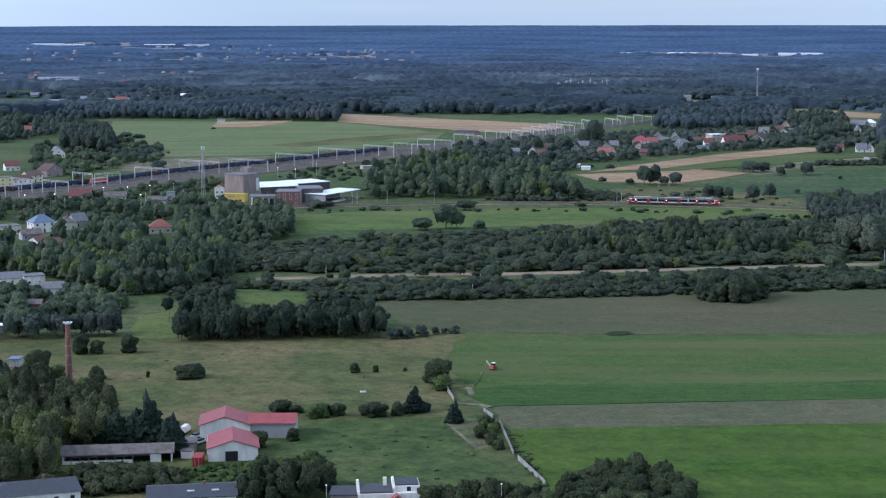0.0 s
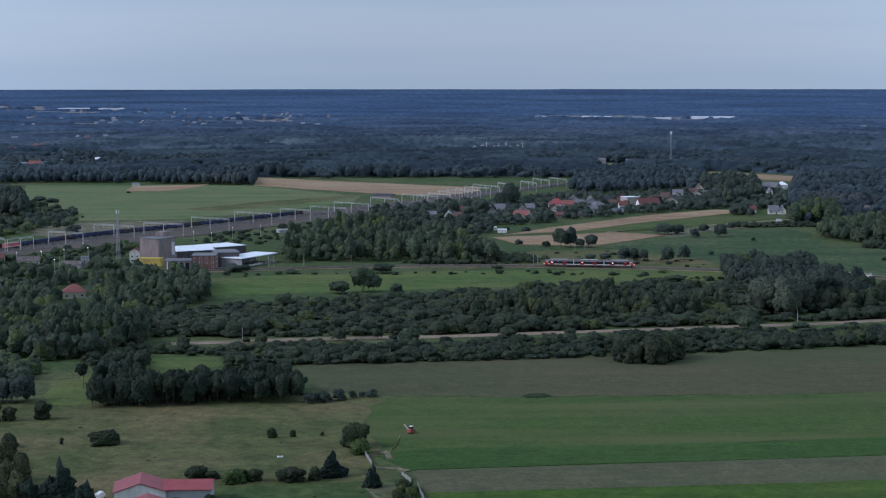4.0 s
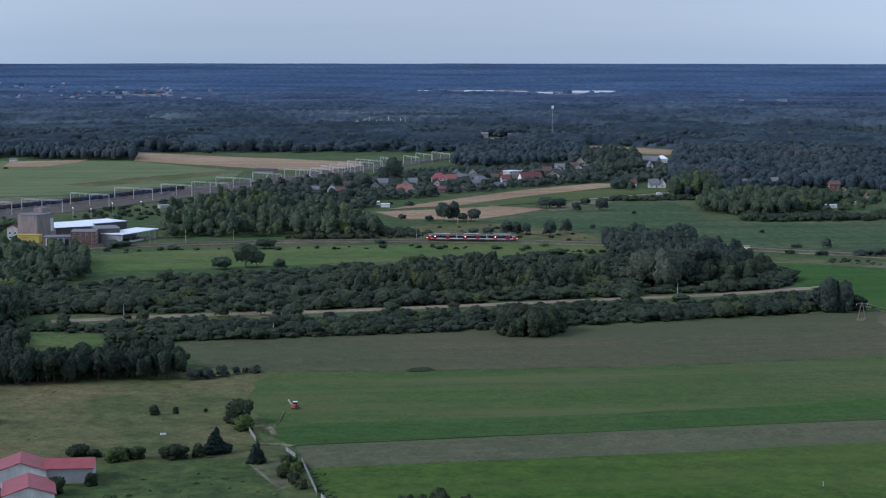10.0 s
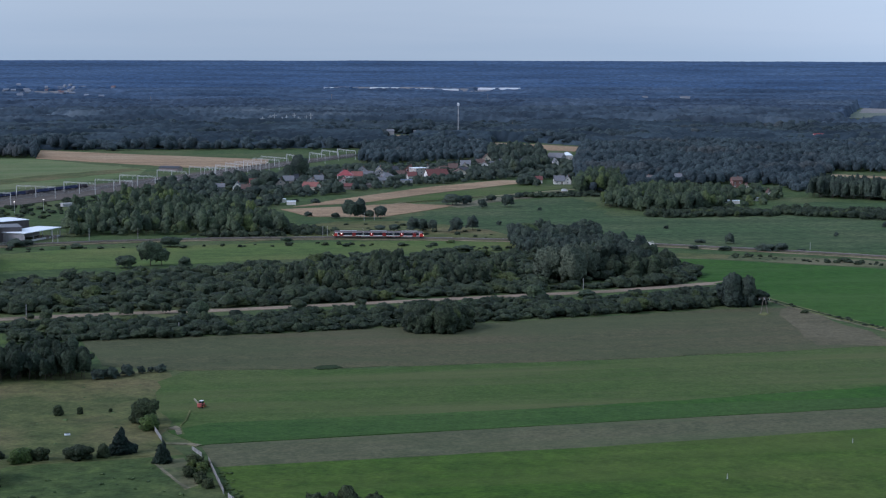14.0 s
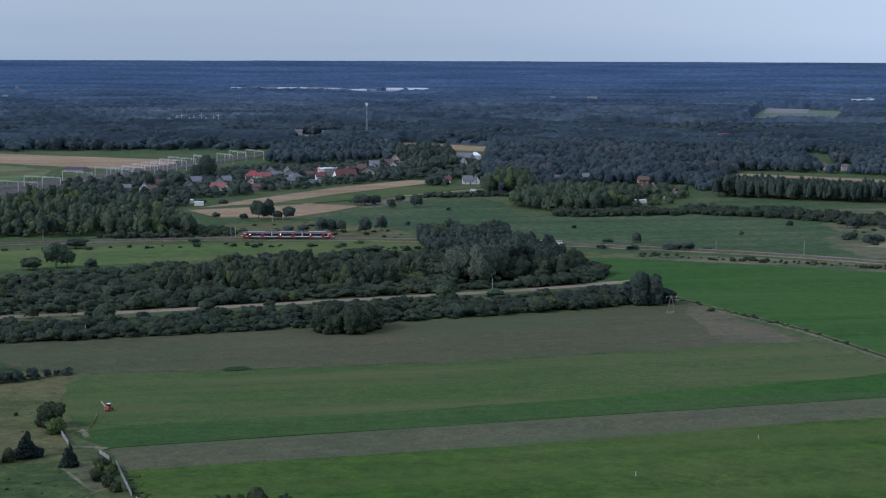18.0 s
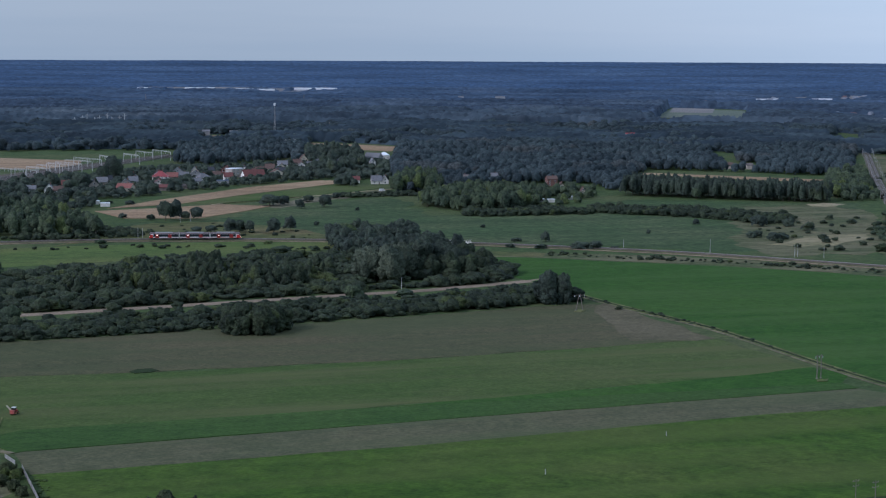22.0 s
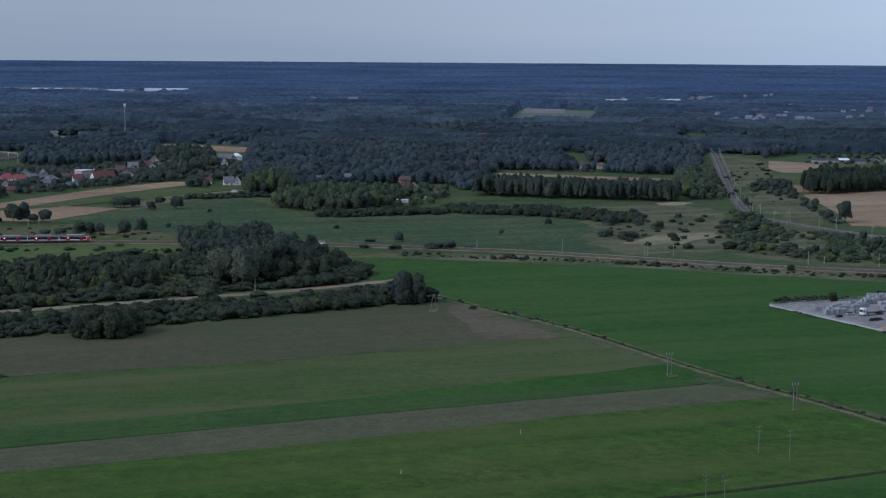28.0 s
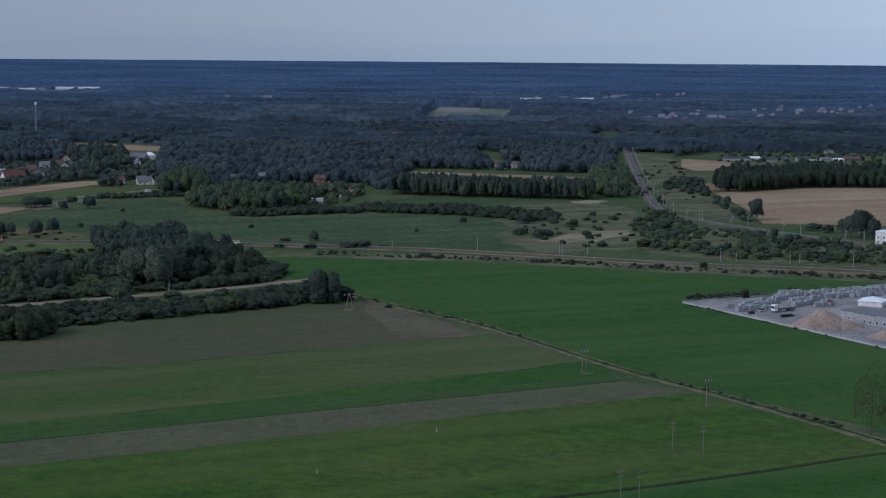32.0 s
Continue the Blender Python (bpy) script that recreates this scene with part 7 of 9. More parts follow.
# ---- builders' yard to the east ----
patch("yard_ground", [(436.5, 702.7), (458.3, 706.6), (487.5, 705.9), (529.4, 707.3), (598.4, 703.8), (459.9, 525.9), (448.8, 567.9), (446.9, 596.0), (444.8, 634.6), (440.6, 664.7)], 0.2, M_GRAVEL, "pale gravel ground of a builders' yard", "yard")
Y = "yard stacks"
M_BLOCK = paint("grey_block", (0.33, 0.335, 0.335), 0.9, 0.2, 0, 0.5)
block = shared("block", boxed(-0.7, -0.62, 0, 0.7, 0.62, 0.62, bevel=0.03), M_BLOCK)
pallet = shared("pallet", boxed(-0.6, -0.6, 0, 0.6, 0.6, 0.14), M_WOODP)


def block_stack(high, name="block_stack"):
    top = thing(name, 0, 0, 0, 0.2, "stack of grey concrete blocks on a pallet", "blocks", Y)
    part_of("pallet", pallet, top)
    for k in range(high):
        part_of("block", block, top, pose(0.02 * (k % 2), 0, 0.14 + k * 0.63, 0, 0, 3 * (k % 3)))
    return top


stack_a, stack_b = block_stack(4), block_stack(3)
rngy = random.Random(9)
placed = 0
rows = (((480.1, 692.2), (492.4, 693.7)), ((486.7, 699.9), (524.2, 704.9)), ((484.5, 682.5), (504.3, 687.1)), ((478.1, 671.1), (493.7, 677.0)), ((444.7, 668.7), (463.0, 669.2)), ((451.0, 675.7), (470.3, 678.0)), ((456.5, 681.3), (469.4, 684.2)), ((509.3, 689.3), (532.6, 693.1)), ((520.8, 697.5), (552.5, 700.7)), ((530.9, 704.5), (571.7, 706.9)), ((495.6, 672.3), (505.2, 674.6)), ((540.4, 698.7), (573.1, 699.7)), ((495.1, 707.2), (508.2, 706.6)))
for a, b in rows:
    a, b = Vector(a), Vector(b)
    n = int((b - a).length / 1.75)
    for k in range(n):
        if rngy.random() < 0.1:
            continue
        for lay in (0, 1):
            p = a.lerp(b, (k + 0.5) / n) + Vector((rngy.uniform(-0.1, 0.1), lay * 1.4 + rngy.uniform(-0.15, 0.15)))
            m = pose(p.x, p.y, 0.2, 0, 0, rngy.uniform(-4, 4))
            if placed == 0:
                stack_a.matrix_basis = m
            elif placed == 1:
                stack_b.matrix_basis = m
            elif placed < 290:
                copy_thing(stack_a if rngy.random() < 0.6 else stack_b, m)
            placed += 1


def slab_stack(w, d, h, label):
    """A bundle of paving slabs or kerbs: layers on two bearers under a strap."""
    top = thing("slab_stack", 0, 0, 0, 0.2, label, "slabs", "slab stacks")
    for x in (-w * 0.3, w * 0.3):
        part("bearer", boxed(x - 0.08, -d / 2, 0, x + 0.08, d / 2, 0.12), M_WOODP, top)
    n = max(3, int(h / 0.4))
    for k in range(n):
        z = 0.12 + k * h / n
        part("slab_layer", boxed(-w / 2 + 0.03 * (k % 2), -d / 2, z, w / 2 - 0.02 * (k % 3), d / 2, z + h / n - 0.04), M_BLOCK, top)
    part("strap", boxed(-0.05, -d / 2 - 0.02, 0.12, 0.05, d / 2 + 0.02, h + 0.14), M_BLACK, top)
    return top


slab_a = slab_stack(3.2, 1.3, 2.0, "strapped stack of pale paving slabs")
slab_b = slab_stack(2.4, 1.6, 1.3, "low strapped stack of grey kerb stones")
done = 0
for a, b in (((463.2, 684.6), (485.4, 686.1)), ((473.5, 692.7), (492.4, 693.7)), ((490.3, 688.3), (514.4, 691.6)), ((495.6, 700.7), (522.9, 703.2)), ((487.0, 667.8), (504.3, 669.0)), ((514.6, 687.3), (548.7, 691.3)), ((524.8, 691.8), (562.1, 694.9)), ((446.7, 681.2), (455.5, 681.7)), ((528.0, 710.0), (567.5, 710.8)), ((535.8, 679.3), (559.6, 678.7))):
    a, b = Vector(a), Vector(b)
    n = max(1, int((b - a).length / 4.0))
    for k in range(n):
        if rngy.random() < 0.15:
            continue
        p = a.lerp(b, (k + 0.5) / n)
        m = pose(p.x, p.y, 0.2, 0, 0, rngy.uniform(-8, 8) + (90 if rngy.random() < 0.2 else 0))
        if done < 2:
            (slab_a, slab_b)[done].matrix_basis = m
        else:
            copy_thing(slab_a if rngy.random() < 0.65 else slab_b, m)
        done += 1


def heap(p, r, h, label, mat, seed, squash=0.8):
    """A heap of loose material with an uneven slope."""
    bm = bmesh.new()
    bmesh.ops.create_grid(bm, x_segments=28, y_segments=28, size=1.0)
    for v in bm.verts:
        d = math.hypot(v.co.x, v.co.y)
        k = noise.noise((v.co.x * 2.2, v.co.y * 2.2, seed)) * 0.16 + noise.noise((v.co.x * 7, v.co.y * 7, seed)) * 0.05
        z = max(0.0, 1.02 - (d * d + 0.03) ** 0.5 * 1.02 + k * (1 - d * 0.6))
        v.co = (v.co.x * r, v.co.y * r * squash, z * h if d < 1.05 else -0.3)
    ob = part("gravel_heap" if mat is M_GRAVEL else "sand_heap", bm, mat)
    ob.matrix_basis = pose(p[0], p[1], 0.2)
    return tagged(ob, label, "heap", "yard heaps")


heap((456.4, 619.9), 15.0, 9.0, "large tan sand heap in the builders' yard", M_SAND, 1.3)
heap((464.7, 613.4), 9, 4.2, "sand heap beside the larger one", M_SAND, 3.7)
heap((480.3, 621.0), 7, 4.4, "pale gravel heap against the hall", M_GRAVEL, 5.1)
heap((463.8, 584.8), 8, 3.6, "tan sand heap by the gate", M_SAND, 8.2)
heap((460.3, 677.9), 6, 2.6, "grey rubble heap among the blocks", M_GRAVEL, 9.4)
heap((487.4, 677.4), 5, 1.8, "grey gravel heap among the blocks", M_GRAVEL, 11.0)
heap((453.8, 702.1), 9, 1.2, "low pale gravel heap", M_GRAVEL, 12.0)
YB = "yard buildings"
house((476.7, 632.9), (478.3, 611.6), 14, 4.6, 5.0, M_GREYW, R_GREY, "light grey yard hall with a grey flat roof", "flat", group=YB, chimney=False, name="yard_hall", category="hall")
house((478.3, 611.6), (488.5, 587.8), 16, 5.2, 6.8, M_GREYW, R_GREY, "long grey yard hall with a pitched roof", group=YB, chimney=False, name="yard_hall", category="hall")
house((510.4, 664.7), (517.7, 656.1), 12, 2.6, 4.4, M_WHITE, R_WHITE, "hall with a bright white roof", "hip", group=YB, chimney=False, name="yard_hall", category="hall", windows=False)


def truck(p, turn):
    top = thing("flatbed_truck", p[0], p[1], turn, 0.2, "white lorry with a dark flatbed trailer", "truck", "yard vehicles")
    cab = part("cab", boxed(4.6, -1.25, 0.6, 6.8, 1.25, 3.7, bevel=0.15), M_TRAINWHITE, top)
    part("windscreen", boxed(6.75, -1.05, 1.9, 6.86, 1.05, 2.9, bevel=0.03), M_GLASS, cab)
    for y in (-1.27, 1.24):
        part("side_window", boxed(5.7, y, 1.9, 6.5, y + 0.03, 2.7), M_GLASS, cab)
    part("trailer_bed", boxed(-7.2, -1.25, 1.15, 4.5, 1.25, 1.45, bevel=0.04), M_BLACK, top)
    part("headboard", boxed(4.2, -1.25, 1.45, 4.4, 1.25, 2.8), M_BLACK, top)
    for x in (-6.2, -4.9, -3.6, 2.8, 5.8):
        for y in (-1.05, 1.05):
            wheel = part("wheel", tube(bmesh.new(), (x, y - 0.18, 0.5), (x, y + 0.18, 0.5), 0.5, sides=12), M_TYRE, top)
            part("rim", tube(bmesh.new(), (x, y - 0.2, 0.5), (x, y + 0.2, 0.5), 0.25, sides=8), M_STEEL, wheel)


truck((466.0, 662.5), 190)
car((459.8, 648.3), 10, M_DARKCAR := paint("maroon_car_paint", (0.1, 0.02, 0.025), 0.3, 0.5, 0, 0.2), "dark maroon car beside the sand heap", group="yard vehicles")
car((456.4, 647.8), 15, M_BLACK, "black car beside the sand heap", group="yard vehicles")
car((448.0, 661.9), 30, M_BLACK, "black car at the edge of the yard", group="yard vehicles")
car((488.6, 642.7), 20, M_BLACK, "dark car beside the white hall", group="yard vehicles")
car((456.5, 666.1), 10, M_STEEL, "grey car at the edge of the yard", group="yard vehicles")


def forklift(p, turn):
    top = thing("forklift", p[0], p[1], turn, 0.2, "orange forklift between block stacks", "forklift", "yard vehicles")
    body = part("body", boxed(-1.2, -0.6, 0.3, 0.8, 0.6, 1.2, bevel=0.1), M_ORANGE, top)
    part("guard", boxed(-0.8, -0.55, 2.1, 0.6, 0.55, 2.2), M_BLACK, body)
    for x in (-0.8, 0.6):
        for y in (-0.5, 0.5):
            part("guard_post", boxed(x - 0.05, y - 0.05, 1.2, x + 0.05, y + 0.05, 2.1), M_BLACK, body)
    part("mast", boxed(0.85, -0.4, 0.1, 1.0, 0.4, 2.6), M_BLACK, top)
    for x in (-0.8, 0.5):
        for y in (-0.6, 0.6):
            part("wheel", tube(bmesh.new(), (x, y - 0.12, 0.3), (x, y + 0.12, 0.3), 0.3, sides=10), M_TYRE, top)


forklift((479.6, 686.3), 30)
forklift((499.8, 672.7), 100)


def wire_fence(pts, h, label):
    """Yard fence: a low concrete base with posts and rails."""
    for a, b in zip(pts[:-1], pts[1:]):
        top, w = frame_between("yard_fence", a, b, label, "fence", "yard fences")
        part("base", boxed(0, -0.1, -0.2, w, 0.1, 0.85), M_CONC, top)
        n = max(1, int(w / 2.5))
        post = shared("post", boxed(-0.05, -0.05, 0, 0.05, 0.05, h), M_WOODP)
        for k in range(n + 1):
            part_of("post", post, top, pose(k * w / n, 0, 0))
        for z in (0.75, h * 0.62, h - 0.08):
            part("rail", boxed(0, -0.02, z, w, 0.02, z + 0.07), M_STEEL, top)


wire_fence([(436.0, 702.9), (439.6, 663.2), (441.9, 630.6), (444.2, 592.3), (446.2, 564.5), (448.1, 538.5)], 1.6, "low yard fence on a concrete base")
wire_fence([(436.0, 702.9), (488.7, 707.6), (532.0, 710.7), (591.5, 713.3)], 1.6, "rear yard fence of posts and rails")
grove("yard_fence_weeds", [(432.5, 698.2), (436.7, 658.9), (439.2, 626.6), (441.5, 588.7), (444.6, 548.1), (448.0, 552.4), (444.2, 592.3), (441.9, 630.6), (439.6, 663.2), (438.5, 705.9)], 4.2, (0.3, 1.0), (0.8, 2.2), ["shrub"], "low", L_DARK, "weeds along the yard fence", 81)
grove("yard_back_weeds", [(441.8, 708.7), (450.1, 722.1), (466.5, 724.5), (485.2, 717.4), (491.0, 711.0), (470.5, 710.2)], 3, (0.6, 1.8), (1.5, 3), ["shrub"], "low", L_SHRUB, "weeds behind the yard", 82)

# ---- woods ----
def sector(lo, hi, spacing, seed):
    """Jittered points in the view's sector between two distances."""
    rng = np.random.default_rng(seed)
    gx, gy = np.meshgrid(np.arange(-hi * 0.32, hi * 0.68, spacing), np.arange(lo * 0.72, hi, spacing))
    gx, gy = gx.ravel(), gy.ravel()
    gx = gx + rng.uniform(-0.45, 0.45, len(gx)) * spacing
    gy = gy + rng.uniform(-0.45, 0.45, len(gy)) * spacing
    r, a = np.hypot(gx, gy), np.degrees(np.arctan2(gx, gy))
    ok = (r > lo) & (r < hi) & (a > -17) & (a < 41)
    return gx[ok], gy[ok], rng


OPEN = [
    [(-661, 2038), (-804, 2481), (-598, 2511), (-523, 2410), (-480, 2193)],
    [(-826, 2550), (-901, 2783), (-643, 2777), (-572, 2617), (-607, 2546)],
    [(-125, 1953), (-129, 2123), (-16, 2038), (141, 1898), (117, 1718)],
    [(390, 1947), (452, 2226), (508, 2177), (549, 2104), (498, 1933)],
    [(307, 2216), (342, 2458), (381, 2436), (343, 2212)],
    [(1084, 2579), (1484, 3422), (1597, 3274), (1431, 2897), (1226, 2545)],
    [(1121, 2060), (1284, 2325), (1291, 2266), (1089, 1899)],
    [(915, 1494), (1114, 1815), (1389, 1685), (1140, 1381)],
    [(430, 4218), (449, 4328), (938, 4231), (918, 4139)],
    [(1736, 3501), (1808, 3646), (2029, 3676), (2168, 3563), (2092, 3438)],
    [(-1060, 4406), (-1082, 4498), (-870, 4548), (-616, 4540), (-597, 4400), (-757, 4323), (-847, 4427)],
    [(-739, 3107), (-773, 3274), (-686, 3243), (-652, 3079)],
    [(-659, 3982), (-685, 4141), (-600, 4166), (-577, 4008)],
    [(-328, 4095), (-343, 4281), (-149, 4366), (-145, 4255), (-247, 4098)],
]
xs, ys, rng = sector(2080, 2720, 16.5, 11)
ok = np.ones(len(xs), bool)
for o in OPEN:
    ok &= ~inside(xs, ys, o)
xs, ys = xs[ok], ys[ok]
belt = np.array([noise.noise((x / 60, y / 120, 7.7)) for x, y in zip(xs, ys)])
hs = rng.uniform(8, 14, len(xs)) * (1 + 0.55 * np.clip(belt, -0.8, 0.8))
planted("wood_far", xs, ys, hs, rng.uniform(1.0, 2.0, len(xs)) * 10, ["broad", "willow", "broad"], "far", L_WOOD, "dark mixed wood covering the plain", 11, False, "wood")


def canopy(name, lo, hi, dr, da, height, leaves, label, seed):
    """The closed canopy of a far wood as one uneven sheet that comes down to the ground at its clearings and is cut low
    on the camera's side of far houses.
    """
    rng = np.random.default_rng(seed)
    rr = np.arange(lo, hi + dr, dr)
    aa = np.radians(np.arange(-17, 41, math.degrees(da / hi)))
    A, R = np.meshgrid(aa, rr)
    A = A + rng.uniform(-0.3, 0.3, A.shape) * da / hi
    R = np.clip(R + rng.uniform(-0.3, 0.3, R.shape) * dr, lo - 30, 4950)
    X, Y = R * np.sin(A), R * np.cos(A)
    open_ = np.zeros(X.size, bool)
    for o in OPEN:
        open_ |= inside(X.ravel(), Y.ravel(), o)
    copse = np.array([noise.noise((a * 3600 / 45, r / 40, 3.3)) for a, r in zip(A.ravel(), R.ravel())])
    open_ = (open_ & ((copse < 0.0) | (R.ravel() < 3900))).reshape(X.shape)
    # stands follow arcs round the camera, so their edges look level
    stand = np.tanh(5.0 * np.array([noise.noise((a * 3600 / 260, r / 55, seed)) for a, r in zip(A.ravel(), R.ravel())])).reshape(X.shape)
    gap = np.array([noise.noise((a * 3600 / 240, r / 110, seed + 5.5)) for a, r in zip(A.ravel(), R.ravel())]).reshape(X.shape)
    full = np.clip(0.25 + (0.42 - gap) * 7.0, 0.25, 1.0)
    calm = np.clip((4900 - R) / 700, 0.12, 1.0)
    for cx, cy, sx, sy, _ in CLUSTERS:
        cr, ca = math.hypot(cx, cy), math.atan2(cx, cy)
        if cr < 3900:
            full = full * (1 - 0.66 * np.exp(-((A - ca) * cr / (sx * 1.3)) ** 2 - ((R - cr + 60) / (sy * 1.2 + 90)) ** 2))
    stand, full = stand * calm, 1 - (1 - full) * calm
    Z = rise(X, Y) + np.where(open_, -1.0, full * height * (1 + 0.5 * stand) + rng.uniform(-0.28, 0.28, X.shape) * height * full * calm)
    for tx, ty in TOWN:
        tr, ta = math.hypot(tx, ty), math.atan2(tx, ty)
        if lo - 80 < tr < hi + 80:
            near = (np.abs((A - ta) * tr) < 12) & (R > tr - 50) & (R < tr + 8)
            Z[near] = np.minimum(Z[near], rise(X[near], Y[near]) + 2.5)
    Z[0] = rise(X[0], Y[0]) - 1.0
    nr, na = X.shape
    idx = np.arange(nr * na).reshape(nr, na)
    q = np.stack([idx[:-1, :-1], idx[:-1, 1:], idx[1:, 1:], idx[1:, :-1]], -1).reshape(-1, 4)
    me = flat_mesh(name, np.stack([X, Y, Z], -1).reshape(-1, 3), [(q, 0)], [leaves], True)
    return tagged(new(name, me), label, "wood", kind="stuff")


canopy("wood_roof", 2110, 2700, 5.5, 5.0, 9.0, L_NEARC, "closed dark canopy of the mixed wood, blued by haze", 15)
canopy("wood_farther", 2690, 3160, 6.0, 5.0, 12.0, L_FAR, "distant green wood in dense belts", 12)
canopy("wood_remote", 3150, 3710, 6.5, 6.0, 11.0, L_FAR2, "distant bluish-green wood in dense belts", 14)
canopy("wood_distant", 3700, 4260, 7.0, 7.0, 6.5, L_MIDB, "wood in long belts before the skyline, blued by haze", 17)
canopy("wood_skyline", 4250, 4950, 8.0, 7.0, 5.0, L_BLUE, "wood along the skyline, blue-grey with haze", 13)


# the thicket between the fields and the railway
grove("thicket_south", [(-115.6, 717.6), (-122.1, 759.0), (-26.1, 758), (33.4, 763.5), (101.1, 774.5), (156.0, 784), (218.7, 794), (274.7, 809), (290.9, 789.7), (257.0, 759.8), (174.9, 742.5), (95.8, 728), (-1.6, 717), (-47.7, 714.3)], 4.3, (2.2, 6.0), (4.5, 8.5), ["shrub", "shrub", "broad"], "low", L_SHRUB, "dense belt of green willow scrub along the path", 21, holes=[[(-90.5, 694.7), (-93.5, 747.4), (-59.3, 741.0), (-53.5, 712.6)]])
grove("thicket_north", [(-128.2, 798.3), (-112.2, 869.6), (-59.6, 904.0), (-1.5, 922.9), (80.2, 955.2), (133.3, 968.5), (195.0, 978.8), (287.9, 956.9), (291.7, 870.4), (273.4, 843.8), (222, 831.5), (167, 821.0), (108.5, 810.5), (36.5, 799), (-27.2, 794.5)], 5.7, (2.4, 7.0), (5.5, 10.5), ["shrub", "shrub", "broad"], "low", L_SHRUB, "dense dark green scrub between path and railway", 22,
      holes=[[(196.2, 838.3), (203.4, 856.4), (271.8, 861.9), (270.7, 848.7)]])
grove("path_bushes", [(-84.7, 764.2), (-85.7, 773.9), (-27.0, 785.0), (34.7, 789.6), (104.8, 800.8), (150.1, 809.1), (149.1, 803.5), (103.8, 793.6), (34.3, 782.7), (-26.7, 776.5)], 15, (2.5, 6.5), (4, 7.5), ["shrub", "broad"], "mid", L_SHRUB, "loose bushes along the pale path", 41)
grove("alder_row", [(47.5, 830.1), (53.1, 876.5), (98.7, 891.9), (180.0, 903.3), (195.7, 889.2), (168.3, 844.5), (109.0, 832.8)], 6.5, (6, 11), (5, 7), ["tall", "broad"], "low", L_SHRUB, "row of dark alders in the thicket", 23)
grove("alder_clump", [(115.0, 878.3), (122.5, 923.8), (139.4, 921.4), (133.9, 875.5)], 6, (11, 14), (6, 8), ["broad", "tall"], "mid", L_SHRUB, "clump of taller dark alders above the scrub", 31)
grove("alder_mound", [(205, 880), (214, 925), (282, 946), (289, 890), (268, 862), (236, 868)], 6, (7, 14), (6, 10), ["broad", "broad", "shrub"], "mid", L_SHRUB, "mound of tall dark alders at the end of the thicket", 92)
grove("round_copse", [(109.2, 718.4), (115.8, 732.7), (129.2, 737.0), (136.4, 726.5), (135.9, 715.9), (126.9, 709.7), (114.9, 711.5)], 5.4, (8.5, 12.5), (8.5, 12), ["broad", "broad", "shrub"], "near", L_SHRUB, "round dark copse standing alone at the field's edge", 32)
grove("wood_by_works", [(-51.8, 1122.7), (-51.3, 1247.0), (-1.9, 1417.6), (33.6, 1338.5), (73.1, 1254.4), (89.7, 1146.4), (90.3, 1107.6), (28.2, 1122.0)], 7.2, (5, 16), (5.5, 10), ["broad", "tall", "tall"], "low", L_BROAD, "tall dark grove beside the railway", 24)
grove("wood_by_yard", [(2.7, 1390.3), (8, 1558), (61, 1584), (110.1, 1474.0), (108.9, 1337.7), (74.6, 1281.1), (34.1, 1358.6)], 10, (4.5, 9), (6, 9), ["broad", "broad", "tall"], "low", L_DARK, "trees between the railway and the village", 33, holes=[[(55.2, 1379.1), (65, 1557), (106, 1556), (94.6, 1389.3)]])
grove("wood_west", [(-227.0, 805.9), (-251.0, 892.7), (-190.1, 915.0), (-153.2, 951.2), (-131.9, 1033.2), (-92.8, 1018.2), (-81.4, 926.0), (-106.8, 880.6), (-98.4, 766.8), (-118.6, 732.2), (-134.9, 727.8), (-146.1, 735.4), (-173.5, 770.6)], 6, (5, 12.5), (5, 9), ["broad", "tall", "broad"], "low", L_BROAD, "dense mixed wood beside the town", 25, holes=[[(-153.1, 859.7), (-171.9, 977.3), (-153.4, 977.1), (-135.3, 859.6)], [(-104.6, 805.1), (-109.8, 880.6), (-92.2, 880.5), (-87.7, 810.4)], [(-220.1, 820.7), (-226.9, 903.8), (-199.8, 903.5), (-186.6, 855.9)]])
grove("wood_birch", [(-139.7, 754.1), (-142.5, 784.0), (-102.8, 801.4), (-97.0, 780.3), (-98.0, 763.5)], 5, (12, 16), (5, 7), ["tall"], "mid", L_BROAD, "stand of slim grey-green birches", 34)
grove("town_trees_rail", [(-260.5, 927.4), (-305.7, 1091.1), (-244.0, 1090.5), (-166.3, 1103.2), (-134.9, 1057.5), (-130.0, 1018.5), (-152.4, 946.2), (-190.1, 915.0)], 11, (5, 11), (6, 9), ["broad", "broad", "tall"], "low", L_BROAD, "garden trees between houses and the railway", 35, holes=[[(-247.9, 881.6), (-276.0, 983.5), (-204.0, 982.9), (-187.8, 903.5)], [(-156.8, 881.0), (-173.8, 988.0), (-155.1, 987.9), (-138.6, 880.8)], [(-236.9, 1058.4), (-251.2, 1131.7), (-176.8, 1123.9), (-167.5, 1064.0)]])
grove("gardens_west", [(-178.7, 630.6), (-211.1, 748.2), (-178.1, 735.6), (-165.0, 743.2), (-142.2, 727.8), (-127.8, 694.9), (-131.7, 678.9), (-155.6, 679.0)], 6, (4, 8), (5, 8), ["shrub", "broad", "shrub"], "low", L_BROAD, "overgrown green gardens and fruit trees", 36)
grove("alder_hedge", [(-177.1, 625.0), (-181.8, 642.1), (-147.9, 644.3), (-125.2, 644.2), (-123.0, 632.6)], 5, (7.5, 9.5), (5, 7), ["broad", "tall"], "mid", L_DARK, "long clipped-looking row of dark trees", 37)
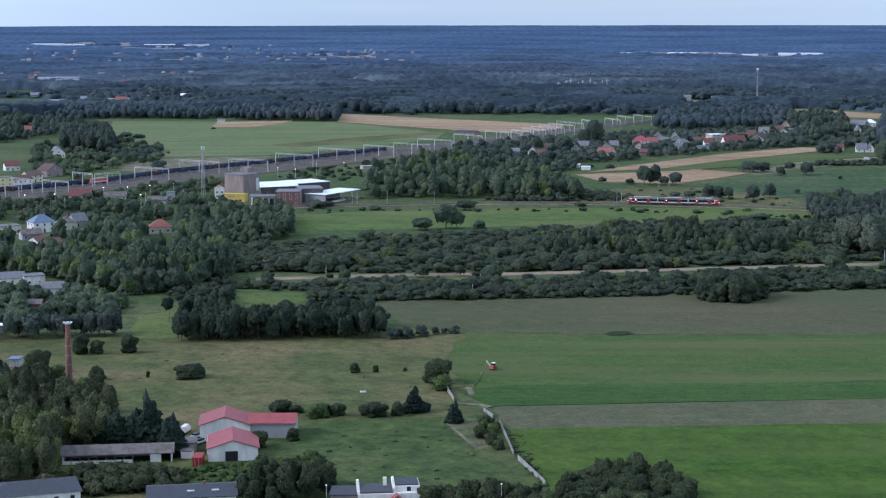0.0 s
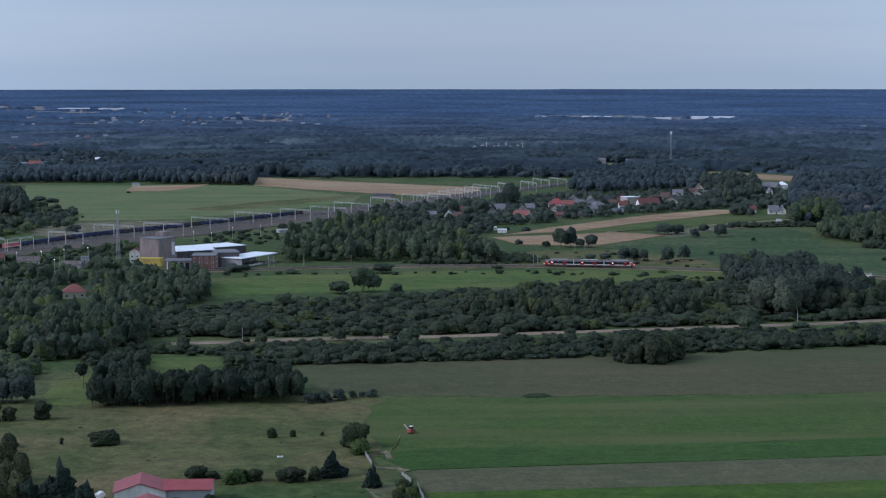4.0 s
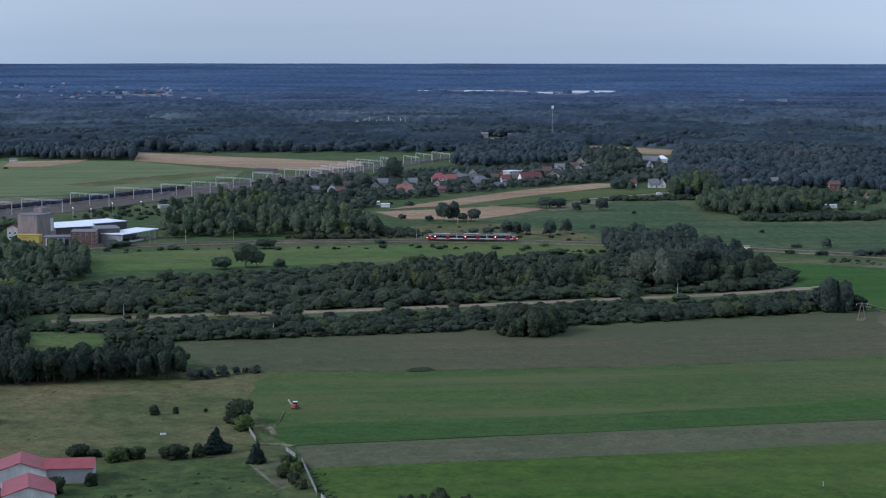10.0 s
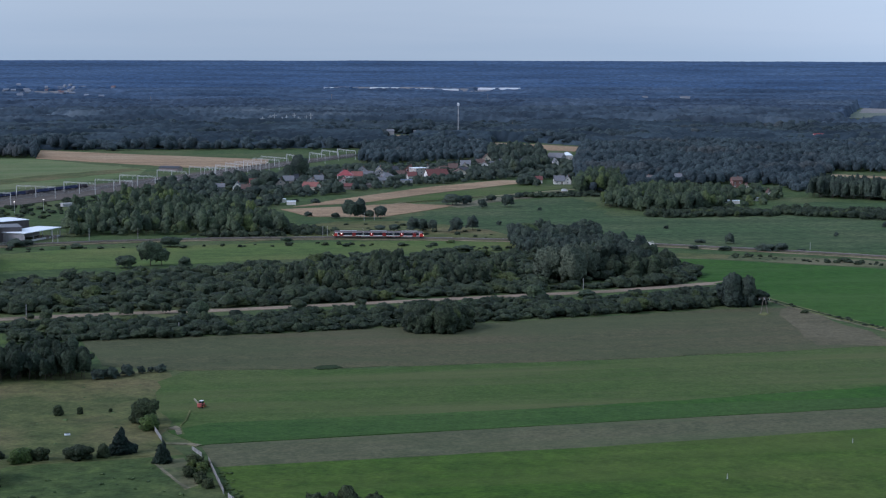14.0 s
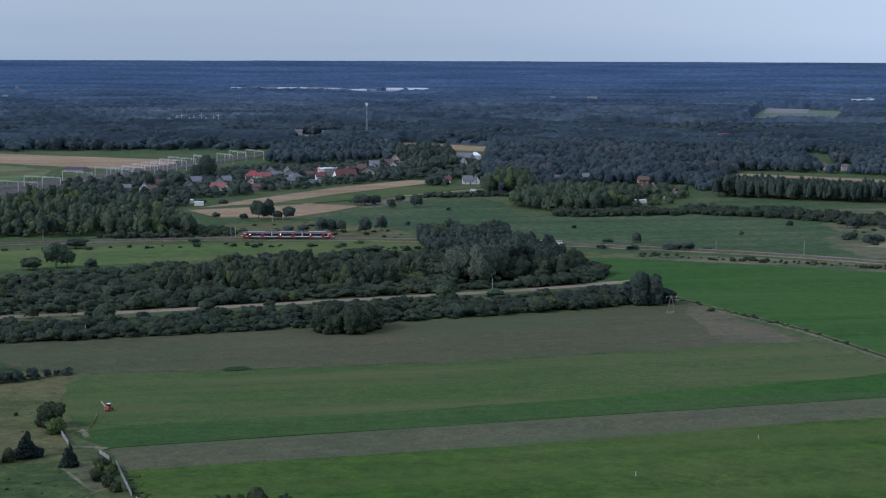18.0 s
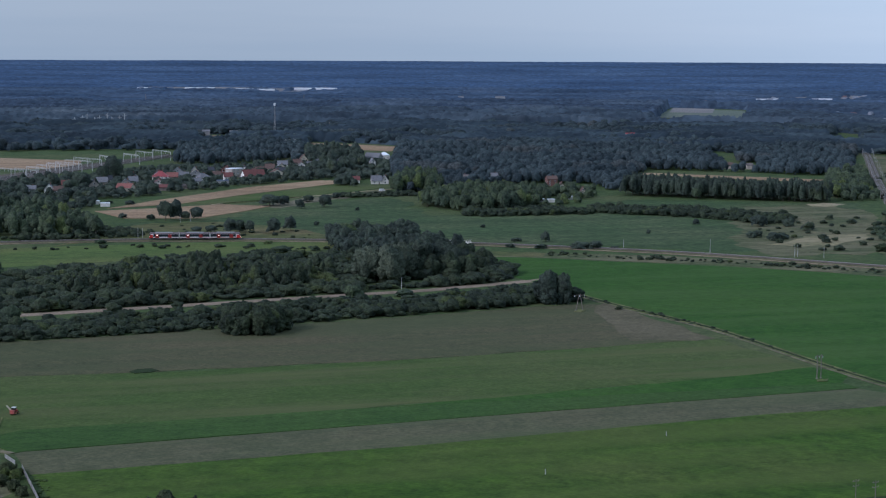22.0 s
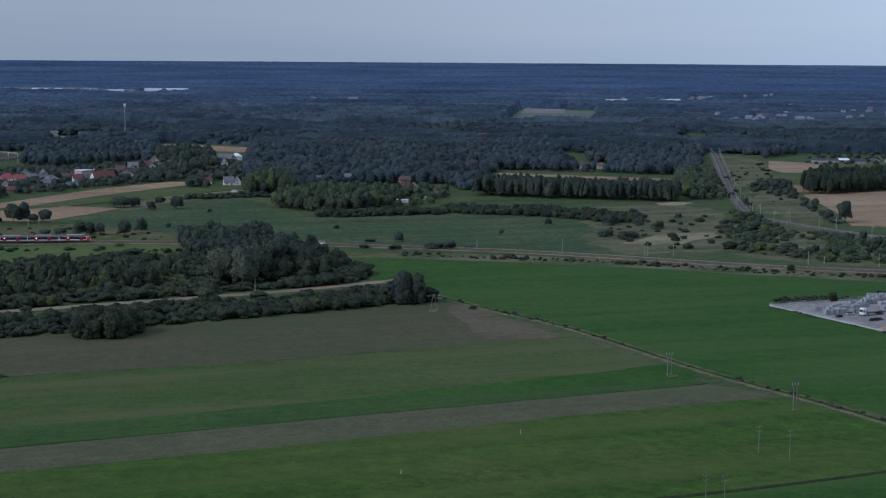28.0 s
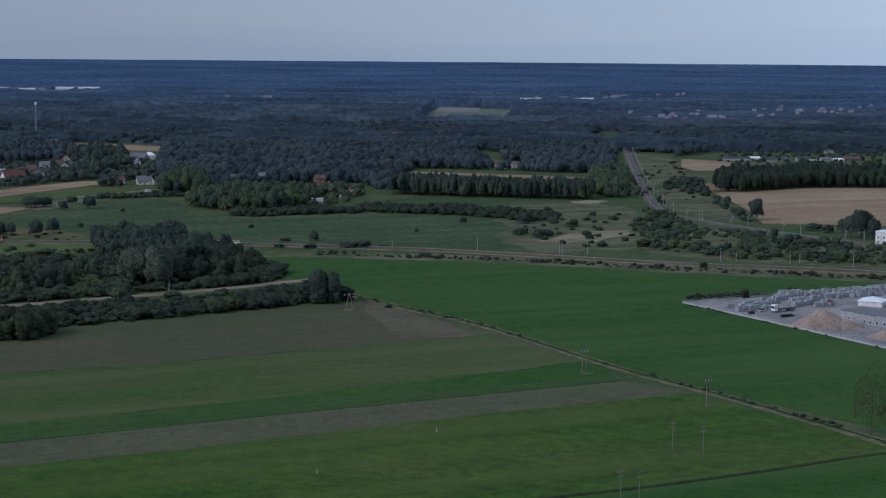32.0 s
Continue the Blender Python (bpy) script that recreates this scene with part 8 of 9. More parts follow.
grove("pine_grove", [(-99.7, 623.5), (-99.9, 641.7), (-84.5, 655.9), (-32.1, 663.0), (-20.4, 643.6), (-22.1, 629.8), (-59.9, 627.8), (-80.4, 623.4)], 3.6, (7.5, 11.5), (4.2, 7), ["broad", "tall", "pine"], "mid", L_PINE, "compact grove of pines in the meadow", 26)
grove("pine_pair_wood", [(-105.6, 678.8), (-108.4, 713.0), (-92.6, 720.1), (-85.2, 698.8), (-90.2, 665.9)], 5, (7, 10), (5, 7), ["broad", "pine"], "mid", L_PINE, "small dark pine wood behind the grove", 38)
grove("wood_middle", [(344.8, 1270.1), (372.4, 1345.7), (420.9, 1388.0), (464.9, 1355.2), (465.4, 1314.3), (427.1, 1231.9), (382.4, 1218.2)], 6.5, (8, 14), (6, 9), ["broad", "tall", "broad"], "low", L_BROAD, "leafy grove beyond the wet meadow", 27)
grove("wood_middle_fringe", [(355.1, 1199.7), (373.2, 1230.9), (438.4, 1238.0), (464.4, 1209.2), (454.6, 1183.7), (371.9, 1184.8)], 5, (3, 5.5), (5, 7), ["shrub"], "low", L_SHRUB, "low bushes along the edge of the grove", 39)
grove("hedge_meadow", [(455.5, 1197.7), (472.9, 1231.2), (533.3, 1195.3), (566.4, 1164.2), (588.5, 1127.8), (564.7, 1082.1), (541.8, 1085.8), (535.3, 1118.8), (498.8, 1159.0)], 5, (3, 6), (5, 8), ["shrub", "broad"], "low", L_SHRUB, "uneven hedge across the wet meadow", 40)
grove("pine_row", [(536.6, 1331.1), (556.6, 1367.6), (621.1, 1321.2), (692.4, 1261.0), (671.5, 1227.7), (601.7, 1279.8)], 5, (13.5, 16.5), (5.5, 7.5), ["broad", "tall"], "low", L_DARK, "straight dark row of tall trees before a corn strip", 41)
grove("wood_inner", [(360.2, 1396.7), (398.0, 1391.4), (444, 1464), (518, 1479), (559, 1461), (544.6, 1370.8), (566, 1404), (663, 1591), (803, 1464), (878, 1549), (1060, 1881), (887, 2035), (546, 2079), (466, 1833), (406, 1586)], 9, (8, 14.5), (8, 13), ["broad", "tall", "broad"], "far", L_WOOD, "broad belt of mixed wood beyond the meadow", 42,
      holes=[[(801, 1737), (894, 1929), (915, 1898), (824, 1709)], [(747, 1590), (813, 1723), (841, 1694), (784, 1579)], [(439.3, 1293.8), (508, 1468), (559, 1461), (492.5, 1286.3)], [(653, 1569), (682, 1629), (823, 1498), (787, 1431)]])
grove("houses_wood", [(423.6, 1247.3), (483.1, 1408.8), (536, 1401), (516.1, 1335.6), (476.5, 1268.6)], 11, (5, 9), (6, 9), ["broad", "shrub"], "low", L_BROAD, "garden trees round houses in the wood", 43)
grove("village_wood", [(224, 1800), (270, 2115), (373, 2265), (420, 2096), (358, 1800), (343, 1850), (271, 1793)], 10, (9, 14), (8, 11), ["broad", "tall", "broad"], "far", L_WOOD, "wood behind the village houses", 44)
grove("village_trees", [(26.8, 1443.4), (51, 1599), (215, 1730), (263, 1741), (354, 1782), (429, 1838), (443, 1743), (391, 1538), (335, 1574), (248, 1504), (146.8, 1409.6), (108.1, 1393.0)], 9, (3.5, 8.5), (5, 10), ["broad", "shrub", "broad"], "low", L_DARK, "garden trees between the village houses", 45)
grove("village_copse", [(331, 1649), (400, 1979), (452, 1939), (404, 1705), (355, 1615)], 9.5, (9, 15), (8, 11), ["broad", "tall"], "low", L_DARK, "dark tall trees among the eastern houses", 46)
grove("lane_trees", [(328, 1493), (344, 1544), (360, 1542), (342, 1478)], 7, (6, 9), (7, 10), ["broad"], "low", L_DARK, "dark trees beside the lane", 47)
grove("lane_copse", [(356.4, 1397.2), (386, 1498), (422, 1493), (398.0, 1391.4)], 7.5, (12, 17), (8, 11), ["broad", "tall"], "low", L_BROAD, "tall trees behind the white house", 48)
grove("lane_hedge", [(295.5, 1366.6), (304.8, 1398.7), (374.4, 1394.7), (371.7, 1366.8)], 5, (2, 4.5), (4, 7), ["shrub"], "low", L_SHRUB, "low hedge along the lane", 49)
grove("east_copse", [(824, 1279), (903, 1393), (1018, 1403), (1098, 1330), (1023, 1239), (918, 1281), (836, 1249)], 7, (13, 18), (7, 9), ["broad", "tall"], "far", L_PINE, "dense dark copse standing in the corn", 50)
grove("east_trees_rail", [(1126, 1888), (1313, 2171), (1612, 1956), (1456, 1767), (1226, 1860), (1042, 1696)], 10, (8, 13), (8, 11), ["broad", "tall"], "far", L_WOOD, "wood behind the eastern hamlet", 51)
grove("east_hedge", [(785, 1305), (827, 1366), (869, 1374), (830, 1303), (793.2, 1227.1), (718.9, 1073.2), (697.1, 1022.6), (695.3, 1045.0), (788.8, 1246.7)], 10, (2, 7), (4, 8), ["shrub", "broad"], "low", L_DARK, "bushy hedge beside the corn", 52)
grove("hamlet_trees", [(1031, 1596), (1169, 1799), (1365, 1742), (1259, 1526)], 19, (3, 6.5), (5, 8), ["broad", "shrub"], "low", L_DARK, "garden trees round the eastern hamlet", 83)
grove("west_rail_trees", [(710.3, 1303.9), (807, 1471), (880, 1549), (812, 1408), (723.2, 1238.9), (695.1, 1236.8)], 8, (6, 12), (7, 10), ["broad", "shrub"], "low", L_BROAD, "trees west of the far railway", 53)
grove("scrub_rails", [(610.5, 1053.1), (673.9, 1137.0), (671.8, 1108.4), (637.8, 1014.3), (643.0, 972.8), (652.5, 921.4), (694.6, 838.8), (633.9, 764.9), (586.1, 826.9), (560.9, 847.8), (544.4, 884.1), (540.5, 910.9), (575.8, 985.4)], 8, (1.2, 6), (3, 8), ["shrub", "broad", "shrub"], "low", L_BROAD, "loose scrub between two railway lines", 54, holes=[[(580.6, 922.9), (609.5, 962.2), (626.7, 941.4), (600.4, 889.1)]])
grove("scrub_dry_bushes", [(478.9, 983.8), (538.2, 1078.5), (646.1, 1131.8), (618.2, 1050.4), (538.4, 928.1), (490.9, 928.9)], 22, (1.5, 4), (3, 7), ["shrub"], "low", L_SHRUB, "scattered bushes on dry grass", 55)
grove("rail_bushes", [(-135.1, 1052.7), (-35.5, 1056.1), (117.6, 1062.0), (203.4, 1021.4), (285.0, 994.5), (281.8, 983.2), (201.1, 1009.7), (101.7, 1045.4), (-68.1, 1040.0)], 11, (1, 2.8), (2, 5), ["shrub"], "low", L_SHRUB, "low bushes along the railway bank", 56)
grove("meadow_bushes_far", [(733.0, 1265.4), (897, 1544), (1008, 1654), (872, 1388), (786.9, 1217.4), (694.8, 1129.8)], 24, (1, 3.4), (2, 6), ["shrub"], "low", L_SHRUB, "scattered bushes beside the electric line", 84)
grove("meadow_bushes", [(93.8, 1115.7), (131.7, 1189.0), (178.8, 1182.3), (221.3, 1111.6), (232.0, 1055.1), (179.6, 1089.5)], 18, (0.8, 2.6), (2, 5), ["shrub"], "low", L_SHRUB, "bushes and weeds on rough ground by the railway", 85)
grove("rail_bushes_east", [(340.4, 961.5), (435.3, 893.9), (506.8, 822.6), (608.1, 733.5), (598.9, 722.3), (498.8, 809.6), (429.3, 881.6), (335.7, 948.0)], 5.5, (0.7, 2.6), (1.5, 4), ["shrub"], "low", L_SHRUB, "weeds and low bushes along the railway bank", 57)
grove("rail_thicket", [(27.5, 1111.5), (66.1, 1148.5), (97.1, 1155.2), (126.2, 1139.8), (123.1, 1111.5), (92.6, 1102.0), (55.7, 1093.9)], 6, (2.5, 5), (4, 7), ["shrub"], "low", L_SHRUB, "bushes beside the track", 58)
grove("rail_trees_mid", [(217.1, 1019.4), (230.5, 1065.2), (255.9, 1078.4), (284.2, 1057.4), (282.2, 1009.9), (289.4, 973.5), (255.7, 950.6), (221.2, 974.9)], 6.5, (8, 14), (6, 9), ["broad", "broad", "shrub"], "mid", L_DARK, "leafy trees beside the rail bridge", 59)
grove("siding_trees", [(-290, 1076), (-283, 1098), (-252, 1122), (-226, 1163), (-196, 1206), (-165, 1240), (-150, 1218), (-165, 1160), (-172, 1120), (-150, 1090), (-200, 1072)], 10, (2.5, 7), (4, 9), ["shrub", "broad", "broad"], "low", L_BROAD, "trees and bushes between the sidings and the houses", 91)
grove("town_green", [(-326.2, 1342.6), (-374, 1563), (-318, 1647), (-252, 1541), (-230.0, 1393.0), (-259.4, 1341.8), (-272.6, 1258.0)], 13, (4, 9), (6, 10), ["broad", "shrub"], "low", L_BROAD, "gardens and bushes behind the railway", 60)
grove("town_copse", [(-339, 1523), (-371, 1678), (-334, 1701), (-305, 1589), (-292, 1497)], 7.5, (12, 19), (8, 11), ["broad", "tall"], "low", L_DARK, "tall dark copse at the edge of the green field", 61)
grove("town_belt", [(-440, 1577), (-593, 2131), (-494, 2069), (-435, 1958), (-394, 1886), (-378, 1726)], 11, (6, 13), (7, 10), ["broad", "tall"], "low", L_DARK, "trees round the shops of the town", 62, holes=[[(-427, 1726), (-454, 1849), (-442, 1849), (-413, 1726)], [(-455, 1900), (-600, 2140), (-440, 2140), (-425, 1930)]])
grove("town_belt_north", [(-449, 1990), (-484, 2180), (-383, 2178), (-125, 2063), (-118, 1942), (-238, 1986), (-354, 2010)], 9, (9, 16), (8, 11), ["broad", "tall"], "far", L_WOOD, "dark trees along the far edge of the green field", 63, holes=[[(-260, 1904), (-274, 2020), (-249, 2020), (-235, 1904)]])
grove("town_hedges", [(-267.2, 1382.9), (-283, 1479), (-271, 1535), (-253, 1535), (-244.4, 1472.4), (-256.7, 1426.2)], 7, (4, 7), (6, 9), ["shrub", "broad"], "low", L_DARK, "bushy hedge before the green field", 64)
grove("yard_weeds", [(-124.9, 1239.2), (-123.3, 1311.1), (-66.3, 1391.1), (-2.0, 1493.6), (-1.9, 1417.6), (-44.5, 1291.5), (-75.6, 1238.7)], 12, (1.5, 4), (3, 7), ["shrub"], "low", L_SHRUB, "weeds and bushes beside the sidings", 65)

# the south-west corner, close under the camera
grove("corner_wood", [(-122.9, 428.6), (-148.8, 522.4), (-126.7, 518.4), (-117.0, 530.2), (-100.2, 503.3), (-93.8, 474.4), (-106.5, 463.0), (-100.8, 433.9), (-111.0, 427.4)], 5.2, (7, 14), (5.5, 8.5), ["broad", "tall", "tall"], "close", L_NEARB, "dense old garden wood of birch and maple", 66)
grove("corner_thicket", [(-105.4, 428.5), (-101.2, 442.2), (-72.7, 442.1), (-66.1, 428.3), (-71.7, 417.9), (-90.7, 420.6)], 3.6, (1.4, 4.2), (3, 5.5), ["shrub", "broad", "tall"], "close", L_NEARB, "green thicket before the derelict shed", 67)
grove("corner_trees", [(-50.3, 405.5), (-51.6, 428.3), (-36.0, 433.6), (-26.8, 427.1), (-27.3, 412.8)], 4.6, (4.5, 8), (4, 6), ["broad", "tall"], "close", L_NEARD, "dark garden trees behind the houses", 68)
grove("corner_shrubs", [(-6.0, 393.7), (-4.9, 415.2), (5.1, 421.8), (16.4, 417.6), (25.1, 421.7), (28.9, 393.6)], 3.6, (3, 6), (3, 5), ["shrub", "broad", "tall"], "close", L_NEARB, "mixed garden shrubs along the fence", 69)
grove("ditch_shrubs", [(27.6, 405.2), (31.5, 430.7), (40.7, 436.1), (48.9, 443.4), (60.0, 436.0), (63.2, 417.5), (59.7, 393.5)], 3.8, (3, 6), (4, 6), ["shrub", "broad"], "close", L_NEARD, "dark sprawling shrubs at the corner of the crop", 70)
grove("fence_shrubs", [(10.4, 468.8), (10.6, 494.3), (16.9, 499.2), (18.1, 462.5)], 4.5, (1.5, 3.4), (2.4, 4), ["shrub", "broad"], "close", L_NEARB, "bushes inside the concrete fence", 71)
grove("lot_weeds", [(-58.6, 405.5), (-52.0, 444.9), (-37.1, 488.9), (-2.5, 499.3), (8.8, 468.8), (20.6, 417.6), (15.5, 393.6)], 8, (0.12, 0.35), (0.5, 1.4), ["shrub"], "far", L_WEED, "low weeds and brambles on the empty lot", 72)
grove("meadow_tufts", [(-102.2, 518.3), (-125.4, 588.2), (-96.5, 619.1), (3.3, 624.1), (1.0, 542.0), (-24.6, 503.0), (-65.6, 534.0)], 14, (0.15, 0.4), (0.8, 2.0), ["shrub"], "far", L_WEED, "tufts of coarse grass in the meadow", 73)
grove("ditch_weeds", [(292.4, 792.2), (301.7, 747.9), (314.9, 674.3), (321.1, 564.5), (330.1, 496.6), (336.4, 423.9), (340.4, 429.0), (333.4, 501.6), (324.1, 569.8), (318.3, 681.4), (304.5, 754.7)], 4.5, (0.4, 1.3), (1, 2.6), ["shrub"], "low", L_SHRUB, "reeds and weeds along the field ditch", 74)


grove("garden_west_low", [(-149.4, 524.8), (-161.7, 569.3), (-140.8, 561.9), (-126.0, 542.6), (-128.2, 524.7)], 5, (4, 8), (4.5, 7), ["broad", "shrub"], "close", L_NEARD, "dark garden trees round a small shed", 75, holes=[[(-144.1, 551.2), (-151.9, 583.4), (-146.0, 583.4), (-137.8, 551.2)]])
grove("barn_weeds", [(-71.3, 433.8), (-68.8, 446.1), (-47.9, 449.5), (-35.2, 462.7), (-27.5, 439.1), (-50.1, 428.3)], 2.6, (0.5, 1.8), (1.2, 2.8), ["shrub"], "low", L_FRESH, "nettles and young bushes before the barn", 76)
grove("lot_brambles", [(-36.6, 482.1), (-14.2, 495.8), (10.2, 462.6), (16.6, 422.8), (-12.5, 433.6), (-27.8, 444.8)], 12, (0.4, 1.0), (0.8, 2), ["shrub"], "low", L_WEED, "dark brambles on the weedy lot", 77)
grove("crop_edge_weeds", [(18.9, 462.5), (17.7, 495.6), (22.1, 481.8), (24.9, 444.6), (28.8, 422.7), (25.5, 428.0)], 2.6, (0.3, 0.9), (1, 2.2), ["shrub"], "low", L_FRESH, "bright weeds outside the fence", 78)


# ---- single trees and bushes ----
def trees(rows, kind, leaves, label, group, name="tree", detail="mid", category="tree"):
    """Trees given as x, y, height, width."""
    for x, y, h, w in rows:
        tree(x, y, h, w, kind, leaves, label, name, detail, group, category)


trees([(-84.6, 561.6, 5.2, 10.9), (-115.1, 558.1, 5.1, 6.4), (-50.0, 512.0, 4.2, 6.8), (-44.7, 510.5, 2.7, 4.4), (-32.1, 506.7, 4.5, 5.0), (-20.9, 505.9, 5.0, 8.0), (-13.9, 506.6, 4.9, 4.3), (-13.0, 571.3, 1.5, 1.5), (-52.2, 467.8, 5.6, 5.6), (-42.9, 475.5, 4.4, 3.8), (-83.2, 561.5, 5.2, 6.7)],
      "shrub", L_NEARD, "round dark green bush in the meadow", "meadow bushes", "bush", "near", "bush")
trees([(-37.9, 504.5, 5.0, 7.7), (-0.5, 542.0, 5.7, 6.8), (-113.2, 529.4, 8.2, 7.5), (-127.0, 551.2, 7.5, 7.1), (-134.4, 699.0, 5.4, 8.0)], "shrub", L_FRESH, "fresh light green bush in rough grass", "fresh bushes", "bush", "near", "bush")
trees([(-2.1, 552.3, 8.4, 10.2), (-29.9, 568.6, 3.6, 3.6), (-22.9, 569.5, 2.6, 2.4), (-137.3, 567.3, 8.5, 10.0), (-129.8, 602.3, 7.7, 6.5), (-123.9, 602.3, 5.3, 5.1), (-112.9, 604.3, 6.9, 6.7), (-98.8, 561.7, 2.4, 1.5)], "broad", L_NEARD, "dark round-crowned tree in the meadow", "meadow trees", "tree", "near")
trees([(-8.9, 511.1, 7.9, 8.4), (3.3, 497.1, 6.6, 6.9), (-83.4, 474.3, 14.0, 13.4), (-92.7, 474.4, 9.6, 11.5), (-74.8, 460.4, 12.0, 11.7), (-137.0, 524.7, 12.0, 11.8), (-87.7, 474.4, 9.2, 10.5), (-96.2, 474.4, 7.0, 8.9), (-145.2, 542.7, 14.8, 11.1)], "spruce", L_SPRUCE, "dark blue-green spruce with drooping branches", "spruces", "spruce", "near")
trees([(-6.3, 511.0, 3.9, 4.4), (-11.1, 511.1, 3.5, 3.7)], "shrub", L_SPRUCE, "low dark juniper bush beside a spruce", "junipers", "bush", "near", "bush")
trees([(-107.7, 663.5, 12.2, 6.0), (-112.8, 684.1, 6.4, 4.1)], "pine", L_PINE, "lone pine with a ragged crown", "lone pines", "pine", "near")
trees([(-18.5, 629.8, 4.8, 5.2), (-13.7, 632.0, 5.0, 5.8), (-8.2, 635.4, 5.0, 5.7), (-2.9, 638.9, 3.4, 3.2), (0.3, 641.2, 2.5, 2.5), (4.2, 641.1, 3.8, 4.4)], "shrub", L_DARK, "dark bush in a row beside the pines", "row of bushes", "bush", "mid", "bush")
trees([(207.8, 864.6, 20.5, 18.2), (216.1, 859.0, 21.6, 17.0), (228.1, 872.9, 21.1, 14.9)], "willow", L_WILLOW, "big spreading grey-green willow in the scrub", "willows", "willow", "near")
trees([(242.4, 887.0, 20.6, 15.8), (253.7, 890.1, 17.7, 17.7), (259.2, 879.8, 15.1, 13.9)], "broad", L_DARK, "tall dark tree beside the willows", "trees by the willows", "tree", "near")
trees([(271.9, 765.0, 16.9, 10.7), (278.7, 764.0, 15.3, 9.7), (269.7, 770.8, 11.3, 8.1), (287.1, 770.0, 7.3, 9.2)], "broad", L_DARK, "dark tree at the field corner", "corner trees", "tree", "near")
trees([(185.8, 805.7, 8.2, 10.9), (22.3, 767.6, 10.1, 10.1), (211.3, 805.8, 4.4, 9.9)], "shrub", L_BROAD, "large green bush in the scrub", "scrub bushes", "bush", "mid", "bush")
trees([(1.6, 961.6, 14.9, 15.2), (14.0, 1055.0, 6.6, 14.6), (-12.3, 956.0, 7.3, 12.6), (7.9, 965.8, 9.6, 9.6), (20.3, 953.8, 6.0, 8.2)], "broad", L_BROAD, "tree standing clear of the scrub", "trees by the strip", "tree", "mid")
trees([(141.2, 1600.4, 24.4, 18.0), (130.5, 1573.7, 16.7, 12.5), (105.4, 1498.2, 15.9, 16.9), (153.2, 1570.6, 10.4, 11.5), (169.0, 1596.6, 9.5, 12.7), (158.0, 1425.0, 10.9, 12.3), (93.5, 1451.4, 13.0, 14.4), (83.3, 1526.8, 13.1, 13.1), (204.8, 1563.5, 8.3, 10.4), (226.8, 1588.6, 9.5, 11.7), (262.7, 1627.9, 10.9, 14.1), (284.3, 1625.0, 8.7, 12.0)],
      "broad", L_DARK, "tall dark tree among the village roofs", "village tall trees", "tree", "mid")
trees([(-78.9, 1069.6, 6.0, 12.7), (-72.9, 1075.9, 4.6, 9.3), (-133.7, 1048.2, 5.2, 13.9), (-124.7, 1048.2, 4.5, 10.5), (-110.3, 1057.3, 2.8, 8.4)], "shrub", L_DARK, "dark bush before the works", "works bushes", "bush", "mid", "bush")
trees([(187.2, 1005.8, 4.4, 12.8), (207.9, 1005.7, 3.7, 6.8), (187.2, 1048.7, 2.5, 5.6), (86.8, 1076.1, 2.9, 7.1), (-42.3, 1057.1, 3.5, 7.7)], "shrub", L_BROAD, "low bush beside the rails", "bushes by the rails", "bush", "mid", "bush")
trees([(143.2, 1211.9, 14.5, 12.1), (150.9, 1215.0, 14.5, 10.5), (157.2, 1209.9, 6.8, 7.2), (164.8, 1208.8, 9.7, 10.1)], "broad", L_DARK, "dark tree at the corn's edge", "trees in the corn", "tree", "mid")
trees([(133.7, 1217.5, 4.9, 6.5), (115.6, 1237.1, 4.1, 6.6), (131.3, 1342.4, 4.5, 7.6), (116.7, 1354.7, 3.1, 5.4), (291.6, 1252.1, 3.4, 3.8), (239.6, 1153.8, 3.5, 3.9), (253.6, 1280.9, 8.2, 7.3), (346.8, 1111.8, 2.7, 4.2), (446.3, 1057.8, 2.3, 3.0)], "shrub", L_DARK, "small dark bush on open ground", "small bushes", "bush", "mid", "bush")
trees([(174.6, 1121.9, 9.7, 9.7), (181.0, 1121.0, 9.0, 9.0), (187.1, 1116.5, 8.6, 7.5), (202.1, 1110.7, 10.1, 10.4), (215.5, 1123.3, 10.2, 9.1), (153.5, 1128.6, 3.8, 8.3), (162.3, 1123.7, 4.9, 8.2)], "broad", L_DARK, "dark tree beside the railway", "trees beside the railway", "tree", "mid")
trees([(234.7, 1307.8, 9.6, 16.7), (247.4, 1315.9, 7.1, 10.6), (274.0, 1287.6, 10.4, 11.3), (271.8, 1338.0, 5.4, 9.9), (300.1, 1366.0, 4.6, 8.3)], "broad", L_DARK, "dark tree beside the lane", "trees by the lane", "tree", "mid")
trees([(234.5, 1041.8, 13.4, 16.9), (264.2, 1077.2, 7.3, 7.3), (242.5, 1108.5, 4.5, 5.2)], "broad", L_BROAD, "tree beside the rail line", "rail trees", "tree", "mid")
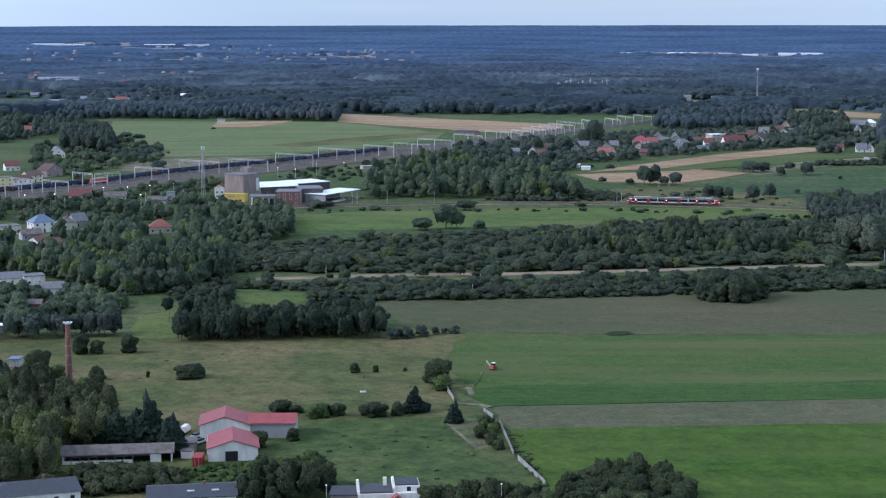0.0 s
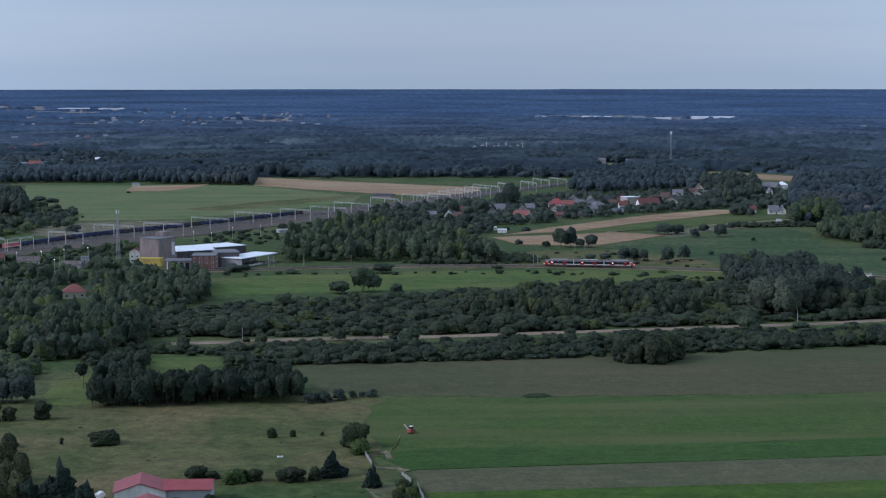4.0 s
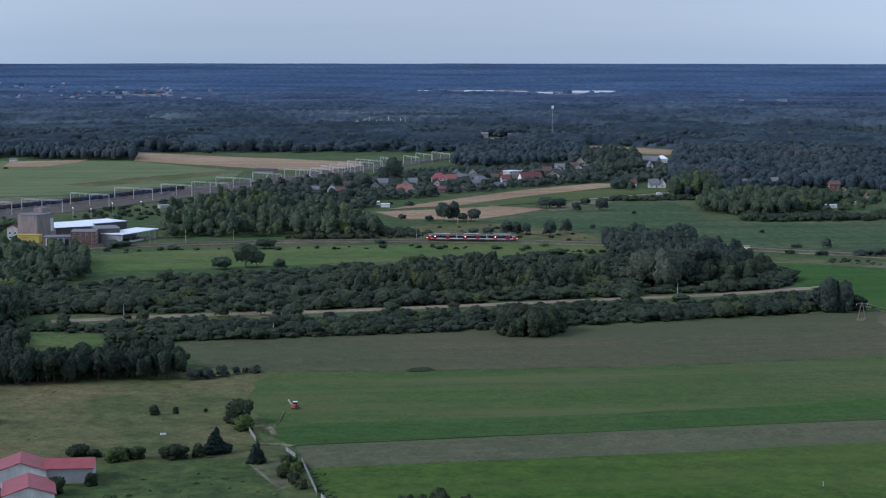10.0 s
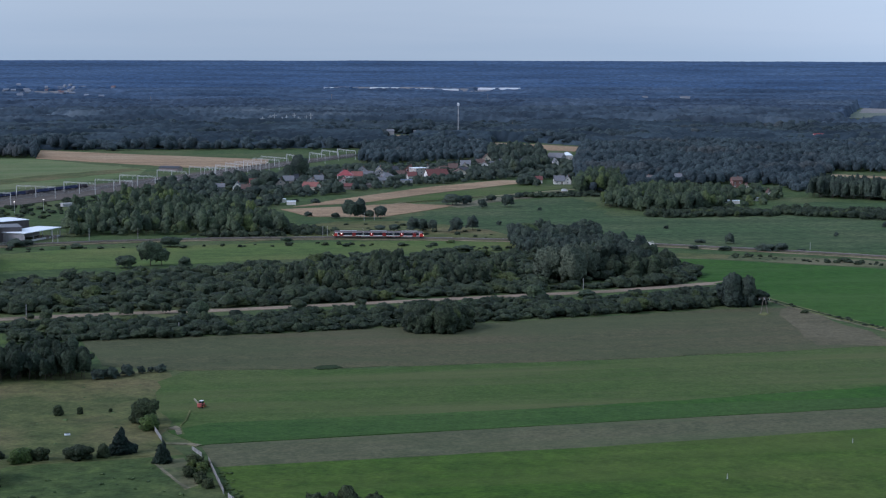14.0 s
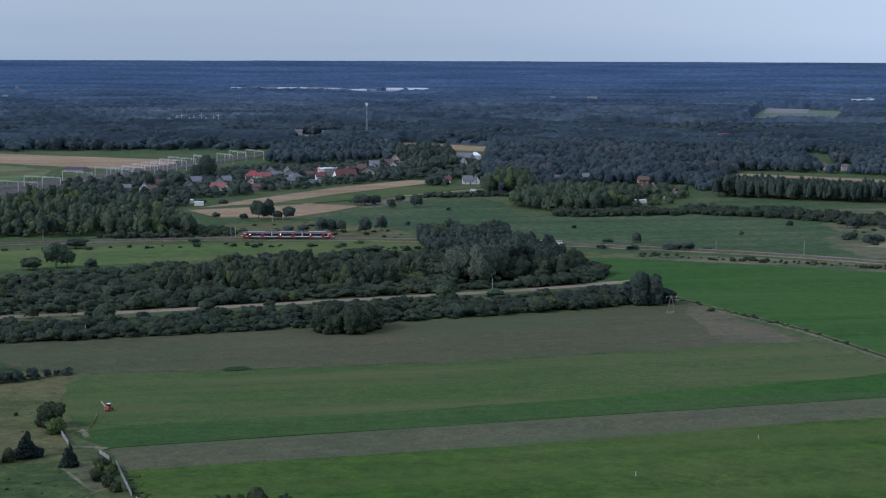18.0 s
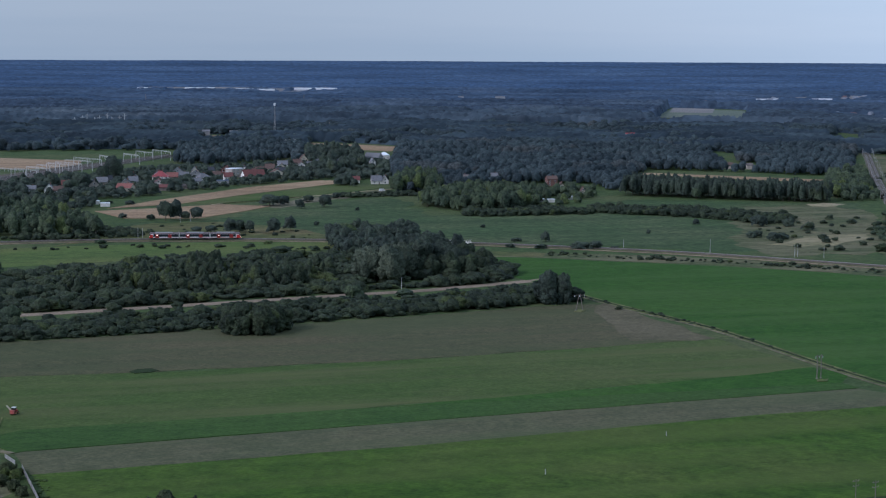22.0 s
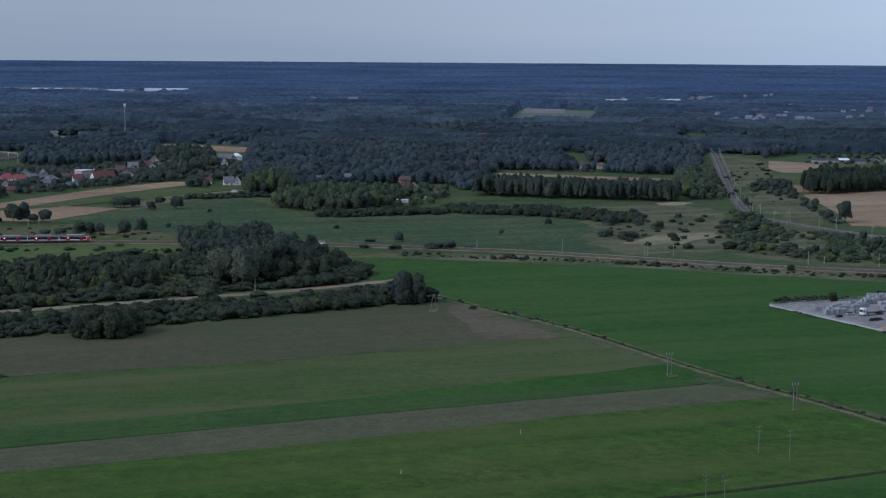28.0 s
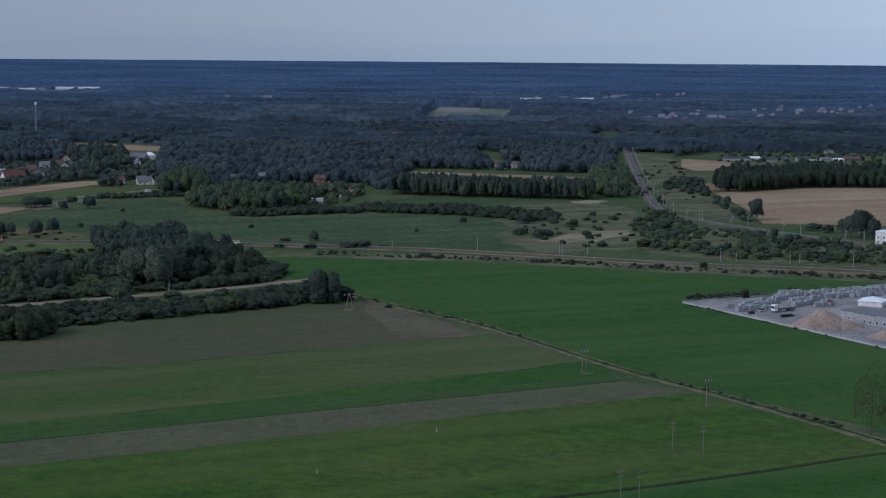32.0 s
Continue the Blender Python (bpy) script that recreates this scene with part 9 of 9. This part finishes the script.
trees([(359.9, 1020.4, 8.2, 6.1), (342.3, 1026.2, 2.9, 7.1), (345.2, 985.7, 3.1, 9.0), (328.1, 994.2, 2.8, 6.2), (365.9, 976.8, 5.2, 11.0), (376.0, 975.3, 5.9, 11.0), (387.4, 970.7, 2.4, 5.5)], "shrub", L_DARK, "bush on the railway bank", "bushes on the bank", "bush", "mid", "bush")
trees([(497.6, 1009.6, 5.2, 6.7), (503.8, 1011.1, 5.6, 5.2), (504.8, 992.4, 6.2, 8.1), (513.9, 996.4, 5.2, 6.7), (556.7, 1043.0, 7.0, 10.1), (584.6, 1062.2, 2.8, 3.2), (441.8, 1048.3, 2.6, 3.0), (498.2, 1096.8, 5.2, 4.8), (555.3, 1068.3, 7.9, 7.9), (536.4, 1074.9, 9.5, 11.1)], "shrub", L_DARK, "dark bush on the dry meadow", "meadow edge bushes", "bush", "mid", "bush")
trees([(583.9, 1285.8, 9.8, 8.4)], "broad", L_BROAD, "lighter green tree before a dark row", "", "tree", "mid")
trees([(706.3, 1041.2, 17.0, 11.6)], "broad", L_DARK, "tall dark tree at the edge of the corn", "", "tree", "mid")
trees([(644.0, 928.0, 7.8, 5.6), (703.0, 914.0, 20.2, 16.7), (700.2, 922.3, 15.3, 13.0), (705.8, 905.8, 15.2, 9.9), (712.6, 948.0, 9.4, 8.6), (703.2, 967.0, 5.5, 11.8), (703.4, 951.3, 5.5, 9.4)], "broad", L_DARK, "dark tree beside the electric line", "trees by the electric line", "tree", "mid")
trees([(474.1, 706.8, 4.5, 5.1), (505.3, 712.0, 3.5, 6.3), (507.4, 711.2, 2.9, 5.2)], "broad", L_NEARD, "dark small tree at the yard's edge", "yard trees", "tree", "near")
trees([(340.8, 434.9, 22.8, 12.8)], "broad", L_THIN, "thin sparse brownish tree in the green field", "", "tree", "thin")
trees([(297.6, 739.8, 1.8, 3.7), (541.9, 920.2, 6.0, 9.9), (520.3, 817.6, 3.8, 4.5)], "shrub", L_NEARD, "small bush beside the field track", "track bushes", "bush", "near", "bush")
trees([(-312.6, 1684.7, 7.4, 15.8), (-299.8, 1684.6, 5.6, 11.3), (-243.6, 1818.2, 3.0, 4.8), (-240.5, 1496.6, 2.5, 2.5), (-225.5, 1351.4, 7.2, 11.8)], "shrub", L_DARK, "dark bush in the far green field", "far field bushes", "bush", "mid", "bush")
